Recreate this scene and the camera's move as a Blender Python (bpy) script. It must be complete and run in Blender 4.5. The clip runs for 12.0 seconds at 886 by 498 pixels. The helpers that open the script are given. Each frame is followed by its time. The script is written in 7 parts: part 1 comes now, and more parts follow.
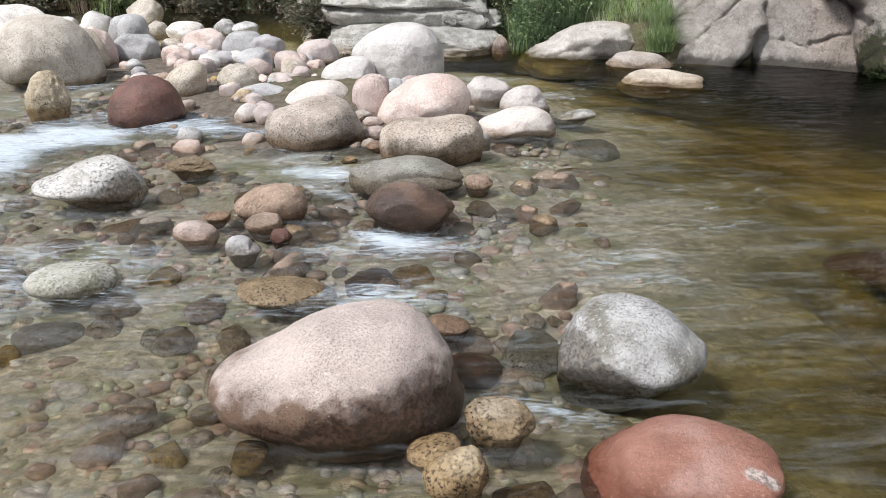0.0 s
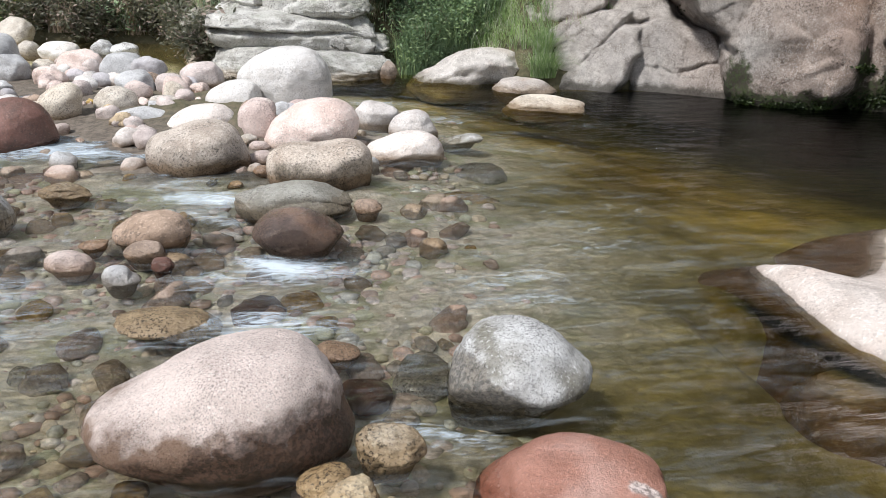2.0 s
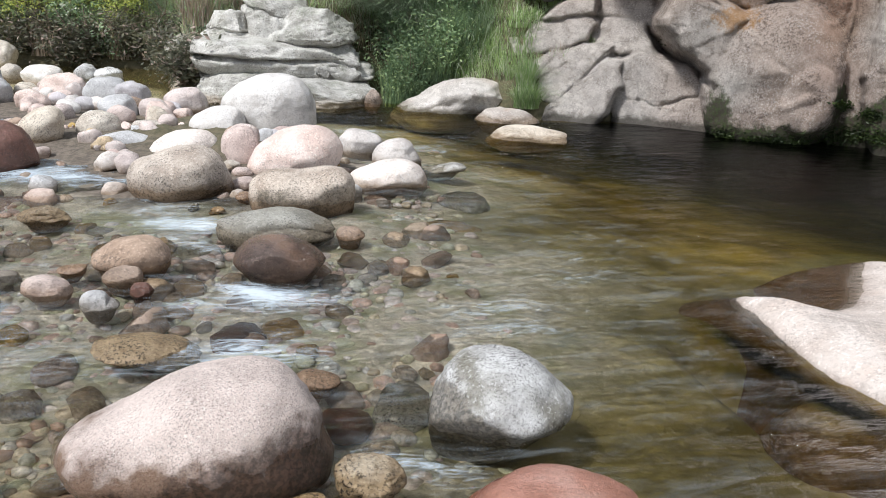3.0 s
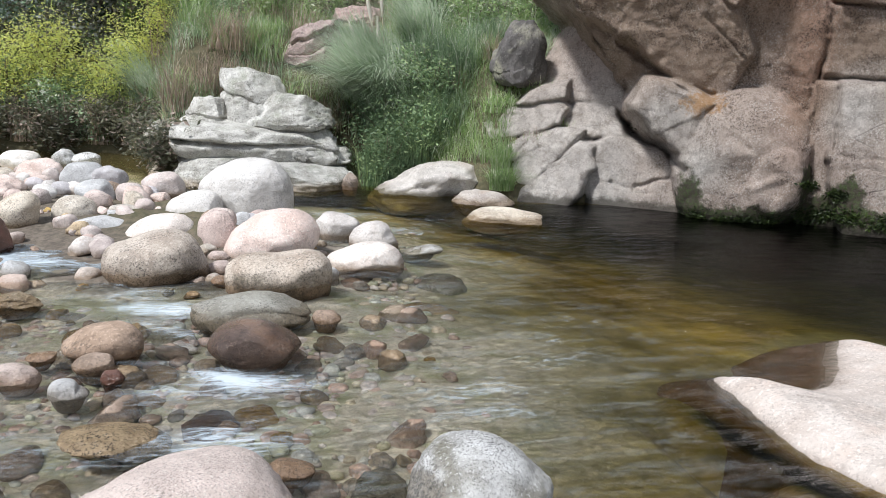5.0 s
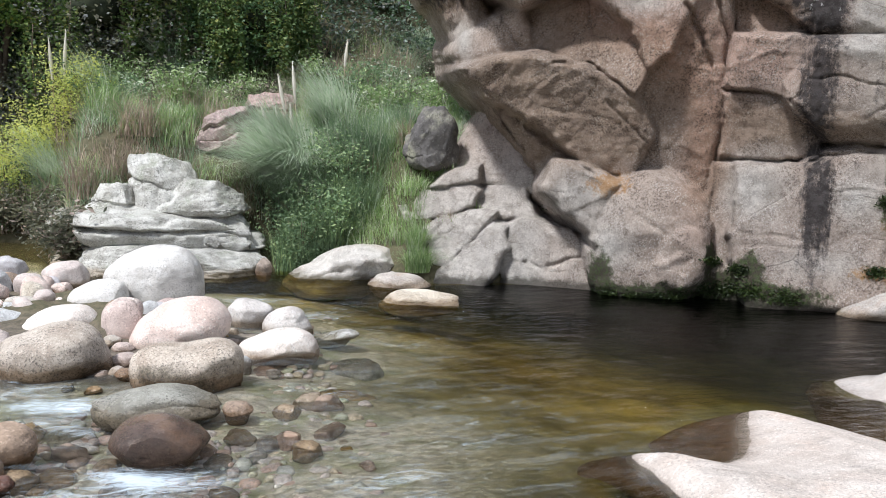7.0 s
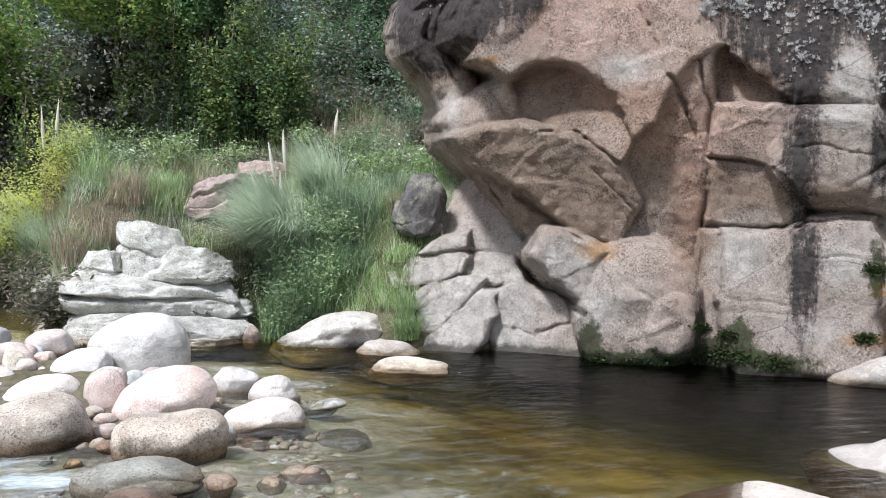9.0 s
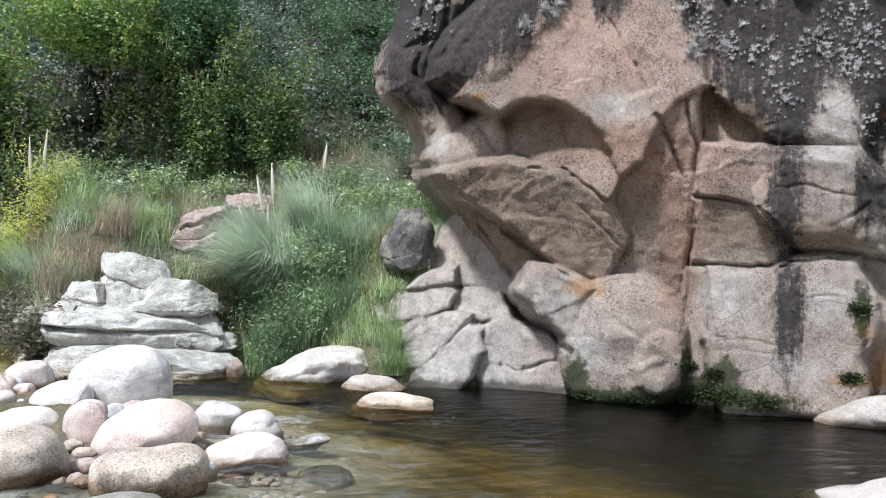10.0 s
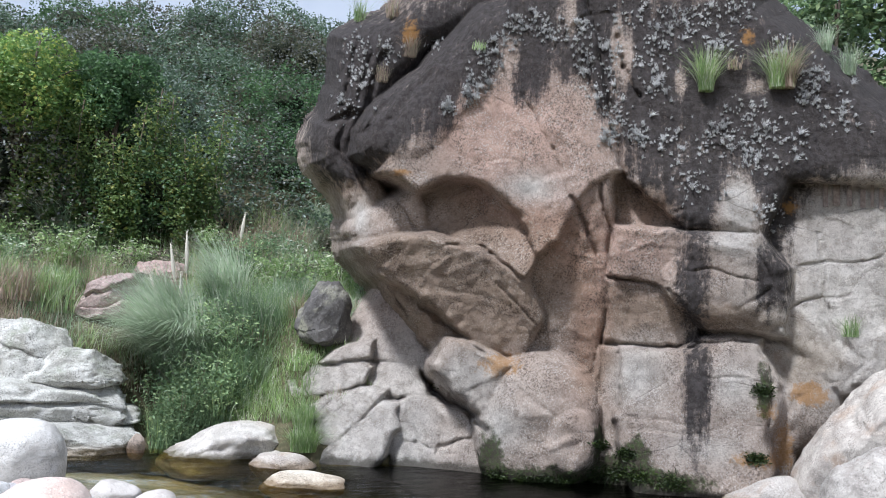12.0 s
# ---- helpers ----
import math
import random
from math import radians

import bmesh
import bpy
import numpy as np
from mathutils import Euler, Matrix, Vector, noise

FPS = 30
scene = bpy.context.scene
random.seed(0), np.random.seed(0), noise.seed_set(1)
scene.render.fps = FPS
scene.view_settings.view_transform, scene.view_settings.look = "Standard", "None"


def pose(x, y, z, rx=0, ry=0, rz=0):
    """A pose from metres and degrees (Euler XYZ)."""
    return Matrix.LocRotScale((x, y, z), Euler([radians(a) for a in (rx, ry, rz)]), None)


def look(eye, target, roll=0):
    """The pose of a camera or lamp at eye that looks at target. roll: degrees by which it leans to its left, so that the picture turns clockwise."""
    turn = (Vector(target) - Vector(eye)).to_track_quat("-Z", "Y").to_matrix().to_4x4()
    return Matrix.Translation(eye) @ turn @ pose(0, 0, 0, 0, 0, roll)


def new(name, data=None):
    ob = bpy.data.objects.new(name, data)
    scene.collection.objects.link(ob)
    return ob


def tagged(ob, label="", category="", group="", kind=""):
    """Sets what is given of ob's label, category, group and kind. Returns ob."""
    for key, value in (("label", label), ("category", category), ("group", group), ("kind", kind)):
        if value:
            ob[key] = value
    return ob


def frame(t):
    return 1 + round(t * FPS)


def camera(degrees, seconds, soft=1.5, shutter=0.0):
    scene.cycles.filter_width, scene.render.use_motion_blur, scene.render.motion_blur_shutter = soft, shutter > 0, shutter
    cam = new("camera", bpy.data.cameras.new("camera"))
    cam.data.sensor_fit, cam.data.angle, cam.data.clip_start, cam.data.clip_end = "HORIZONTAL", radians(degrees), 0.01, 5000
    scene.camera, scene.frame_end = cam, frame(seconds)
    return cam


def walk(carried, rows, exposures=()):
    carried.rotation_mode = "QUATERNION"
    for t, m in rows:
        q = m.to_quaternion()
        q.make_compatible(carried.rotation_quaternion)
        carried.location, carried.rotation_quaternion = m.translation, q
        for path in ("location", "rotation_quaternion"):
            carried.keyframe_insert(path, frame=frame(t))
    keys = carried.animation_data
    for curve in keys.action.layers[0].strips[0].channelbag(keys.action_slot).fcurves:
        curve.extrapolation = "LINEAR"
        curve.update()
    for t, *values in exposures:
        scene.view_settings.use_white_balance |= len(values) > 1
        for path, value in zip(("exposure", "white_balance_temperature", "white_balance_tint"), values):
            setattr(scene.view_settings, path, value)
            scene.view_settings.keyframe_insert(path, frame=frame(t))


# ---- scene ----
cam = camera(57.4, 12.0, soft=0.9)
PATH = [
    (0, (-0.056, -0.255, 1.526), (-0.025, 1.602, 0.784), -0.2),
    (0.5, (-0.045, -0.253, 1.526), (0.107, 1.591, 0.765), 0.2),
    (1, (-0.04, -0.251, 1.531), (0.186, 1.589, 0.779), 0.4),
    (1.5, (-0.04, -0.251, 1.533), (0.224, 1.596, 0.811), 0.8),
    (2, (-0.035, -0.247, 1.529), (0.258, 1.608, 0.843), 1.5),
    (2.5, (-0.037, -0.245, 1.529), (0.284, 1.618, 0.876), 2.3),
    (4.5, (-0.03, -0.24, 1.541), (0.341, 1.664, 1.054), 2.1),
    (5, (-0.028, -0.245, 1.545), (0.365, 1.67, 1.119), 2.4),
    (5.5, (-0.023, -0.238, 1.542), (0.413, 1.681, 1.184), 2.7),
    (6, (-0.017, -0.23, 1.547), (0.484, 1.682, 1.24), 2.7),
    (6.5, (-0.009, -0.221, 1.547), (0.548, 1.68, 1.278), 2.5),
    (7, (-0.002, -0.224, 1.547), (0.587, 1.675, 1.328), 1.9),
    (9, (0.007, -0.214, 1.562), (0.619, 1.689, 1.505), 1.8),
    (9.5, (0.01, -0.214, 1.562), (0.62, 1.69, 1.546), 1.6),
    (10, (0.014, -0.207, 1.56), (0.652, 1.688, 1.591), 2.5),
    (10.5, (0.012, -0.21, 1.56), (0.699, 1.666, 1.64), 3.5),
    (11, (0.023, -0.21, 1.556), (0.767, 1.642, 1.692), 3.7),
    (11.5, (0.025, -0.205, 1.569), (0.813, 1.625, 1.748), 3.7),
    (12, (0.025, -0.205, 1.578), (0.835, 1.61, 1.8), 3.7),
]
walk(cam, [(t, look(eye, target, roll)) for t, eye, target, roll in PATH], [(0.0, -0.08, 6450, 12), (2.0, 0.0, 6350, 11), (5.5, 0.02, 6230, 10), (9.0, 0.3, 6050, 10), (10.5, 0.34, 5960, 10), (12.0, 0.2, 5880, 10)])

# ---- world, sun, exposure ----
world = bpy.data.worlds.new("sky_world")
scene.world = world
world.use_nodes = True
wn, wl = world.node_tree.nodes, world.node_tree.links
wn.clear()
sky = wn.new("ShaderNodeTexSky")
sky.sky_type, sky.sun_disc = "NISHITA", False
sky.sun_elevation, sky.sun_rotation = radians(54), radians(-121)
sky.air_density, sky.dust_density, sky.ozone_density = 1.0, 2.5, 1.5
haze = wn.new("ShaderNodeMix")
haze.data_type = "RGBA"
cloud_at = wn.new("ShaderNodeTexCoord")
cloud = wn.new("ShaderNodeTexNoise")
cloud.inputs["Scale"].default_value, cloud.inputs["Detail"].default_value, cloud.inputs["Roughness"].default_value = 2.2, 7.0, 0.6
wl.new(cloud_at.outputs["Generated"], cloud.inputs["Vector"])
thick = wn.new("ShaderNodeMapRange")
for key, v in (("From Min", 0.3), ("From Max", 0.6), ("To Min", 0.45), ("To Max", 0.95)):
    thick.inputs[key].default_value = v
wl.new(cloud.outputs["Fac"], thick.inputs["Value"])
wl.new(thick.outputs[0], haze.inputs["Factor"])
wl.new(sky.outputs[0], haze.inputs["A"])
haze.inputs["B"].default_value = (6.8, 7.3, 8.2, 1)
wbg, wout = wn.new("ShaderNodeBackground"), wn.new("ShaderNodeOutputWorld")
wbg.inputs["Strength"].default_value = 0.1
wl.new(haze.outputs["Result"], wbg.inputs["Color"])
wl.new(wbg.outputs[0], wout.inputs["Surface"])
sun = new("sun", bpy.data.lights.new("sun", "SUN"))
sun.data.energy, sun.data.angle, sun.data.color = 4.8, radians(7), (1.0, 0.98, 0.95)
sun.matrix_world = look((-7.5, -3.0, 12.0), (0, 1.5, 0))


# ---- node helpers ----
def nodes_of(name):
    m = bpy.data.materials.new(name)
    m.use_nodes = True
    t = m.node_tree
    bsdf = t.nodes["Principled BSDF"]
    return m, t, bsdf


def link(t, a, b):
    t.links.new(a, b)


def noise_node(t, vec, scale, detail=6.0, rough=0.6, dist=0.0):
    n = t.nodes.new("ShaderNodeTexNoise")
    n.inputs["Scale"].default_value, n.inputs["Detail"].default_value = scale, detail
    n.inputs["Roughness"].default_value, n.inputs["Distortion"].default_value = rough, dist
    if vec is not None:
        link(t, vec, n.inputs["Vector"])
    return n.outputs["Fac"]


def ramp(t, fac, lo, hi, a=0.0, b=1.0):
    r = t.nodes.new("ShaderNodeMapRange")
    r.interpolation_type = "SMOOTHSTEP"
    link(t, fac, r.inputs["Value"])
    for key, v in (("From Min", lo), ("From Max", hi), ("To Min", a), ("To Max", b)):
        r.inputs[key].default_value = v
    return r.outputs["Result"]


def math_node(t, op, a, b=0.0):
    n = t.nodes.new("ShaderNodeMath")
    n.operation = op
    for i, v in enumerate((a, b)):
        if isinstance(v, (int, float)):
            n.inputs[i].default_value = v
        else:
            link(t, v, n.inputs[i])
    return n.outputs[0]


def blend(t, fac, a, b, mode="MIX"):
    n = t.nodes.new("ShaderNodeMix")
    n.data_type, n.blend_type = "RGBA", mode
    for sock, v in ((n.inputs["Factor"], fac), (n.inputs["A"], a), (n.inputs["B"], b)):
        if isinstance(v, (int, float)):
            sock.default_value = v
        elif isinstance(v, tuple):
            sock.default_value = (*v, 1.0)
        else:
            link(t, v, sock)
    return n.outputs["Result"]


def bump(t, height, strength, distance, base=None):
    n = t.nodes.new("ShaderNodeBump")
    n.inputs["Strength"].default_value, n.inputs["Distance"].default_value = strength, distance
    link(t, height, n.inputs["Height"])
    if base is not None:
        link(t, base, n.inputs["Normal"])
    return n.outputs[0]


def world_pos(t):
    return t.nodes.new("ShaderNodeNewGeometry").outputs["Position"]


def height_of(t, pos):
    s = t.nodes.new("ShaderNodeSeparateXYZ")
    link(t, pos, s.inputs[0])
    return s.outputs["Z"]


def noise_colour(t, vec, scale):
    n = t.nodes.new("ShaderNodeTexNoise")
    n.inputs["Scale"].default_value, n.inputs["Detail"].default_value = scale, 4.0
    link(t, vec, n.inputs["Vector"])
    return n.outputs["Color"]


def attribute(t, name):
    n = t.nodes.new("ShaderNodeAttribute")
    n.attribute_name = name
    return n


# ---- materials ----
def granite(name, light, dark, speck=(0.05, 0.045, 0.04), specks=0.35, tint=None, wet=0.05, grain=70.0, sheen=0.75, algae=(0.5, 0.42, 0.33), ragged=0.09, moss=(0.07, 0.06, 0.045), sunk=0.2):
    """River-worn granite: mottled colour, mineral specks, a waterline foot dark from wetness and painted shade."""
    m, t, b = nodes_of(name)
    pos = world_pos(t)
    info = t.nodes.new("ShaderNodeObjectInfo")
    big = noise_node(t, pos, 5.0, 5.0, 0.6, 0.4)
    col = blend(t, ramp(t, big, 0.35, 0.68), light, dark)
    if tint:
        col = blend(t, ramp(t, noise_node(t, pos, 3.1, 4.0, 0.55), 0.5, 0.72), col, tint)
    fine = noise_node(t, pos, grain, 4.0, 0.75)
    patch = ramp(t, noise_node(t, pos, 4.0, 4.0, 0.6, 0.5), 0.35, 0.65, 0.35, 1.0)
    col = blend(t, math_node(t, "MULTIPLY", ramp(t, fine, 0.50, 0.60, 0.0, min(1.0, specks * 1.7)), patch), col, speck)
    pale = noise_node(t, pos, grain * 0.8, 3.0, 0.7)
    col = blend(t, ramp(t, pale, 0.56, 0.66, 0.0, 0.5), col, tuple(min(0.85, 1.35 * c + 0.06) for c in light))
    stain = noise_node(t, pos, 2.3, 7.0, 0.68, 0.8)
    col = blend(t, ramp(t, stain, 0.52, 0.72, 0.0, 0.55), col, tuple(0.45 * c for c in dark))
    stained = attribute(t, "stain").outputs["Fac"]
    sf = ramp(t, math_node(t, "ADD", stained, math_node(t, "MULTIPLY", math_node(t, "SUBTRACT", noise_node(t, pos, 12.0, 7.0, 0.72), 0.5), 1.5)), 0.35, 0.75, 0.0, 0.85)
    col = blend(t, math_node(t, "MULTIPLY", sf, ramp(t, stained, 0.02, 0.2)), col, blend(t, ramp(t, noise_node(t, pos, 55.0, 4.0, 0.7), 0.42, 0.6), moss, tuple(3.2 * c for c in moss)))
    hsv = t.nodes.new("ShaderNodeHueSaturation")
    link(t, ramp(t, info.outputs["Random"], 0.0, 1.0, 0.92, 1.12), hsv.inputs["Value"])
    link(t, ramp(t, info.outputs["Random"], 0.0, 1.0, 0.8, 1.2), hsv.inputs["Saturation"])
    link(t, col, hsv.inputs["Color"])
    col = hsv.outputs[0]
    edge = math_node(t, "ADD", height_of(t, pos), math_node(t, "MULTIPLY", noise_node(t, pos, 9.0, 4.0), -ragged))
    damp = ramp(t, edge, wet - 0.08, wet + 0.02, 1.0, 0.0)
    band = math_node(t, "MULTIPLY", damp, ramp(t, height_of(t, pos), -0.13, -0.03, sunk, 0.95))
    # The foot tint holds wet stone and also the shade low on boulders.
    col = blend(t, band, col, blend(t, 1.0, col, algae, "MULTIPLY"))
    link(t, col, b.inputs["Base Color"])
    link(t, ramp(t, damp, 0.0, 1.0, sheen, 0.22), b.inputs["Roughness"])
    h = bump(t, noise_node(t, pos, 14.0, 9.0, 0.72), 0.7, 0.03)
    link(t, bump(t, fine, 0.6, 0.006, h), b.inputs["Normal"])
    return m


ROCK = {
    "pinkgrey": granite("pinkish_grey_granite", (0.68, 0.57, 0.52), (0.52, 0.43, 0.39), specks=0.4, wet=0.06, algae=(0.27, 0.19, 0.13), moss=(0.085, 0.06, 0.05), grain=165.0, ragged=0.25),
    "grey": granite("pale_grey_granite", (0.68, 0.68, 0.67), (0.36, 0.35, 0.33), specks=0.6, tint=(0.20, 0.185, 0.13), wet=-0.02, algae=(0.36, 0.32, 0.24), grain=100.0, ragged=0.22),
    "red": granite("red_granite", (0.36, 0.205, 0.165), (0.24, 0.125, 0.095), specks=0.2, tint=(0.44, 0.30, 0.26), wet=0.05, sheen=0.42, grain=130.0, algae=(0.5, 0.36, 0.28), moss=(0.19, 0.17, 0.16)),
    "speckle": granite("speckled_ochre_granite", (0.64, 0.55, 0.41), (0.34, 0.27, 0.18), specks=1.0, wet=0.1, grain=75.0, sheen=0.4, algae=(0.5, 0.4, 0.28)),
    "white": granite("white_granite", (0.76, 0.73, 0.695), (0.57, 0.535, 0.495), specks=0.25, wet=0.04),
    "ash": granite("ash_white_granite", (0.62, 0.61, 0.59), (0.38, 0.36, 0.33), specks=0.6, wet=0.06, grain=50.0),
    "moss": granite("green_tinged_granite", (0.52, 0.51, 0.46), (0.33, 0.34, 0.26), specks=0.5, wet=0.02),
    "brown": granite("brown_stone", (0.44, 0.34, 0.27), (0.25, 0.185, 0.14), specks=0.4, wet=0.05),
    "pink": granite("pink_granite", (0.682, 0.583, 0.539), (0.550, 0.440, 0.396), specks=0.25, wet=0.04),
    "greywet": granite("wet_grey_stone", (0.40, 0.385, 0.33), (0.24, 0.225, 0.18), specks=0.5, wet=0.09, sheen=0.4),
    "darkwet": granite("wet_dark_stone", (0.17, 0.13, 0.12), (0.10, 0.08, 0.08), specks=0.3, tint=(0.26, 0.18, 0.14), wet=0.2, sheen=0.35),
    "saddle": granite("buff_granite", (0.555, 0.485, 0.415), (0.36, 0.295, 0.24), specks=0.45, wet=0.09, algae=(0.36, 0.28, 0.2)),
    "cream": granite("cream_granite", (0.70, 0.645, 0.60), (0.54, 0.48, 0.44), specks=0.25, wet=0.05),
    "pinkred": granite("rose_granite", (0.60, 0.50, 0.46), (0.44, 0.35, 0.32), specks=0.3, tint=(0.66, 0.58, 0.53), wet=0.05),
    "redbrown": granite("dark_red_stone", (0.19, 0.095, 0.075), (0.11, 0.06, 0.045), specks=0.35, wet=0.05, sheen=0.5),
    "beige": granite("beige_granite", (0.615, 0.56, 0.485), (0.43, 0.375, 0.31), specks=0.4, wet=0.05),
    "bluegrey": granite("blue_grey_granite", (0.54, 0.54, 0.54), (0.38, 0.38, 0.38), specks=0.25, wet=0.04),
    "lavender": granite("lavender_grey_granite", (0.58, 0.555, 0.565), (0.44, 0.415, 0.425), specks=0.2, wet=0.04),
    "tan": granite("tan_stone", (0.56, 0.46, 0.33), (0.36, 0.28, 0.19), specks=0.3, wet=0.05),
    "ochre": granite("ochre_stone", (0.56, 0.42, 0.20), (0.38, 0.28, 0.14), specks=0.3, wet=0.05),
    "ledge": granite("layered_grey_green_rock", (0.52, 0.51, 0.48), (0.30, 0.29, 0.26), specks=0.5, tint=(0.27, 0.28, 0.23), wet=0.08, grain=60.0),
    "dark": granite("dark_lichened_rock", (0.12, 0.11, 0.105), (0.06, 0.055, 0.052), specks=0.5, tint=(0.30, 0.29, 0.22), wet=0.0, grain=34.0),
    "shore": granite("pale_shore_rock", (0.58, 0.545, 0.51), (0.41, 0.38, 0.35), specks=0.35, tint=(0.46, 0.40, 0.36), wet=0.04, grain=60.0, algae=(0.3, 0.28, 0.22)),
    "smooth": granite("smooth_pale_granite", (0.58, 0.525, 0.485), (0.47, 0.41, 0.37), specks=0.2, tint=(0.53, 0.45, 0.40), wet=0.012, grain=60.0, algae=(0.2, 0.12, 0.055), ragged=0.02, sunk=0.95),
    "greyshore": granite("grey_shore_rock", (0.38, 0.34, 0.31), (0.25, 0.22, 0.20), specks=0.5, tint=(0.36, 0.29, 0.25), wet=0.06, grain=34.0),
    "paleshore": granite("pale_boulder_granite", (0.476, 0.442, 0.408), (0.340, 0.306, 0.281), specks=0.35, tint=(0.391, 0.315, 0.264), wet=0.06, grain=60.0),
    "rosy": granite("rosy_bank_rock", (0.42, 0.31, 0.28), (0.26, 0.19, 0.17), specks=0.4, wet=0.0, grain=30.0),
}


def cliff_material():
    """Weathered granite cliff: tan and rose stone, dark varnish, ochre lichen and moss."""
    m, t, b = nodes_of("weathered_cliff_granite")
    pos = world_pos(t)
    a = attribute(t, "cover")
    sep = t.nodes.new("ShaderNodeSeparateColor")
    link(t, a.outputs["Color"], sep.inputs[0])
    varnish, pale, moss = sep.outputs
    a2 = attribute(t, "lichen")
    sep2 = t.nodes.new("ShaderNodeSeparateColor")
    link(t, a2.outputs["Color"], sep2.inputs[0])
    orange, rose, brown = sep2.outputs
    big = noise_node(t, pos, 1.3, 6.0, 0.6, 0.6)
    col = blend(t, ramp(t, big, 0.35, 0.65), (0.60, 0.49, 0.42), (0.45, 0.36, 0.305))
    col = blend(t, rose, col, blend(t, ramp(t, noise_node(t, pos, 4.0, 5.0), 0.4, 0.65), (0.72, 0.505, 0.415), (0.60, 0.415, 0.34)))
    col = blend(t, pale, col, blend(t, ramp(t, noise_node(t, pos, 6.0, 5.0), 0.4, 0.62), (0.72, 0.675, 0.625), (0.53, 0.49, 0.45)))
    grain = noise_node(t, pos, 38.0, 6.0, 0.82)
    warped = t.nodes.new("ShaderNodeMapping")
    warped.inputs["Scale"].default_value, warped.inputs["Rotation"].default_value = (0.7, 0.7, 1.5), (0.2, 0.35, 0.3)
    link(t, blend(t, 0.12, pos, noise_colour(t, pos, 2.2)), warped.inputs["Vector"])
    joints = t.nodes.new("ShaderNodeTexVoronoi")
    joints.feature = "DISTANCE_TO_EDGE"
    joints.inputs["Scale"].default_value = 1.5
    link(t, warped.outputs[0], joints.inputs["Vector"])
    open_ = ramp(t, noise_node(t, pos, 1.1, 3.0), 0.50, 0.60)
    hairline = math_node(t, "MULTIPLY", ramp(t, joints.outputs["Distance"], 0.0, 0.014, 1.0, 0.0), open_)
    tone = noise_node(t, pos, 0.75, 5.0, 0.6, 0.8)
    pits = t.nodes.new("ShaderNodeTexVoronoi")
    pits.inputs["Scale"].default_value = 34.0
    link(t, pos, pits.inputs["Vector"])
    pit = ramp(t, pits.outputs["Distance"], 0.10, 0.42)
    worn = ramp(t, noise_node(t, pos, 2.6, 6.0, 0.65), 0.4, 0.62)
    col = blend(t, math_node(t, "MULTIPLY", ramp(t, grain, 0.49, 0.56, 0.0, 0.9), math_node(t, "MULTIPLY", ramp(t, worn, 0.0, 1.0, 0.25, 1.0), ramp(t, pale, 0.0, 1.0, 1.0, 0.22))), col, (0.17, 0.13, 0.11))
    col = blend(t, ramp(t, noise_node(t, pos, 9.0, 6.0, 0.72, 0.5), 0.44, 0.66, 0.0, 0.6), col, blend(t, 1.0, col, (0.56, 0.52, 0.48), "MULTIPLY"))
    col = blend(t, math_node(t, "MULTIPLY", ramp(t, noise_node(t, pos, 46.0, 4.0, 0.8), 0.53, 0.6, 0.0, 0.8), ramp(t, noise_node(t, pos, 3.4, 5.0, 0.6), 0.36, 0.6, 0.2, 1.0)), col, (0.78, 0.73, 0.68))
    col = blend(t, ramp(t, pit, 0.0, 1.0, 0.3, 0.0), col, (0.2, 0.16, 0.13))
    col = blend(t, ramp(t, tone, 0.42, 0.62, 0.0, 0.38), col, blend(t, 1.0, col, (0.60, 0.58, 0.58), "MULTIPLY"))
    col = blend(t, math_node(t, "MULTIPLY", hairline, 0.4), col, (0.07, 0.055, 0.05))
    bf = ramp(t, math_node(t, "ADD", brown, math_node(t, "MULTIPLY", math_node(t, "SUBTRACT", noise_node(t, pos, 3.0, 7.0, 0.7), 0.5), 1.4)), 0.15, 0.9, 0.0, 0.9)
    col = blend(t, bf, col, blend(t, 1.0, col, (0.76, 0.70, 0.63), "MULTIPLY"))
    stretched = t.nodes.new("ShaderNodeMapping")
    stretched.inputs["Scale"].default_value = (8.0, 8.0, 0.7)
    link(t, pos, stretched.inputs["Vector"])
    streak = noise_node(t, stretched.outputs[0], 1.0, 8.0, 0.7)
    vf = ramp(t, math_node(t, "ADD", varnish, math_node(t, "MULTIPLY", math_node(t, "ADD", math_node(t, "MULTIPLY", math_node(t, "SUBTRACT", noise_node(t, pos, 11.0, 9.0, 0.85), 0.5), 1.1), math_node(t, "SUBTRACT", streak, 0.5)), 1.9)), 0.22, 0.85)
    col = blend(t, math_node(t, "MULTIPLY", vf, 0.92), col, blend(t, ramp(t, noise_node(t, pos, 14.0, 4.0), 0.4, 0.62), blend(t, ramp(t, noise_node(t, pos, 38.0, 5.0, 0.75), 0.54, 0.66, 0.0, 0.4), (0.018, 0.016, 0.018), (0.22, 0.21, 0.215)), (0.055, 0.05, 0.053)))
    spots = noise_node(t, pos, 16.0, 7.0, 0.75)
    of = ramp(t, math_node(t, "ADD", orange, math_node(t, "MULTIPLY", math_node(t, "SUBTRACT", spots, 0.52), 2.6)), 0.3, 0.9, 0.0, 0.7)
    col = blend(t, of, col, (0.46, 0.235, 0.07))
    mf = ramp(t, math_node(t, "ADD", moss, math_node(t, "MULTIPLY", math_node(t, "SUBTRACT", noise_node(t, pos, 8.0, 6.0, 0.7), 0.5), 1.8)), 0.25, 0.7, 0.0, 0.9)
    col = blend(t, mf, col, blend(t, ramp(t, noise_node(t, pos, 20.0, 4.0), 0.4, 0.65), (0.045, 0.04, 0.025), (0.05, 0.085, 0.02)))
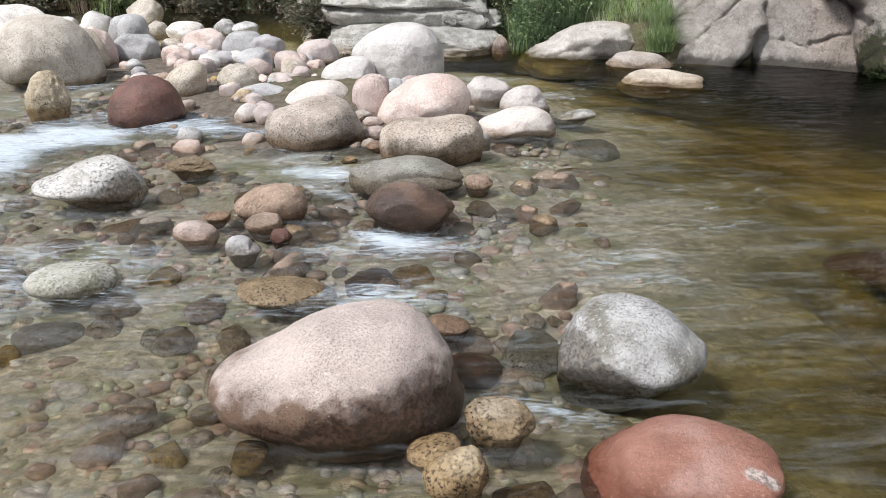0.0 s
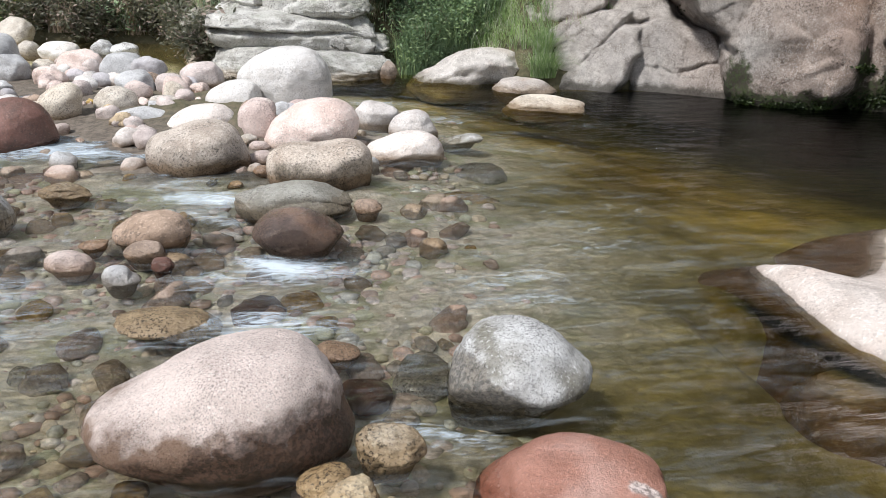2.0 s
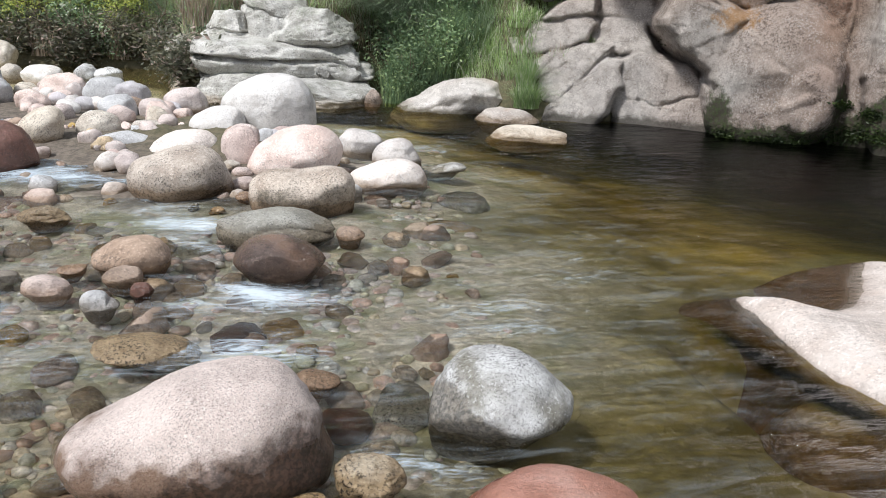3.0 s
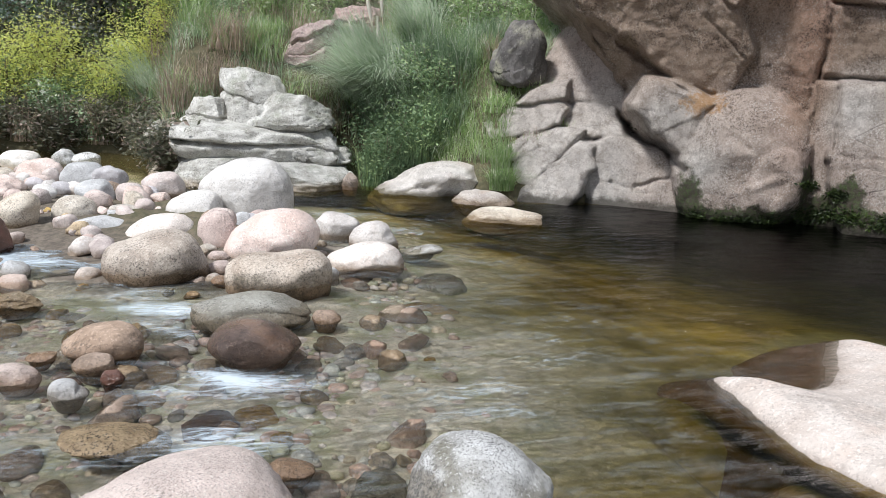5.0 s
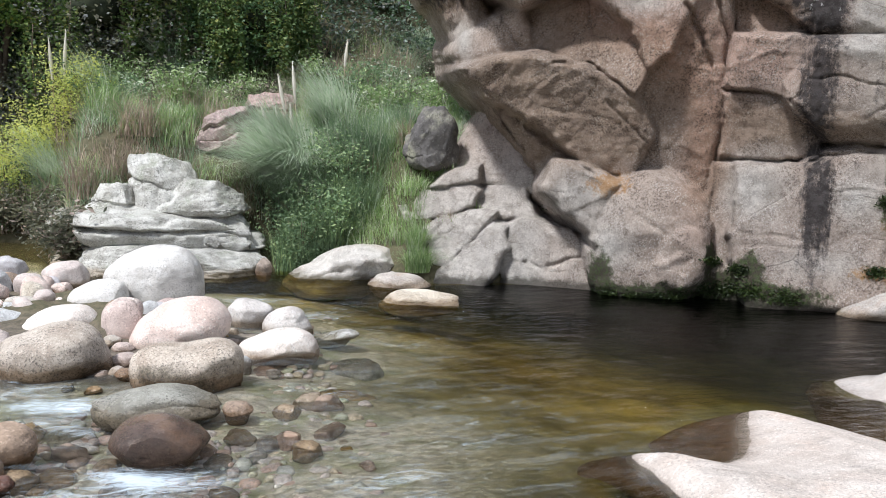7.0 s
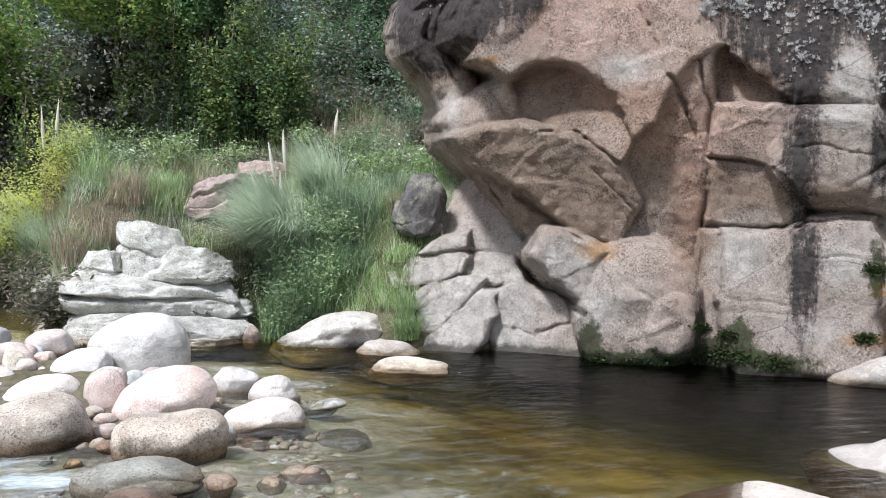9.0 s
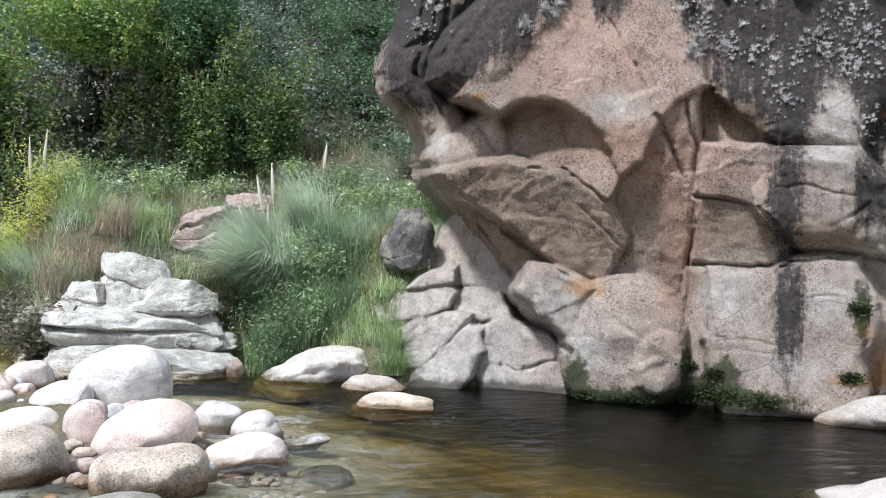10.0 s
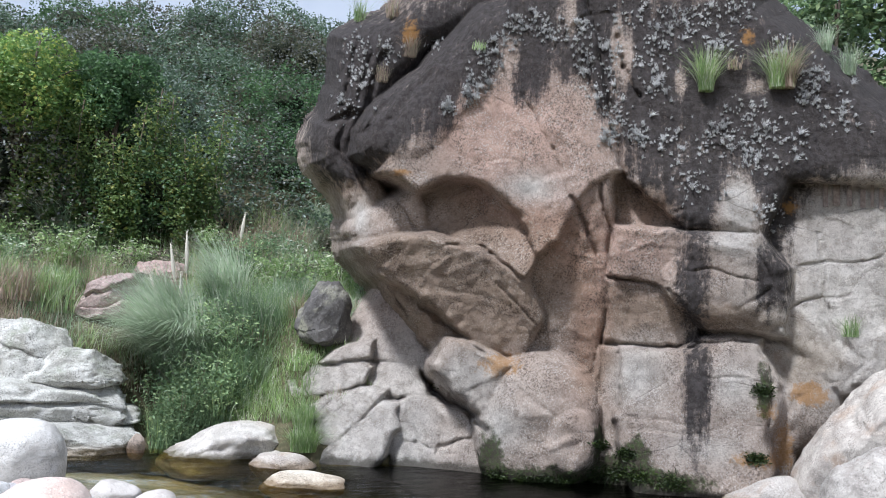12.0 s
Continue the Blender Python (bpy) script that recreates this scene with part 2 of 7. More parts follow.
    edge = math_node(t, "ADD", height_of(t, pos), math_node(t, "MULTIPLY", noise_node(t, pos, 6.0, 4.0), -0.15))
    damp = ramp(t, edge, -0.03, 0.06, 1.0, 0.0)
    col = blend(t, math_node(t, "MULTIPLY", damp, 0.8), col, (0.05, 0.045, 0.035))
    link(t, col, b.inputs["Base Color"])
    b.inputs["Roughness"].default_value = 0.9
    b.inputs["Specular IOR Level"].default_value = 0.22
    bedded = t.nodes.new("ShaderNodeMapping")
    bedded.inputs["Scale"].default_value = (1.6, 1.6, 6.5)
    link(t, pos, bedded.inputs["Vector"])
    h = bump(t, pit, 0.5, 0.014, bump(t, noise_node(t, pos, 11.0, 9.0, 0.75), 0.45, 0.03, bump(t, noise_node(t, bedded.outputs[0], 1.0, 7.0, 0.62), 0.3, 0.05)))
    link(t, bump(t, hairline, 0.5, -0.02, bump(t, grain, 1.0, 0.05, h)), b.inputs["Normal"])
    return m


CLIFF = cliff_material()


def leaf_material(name, a, b_col, back=0.42, rough=0.5, odd=None, share=0.2, mottle=0.6):
    m, t, b = nodes_of(name)
    geo = t.nodes.new("ShaderNodeNewGeometry")
    r = geo.outputs["Random Per Island"]
    col = blend(t, r, a, b_col)
    if odd:
        col = blend(t, ramp(t, r, 1 - share, 1 - 0.8 * share), col, odd)
    col = blend(t, ramp(t, noise_node(t, geo.outputs["Position"], 1.4, 4.0), 0.4, 0.62, 0.0, mottle), col, tuple(0.6 * c for c in a))
    # Clump-sized dark patches stand in for shaded gaps in the foliage.
    col = blend(t, ramp(t, noise_node(t, geo.outputs["Position"], 5.5, 3.0, 0.6), 0.45, 0.66, 0.0, 0.4 * mottle + 0.1), col, tuple(0.35 * c for c in a))
    link(t, col, b.inputs["Base Color"])
    b.inputs["Roughness"].default_value = rough
    tr = t.nodes.new("ShaderNodeBsdfTranslucent")
    link(t, col, tr.inputs["Color"])
    mix = t.nodes.new("ShaderNodeMixShader")
    mix.inputs[0].default_value = back
    out = t.nodes["Material Output"]
    link(t, b.outputs[0], mix.inputs[1])
    link(t, tr.outputs[0], mix.inputs[2])
    link(t, mix.outputs[0], out.inputs["Surface"])
    return m


LEAF = {
    # In the creepers the pale odd leaves stand in for glints of light.
    "creeper": leaf_material("creeper_leaf", (0.082, 0.136, 0.086), (0.277, 0.395, 0.239), odd=(0.444, 0.522, 0.470), share=0.22, rough=0.4),
    "creeper_pale": leaf_material("creeper_leaf_greyish", (0.104, 0.167, 0.115), (0.352, 0.463, 0.312), odd=(0.486, 0.523, 0.589), share=0.3, rough=0.4),
    "creeper_brown": leaf_material("creeper_leaf_brownish", (0.104, 0.100, 0.073), (0.254, 0.265, 0.164), odd=(0.376, 0.397, 0.396), share=0.28, rough=0.4),
    "broom": leaf_material("dark_broom_leaf", (0.066, 0.137, 0.062), (0.178, 0.305, 0.125)),
    "vine": leaf_material("hanging_vine_leaf", (0.098, 0.175, 0.055), (0.273, 0.357, 0.120), odd=(0.418, 0.426, 0.126), share=0.15),
    "tree": leaf_material("tree_leaf", (0.134, 0.269, 0.077), (0.457, 0.604, 0.182), odd=(0.697, 0.697, 0.197), share=0.16),
    "willow": leaf_material("yellow_green_leaf", (0.635, 0.718, 0.221), (0.850, 0.850, 0.372), odd=(0.850, 0.850, 0.248), share=0.3, back=0.55, mottle=0.15),
    "pine": leaf_material("dark_needle_leaf", (0.154, 0.251, 0.135), (0.413, 0.551, 0.286), odd=(0.528, 0.652, 0.324)),
    "brush": leaf_material("dark_brush_leaf", (0.113, 0.121, 0.084), (0.315, 0.309, 0.202), odd=(0.583, 0.465, 0.406)),
    "sedge": leaf_material("dark_sedge_blade", (0.191, 0.301, 0.172), (0.571, 0.715, 0.440), odd=(0.850, 0.850, 0.748)),
    "pampas": leaf_material("pampas_blade", (0.439, 0.596, 0.362), (0.850, 0.850, 0.766)),
    "grass": leaf_material("bank_grass_blade", (0.235, 0.381, 0.137), (0.651, 0.764, 0.382), odd=(0.850, 0.850, 0.711)),
    "dry": leaf_material("dry_grass_blade", (0.348, 0.276, 0.216), (0.802, 0.616, 0.503), odd=(0.419, 0.454, 0.240), share=0.3),
    "plume": leaf_material("pampas_plume", (0.74, 0.69, 0.60), (0.86, 0.83, 0.76), mottle=0.0),
    "air": leaf_material("silver_air_plant_leaf", (0.560, 0.560, 0.550), (0.860, 0.850, 0.850)),
    "moss": leaf_material("moss_frond", (0.020, 0.035, 0.010), (0.070, 0.110, 0.020)),
}


def plain(name, a, b_col, scale=8.0, rough=0.8, relief=0.02):
    m, t, b = nodes_of(name)
    pos = world_pos(t)
    n = noise_node(t, pos, scale, 8.0, 0.65)
    link(t, blend(t, ramp(t, n, 0.35, 0.65), a, b_col), b.inputs["Base Color"])
    b.inputs["Roughness"].default_value = rough
    link(t, bump(t, n, 0.5, relief), b.inputs["Normal"])
    return m


BARK = plain("grey_brown_bark", (0.12, 0.09, 0.065), (0.06, 0.045, 0.035), 18.0)
TWIG = plain("dry_twig_bark", (0.20, 0.15, 0.11), (0.11, 0.08, 0.06), 18.0)
# Near-black colour for cores that stand in for shade inside the thickets.
SHADE = plain("inner_shade_mass", (0.014, 0.020, 0.009), (0.028, 0.036, 0.016), 6.0, 0.95, 0.05)


def pebble_material():
    m, t, b = nodes_of("mixed_pebbles")
    geo = t.nodes.new("ShaderNodeNewGeometry")
    r = t.nodes.new("ShaderNodeValToRGB")
    link(t, geo.outputs["Random Per Island"], r.inputs[0])
    r.color_ramp.elements[0].color, r.color_ramp.elements[1].color = (0.44, 0.37, 0.27, 1), (0.82, 0.78, 0.72, 1)
    for at, c in ((0.15, (0.74, 0.62, 0.46, 1)), (0.3, (0.58, 0.59, 0.40, 1)), (0.45, (0.64, 0.64, 0.62, 1)), (0.6, (0.72, 0.50, 0.40, 1)), (0.75, (0.40, 0.28, 0.22, 1)), (0.85, (0.70, 0.60, 0.56, 1))):
        r.color_ramp.elements.new(at).color = c
    link(t, blend(t, ramp(t, noise_node(t, geo.outputs["Position"], 60.0), 0.4, 0.65, 0.0, 0.35), r.outputs[0], (0.16, 0.13, 0.10)), b.inputs["Base Color"])
    b.inputs["Roughness"].default_value = 0.5
    return m


def ground_material():
    """River bed, gravel and bank soil, told apart by the 'zone' colours of the sheet."""
    m, t, b = nodes_of("river_bed_and_bank_soil")
    pos = world_pos(t)
    sep = t.nodes.new("ShaderNodeSeparateColor")
    link(t, attribute(t, "zone").outputs["Color"], sep.inputs[0])
    pool, bank, dry = sep.outputs
    n1, n2 = noise_node(t, pos, 2.2, 8.0, 0.62), noise_node(t, pos, 16.0, 6.0, 0.7)
    gravel = blend(t, ramp(t, n2, 0.35, 0.65), (0.74, 0.67, 0.55), (0.44, 0.40, 0.31))
    gravel = blend(t, ramp(t, n1, 0.45, 0.62), gravel, (0.38, 0.37, 0.23))
    silt = blend(t, ramp(t, n1, 0.38, 0.62), (0.30, 0.25, 0.10), (0.15, 0.128, 0.052))
    silt = blend(t, ramp(t, n2, 0.55, 0.7, 0.0, 0.6), silt, (0.10, 0.09, 0.04))
    soil = blend(t, ramp(t, n2, 0.35, 0.65), (0.12, 0.10, 0.055), (0.06, 0.06, 0.028))
    # Gravel above water is coloured dark for wet, shaded gaps between the boulders.
    gravel = blend(t, dry, gravel, blend(t, ramp(t, n2, 0.35, 0.65), (0.17, 0.14, 0.11), (0.08, 0.065, 0.05)))
    col = blend(t, bank, blend(t, pool, gravel, silt), soil)
    link(t, col, b.inputs["Base Color"])
    b.inputs["Roughness"].default_value = 0.85
    link(t, bump(t, n2, 0.6, 0.03), b.inputs["Normal"])
    return m


def water_material():
    """Clear shallow water, olive where deep, glossy by Fresnel, with broken foam and painted sheen."""
    m, t, b = nodes_of("river_water")
    t.nodes.remove(b)
    pos = world_pos(t)
    sep = t.nodes.new("ShaderNodeSeparateColor")
    link(t, attribute(t, "flow").outputs["Color"], sep.inputs[0])
    depth, foam, rough = sep.outputs
    tint = blend(t, ramp(t, depth, 0.08, 0.28), (0.985, 0.985, 0.965), (0.74, 0.65, 0.34))
    tint = blend(t, ramp(t, depth, 0.26, 0.5), tint, (0.41, 0.42, 0.23))
    tint = blend(t, ramp(t, depth, 0.40, 0.58), tint, (0.045, 0.062, 0.042))
    flow = t.nodes.new("ShaderNodeMapping")
    flow.inputs["Rotation"].default_value = (0, 0, radians(-24))
    flow.inputs["Scale"].default_value = (0.7, 3.2, 1.0)
    link(t, pos, flow.inputs["Vector"])
    w1 = noise_node(t, flow.outputs[0], 5.5, 5.0, 0.6, 0.6)
    w2 = noise_node(t, flow.outputs[0], 15.0, 4.0, 0.6, 0.8)
    waves = math_node(t, "ADD", math_node(t, "MULTIPLY", w1, 0.7), math_node(t, "MULTIPLY", w2, math_node(t, "ADD", math_node(t, "MULTIPLY", rough, 0.5), 0.16)))
    nb = t.nodes.new("ShaderNodeBump")
    nb.inputs["Distance"].default_value = 0.35
    link(t, ramp(t, rough, 0.0, 1.0, 0.2, 1.0), nb.inputs["Strength"])
    link(t, waves, nb.inputs["Height"])
    clear, gloss = t.nodes.new("ShaderNodeBsdfTransparent"), t.nodes.new("ShaderNodeBsdfGlossy")
    link(t, tint, clear.inputs["Color"])
    gloss.inputs["Roughness"].default_value = 0.06
    link(t, nb.outputs[0], gloss.inputs["Normal"])
    soft_n = t.nodes.new("ShaderNodeBump")
    soft_n.inputs["Distance"].default_value = 0.12
    link(t, ramp(t, rough, 0.0, 1.0, 0.3, 0.9), soft_n.inputs["Strength"])
    link(t, waves, soft_n.inputs["Height"])
    fres = t.nodes.new("ShaderNodeFresnel")
    fres.inputs["IOR"].default_value = 1.33
    link(t, soft_n.outputs[0], fres.inputs["Normal"])
    mix = t.nodes.new("ShaderNodeMixShader")
    link(t, fres.outputs[0], mix.inputs[0])
    link(t, clear.outputs[0], mix.inputs[1])
    link(t, gloss.outputs[0], mix.inputs[2])
    white = t.nodes.new("ShaderNodeBsdfDiffuse")
    white.inputs["Color"].default_value = (0.70, 0.80, 0.88, 1)
    f2 = noise_node(t, flow.outputs[0], 7.0, 10.0, 0.75, 1.6)
    ff = ramp(t, math_node(t, "ADD", foam, math_node(t, "MULTIPLY", math_node(t, "SUBTRACT", f2, 0.5), 2.3)), 0.45, 1.35, 0.0, 0.66)
    # Diffuse white laid over the fast shallows to imitate sky sheen.
    sky_sheen = math_node(t, "MULTIPLY", rough, ramp(t, noise_node(t, flow.outputs[0], 3.2, 7.0, 0.65, 1.0), 0.45, 0.75, 0.0, 0.09))
    ff = math_node(t, "MAXIMUM", ff, math_node(t, "MULTIPLY", sky_sheen, ramp(t, depth, 0.13, 0.26, 1.0, 0.15)))
    mix2 = t.nodes.new("ShaderNodeMixShader")
    link(t, ff, mix2.inputs[0])
    link(t, mix.outputs[0], mix2.inputs[1])
    link(t, white.outputs[0], mix2.inputs[2])
    link(t, mix2.outputs[0], t.nodes["Material Output"].inputs["Surface"])
    return m


# ---- shared builders ----
def fbm(p, scale, octaves=4):
    return noise.fractal(Vector(p) * scale, 1.0, 2.0, octaves)


def mesh_from(name, verts, faces, mat, smooth=True):
    me = bpy.data.meshes.new(name)
    me.from_pydata(verts, [], faces)
    me.materials.append(mat)
    if smooth:
        me.polygons.foreach_set("use_smooth", [True] * len(me.polygons))
    me.update()
    return me


def part(name, me, parent, label=""):
    ob = new(name, me)
    ob.parent = parent
    return tagged(ob, label)


def colours(me, name, rgb):
    """Per-vertex cover amounts (three numbers a vertex)."""
    at = me.attributes.new(name, "FLOAT_COLOR", "POINT")
    full = np.ones((len(me.vertices), 4), np.float32)
    full[:, :3] = rgb
    at.data.foreach_set("color", full.ravel())


def smooth_step(a, b, x):
    k = np.clip((x - a) / (b - a), 0, 1)
    return k * k * (3 - 2 * k)


# ---- the ground: one sheet ----
SHORE_X = (-400, -3.0, -2.2, -1.6, 0.9, 1.3, 2.1, 2.8, 4.7, 5.3, 7.3, 8.2, 9.2, 400)
SHORE_Y = (14.4, 14.4, 14.0, 10.9, 10.7, 10.9, 10.1, 9.5, 9.4, 8.7, 8.3, 7.6, 5.0, 3.0)


def shore(x):
    return np.interp(x, SHORE_X, SHORE_Y)


def pool_mask(x, y):
    line = 0.55 + 0.12 * (y - 2.0) + 0.9 * np.exp(-((y - 6.5) / 1.1) ** 2) * 0.4
    wander = 0.35 * np.sin(1.9 * y + 0.7) + 0.2 * np.sin(4.1 * y + 1.3 * x)
    return smooth_step(line + wander, line + wander + 2.6, x)


def ground_height(x, y):
    s = y - shore(x)
    steep = 0.72 + 0.45 * smooth_step(1.8, 3.0, x)
    land = 0.06 + np.minimum(steep * np.clip(s, 0, 9), 1.75) + 0.22 * np.clip(s - 2.0, 0, 4)
    hill = (0.78 + 0.03 * np.clip(x + 1.5, 0, 6)) * np.clip(y - 15.1 - 0.12 * np.clip(-x, 0, 20), 0, 8.2) * smooth_step(-0.5, 1.0, s)
    right = 0.9 * np.clip(x - 9.6 - 0.3 * np.clip(y - 4, -6, 6), 0, 5) * smooth_step(9, 11, x)
    pool = pool_mask(x, y)
    bed = -0.085 - 0.05 * smooth_step(3.4, 2.2, y) - (0.08 * pool + 0.50 * smooth_step(0.8, 8.0, x + 0.45 * (y - 4)))
    behind = smooth_step(8.6, 11.0, y) * smooth_step(0.5, -1.0, x)
    bed = bed - 0.12 * behind
    # Dip added so the depth tint darkens like shade below the hollow boulder's rim.
    shade_dip = np.exp(-((x - 2.02 + 0.22 * (y - 2.7)) / 0.13) ** 2 - ((y - 2.65) / 0.55) ** 4)
    bed = bed - 0.5 * shade_dip
    bar = np.exp(-((x + 0.9 + 0.25 * (y - 7)) / 1.5) ** 2 - ((y - 7.6) / 2.0) ** 2) + np.exp(-((x + 3.4) / 1.5) ** 2 - ((y - 10.6) / 1.7) ** 2)
    bed = bed + np.clip(bar, 0, 1) * 0.22 * (1 - pool)
    near = smooth_step(1.1, 0.3, y)
    bed = bed * (1 - near) + near * (0.14 + 0.05 * np.clip(-y, 0, 20))
    k = smooth_step(-0.35, 0.12, s)
    return bed * (1 - k) + (land + hill) * k + right


def build_ground():
    n = 300
    k = np.linspace(-1, 1, n)
    gx = 1.0 + 9.0 * k + 330 * np.sign(k) * np.clip(np.abs(k) - 0.82, 0, 1) ** 2 * 60
    gy = 7.5 + 9.5 * k + 330 * np.sign(k) * np.clip(np.abs(k) - 0.82, 0, 1) ** 2 * 60
    x, y = np.meshgrid(gx, gy)
    z = ground_height(x, y)
    far = (np.abs(x) > 40) | (np.abs(y) > 40)
    rough = np.array([fbm((a, b, 0), 1.1, 4) + 0.35 * fbm((a, b, 3), 5.0, 3) for a, b in zip(x.ravel(), y.ravel())]).reshape(x.shape)
    z = z + rough * np.where(z > 0.1, 0.10, 0.035) * ~far
    idx = np.arange(n * n).reshape(n, n)
    faces = np.stack([idx[:-1, :-1], idx[:-1, 1:], idx[1:, 1:], idx[1:, :-1]], -1).reshape(-1, 4)
    me = mesh_from("ground", np.stack([x, y, z], -1).reshape(-1, 3).tolist(), faces.tolist(), ground_material())
    pool = np.clip(pool_mask(x + 0.5, y) * 1.9, 0, 1).ravel()
    bank = np.maximum(smooth_step(0.02, 0.2, z) * (y > 4), smooth_step(-1.3, -0.4, y - shore(x))).ravel()
    colours(me, "zone", np.stack([pool, bank, smooth_step(-0.035, 0.01, z).ravel()], -1))
    tagged(new("ground", me), "gravelly river bed rising to a grassy wooded bank", "ground", kind="structure")


build_ground()


def shelf_depth(d):
    """How far the hollow boulder's shelf lies under the water, by the distance from its rim."""
    return 0.05 + 5.5 * np.clip(0.32 - d, 0, 1) ** 2


def build_water():
    nx, ny = 360, 340
    gx = np.concatenate([np.linspace(-40, -7, 20, endpoint=False), np.linspace(-7, 9, nx - 30), np.linspace(9.4, 30, 10)])
    gy = np.concatenate([np.linspace(0.2, 11, ny - 40, endpoint=False), np.linspace(11, 16, 40)])
    x, y = np.meshgrid(gx, gy)
    pool = pool_mask(x, y)
    speed = (1 - pool) * smooth_step(11, 8, y)
    foam = np.zeros_like(x)
    for fx, fy, fr, fa in FOAM:
        foam += fa * np.exp(-((x - fx) / fr) ** 2 - ((y - fy + 0.3 * (x - fx)) / (fr * 0.5)) ** 2)
    foam_sheen = np.array([fbm((a * 0.8, b * 1.6, 11), 1.5, 4) for a, b in zip(x.ravel(), y.ravel())]).reshape(x.shape)
    # Thin foam spread wide, more to the left, also stands in for sky reflection.
    foam += speed * np.clip(0.30 + 0.55 * foam_sheen + 0.16 * smooth_step(-0.6, -2.2, x), 0, 0.72) * smooth_step(1.9, 2.9, y)
    z = np.array([fbm((a * 1.0, b * 2.2, 0), 2.6, 3) for a, b in zip(x.ravel(), y.ravel())]).reshape(x.shape)
    z = z * (0.004 + 0.022 * speed) + 0.03 * np.clip(foam - 0.3, 0, 1)
    depth = np.clip(-ground_height(x, y), 0, 1)
    shelf = edge_distance(cut_corners(SHELF, 1), x, y) + 0.08
    depth = np.where(shelf > -0.1, np.minimum(depth, shelf_depth(shelf) + 0.05), depth)
    idx = np.arange(x.size).reshape(x.shape)
    faces = np.stack([idx[:-1, :-1], idx[:-1, 1:], idx[1:, 1:], idx[1:, :-1]], -1).reshape(-1, 4)
    me = mesh_from("water", np.stack([x, y, z], -1).reshape(-1, 3).tolist(), faces.tolist(), water_material())
    colours(me, "flow", np.stack([depth.ravel(), np.clip(foam, 0, 1.2).ravel(), np.clip(speed + foam + 0.6 * np.exp(-((x - 1.3 - 0.1 * y) / 0.8) ** 2), 0, 1).ravel()], -1))
    tagged(new("water", me), "clear shallow river running into a calm olive pool", "water", kind="structure")


FOAM = ((-0.12, 3.6, 0.30, 0.7), (-0.3, 3.68, 0.15, 0.6), (0.22, 3.72, 0.36, 0.5), (-0.72, 4.55, 0.22, 0.7), (-0.55, 4.4, 0.16, 0.6), (-0.9, 5.05, 0.42, 0.55),
        (-3.25, 5.75, 0.5, 0.95), (-3.5, 5.4, 0.6, 0.6), (-2.7, 5.95, 0.4, 0.9), (0.42, 2.02, 0.26, 0.6), (0.2, 2.12, 0.2, 0.35), (-2.9, 8.7, 0.5, 0.6),
        (-0.1, 2.95, 0.3, 0.22), (0.0, 3.2, 0.3, 0.25), (-2.0, 6.3, 0.5, 0.35), (-1.4, 4.8, 0.45, 0.3), (-3.0, 4.9, 0.6, 0.4), (-1.8, 3.5, 0.5, 0.2), (0.3, 2.4, 0.2, 0.3))
def edge_distance(pts, u, z):
    """Signed distance to a closed outline, positive inside."""
    best, odd = np.full(u.shape, 1e9), np.zeros(u.shape, bool)
    for (ax, ay), (bx, by) in zip(pts, np.roll(pts, -1, 0)):
        ex, ey = bx - ax, by - ay
        k = np.clip(((u - ax) * ex + (z - ay) * ey) / (ex * ex + ey * ey + 1e-9), 0, 1)
        best = np.minimum(best, np.hypot(u - ax - k * ex, z - ay - k * ey))
        odd ^= ((ay > z) != (by > z)) & (u < ex * (z - ay) / (ey + (1e-12 if ey >= 0 else -1e-12)) + ax)
    return np.where(odd, best, -best)


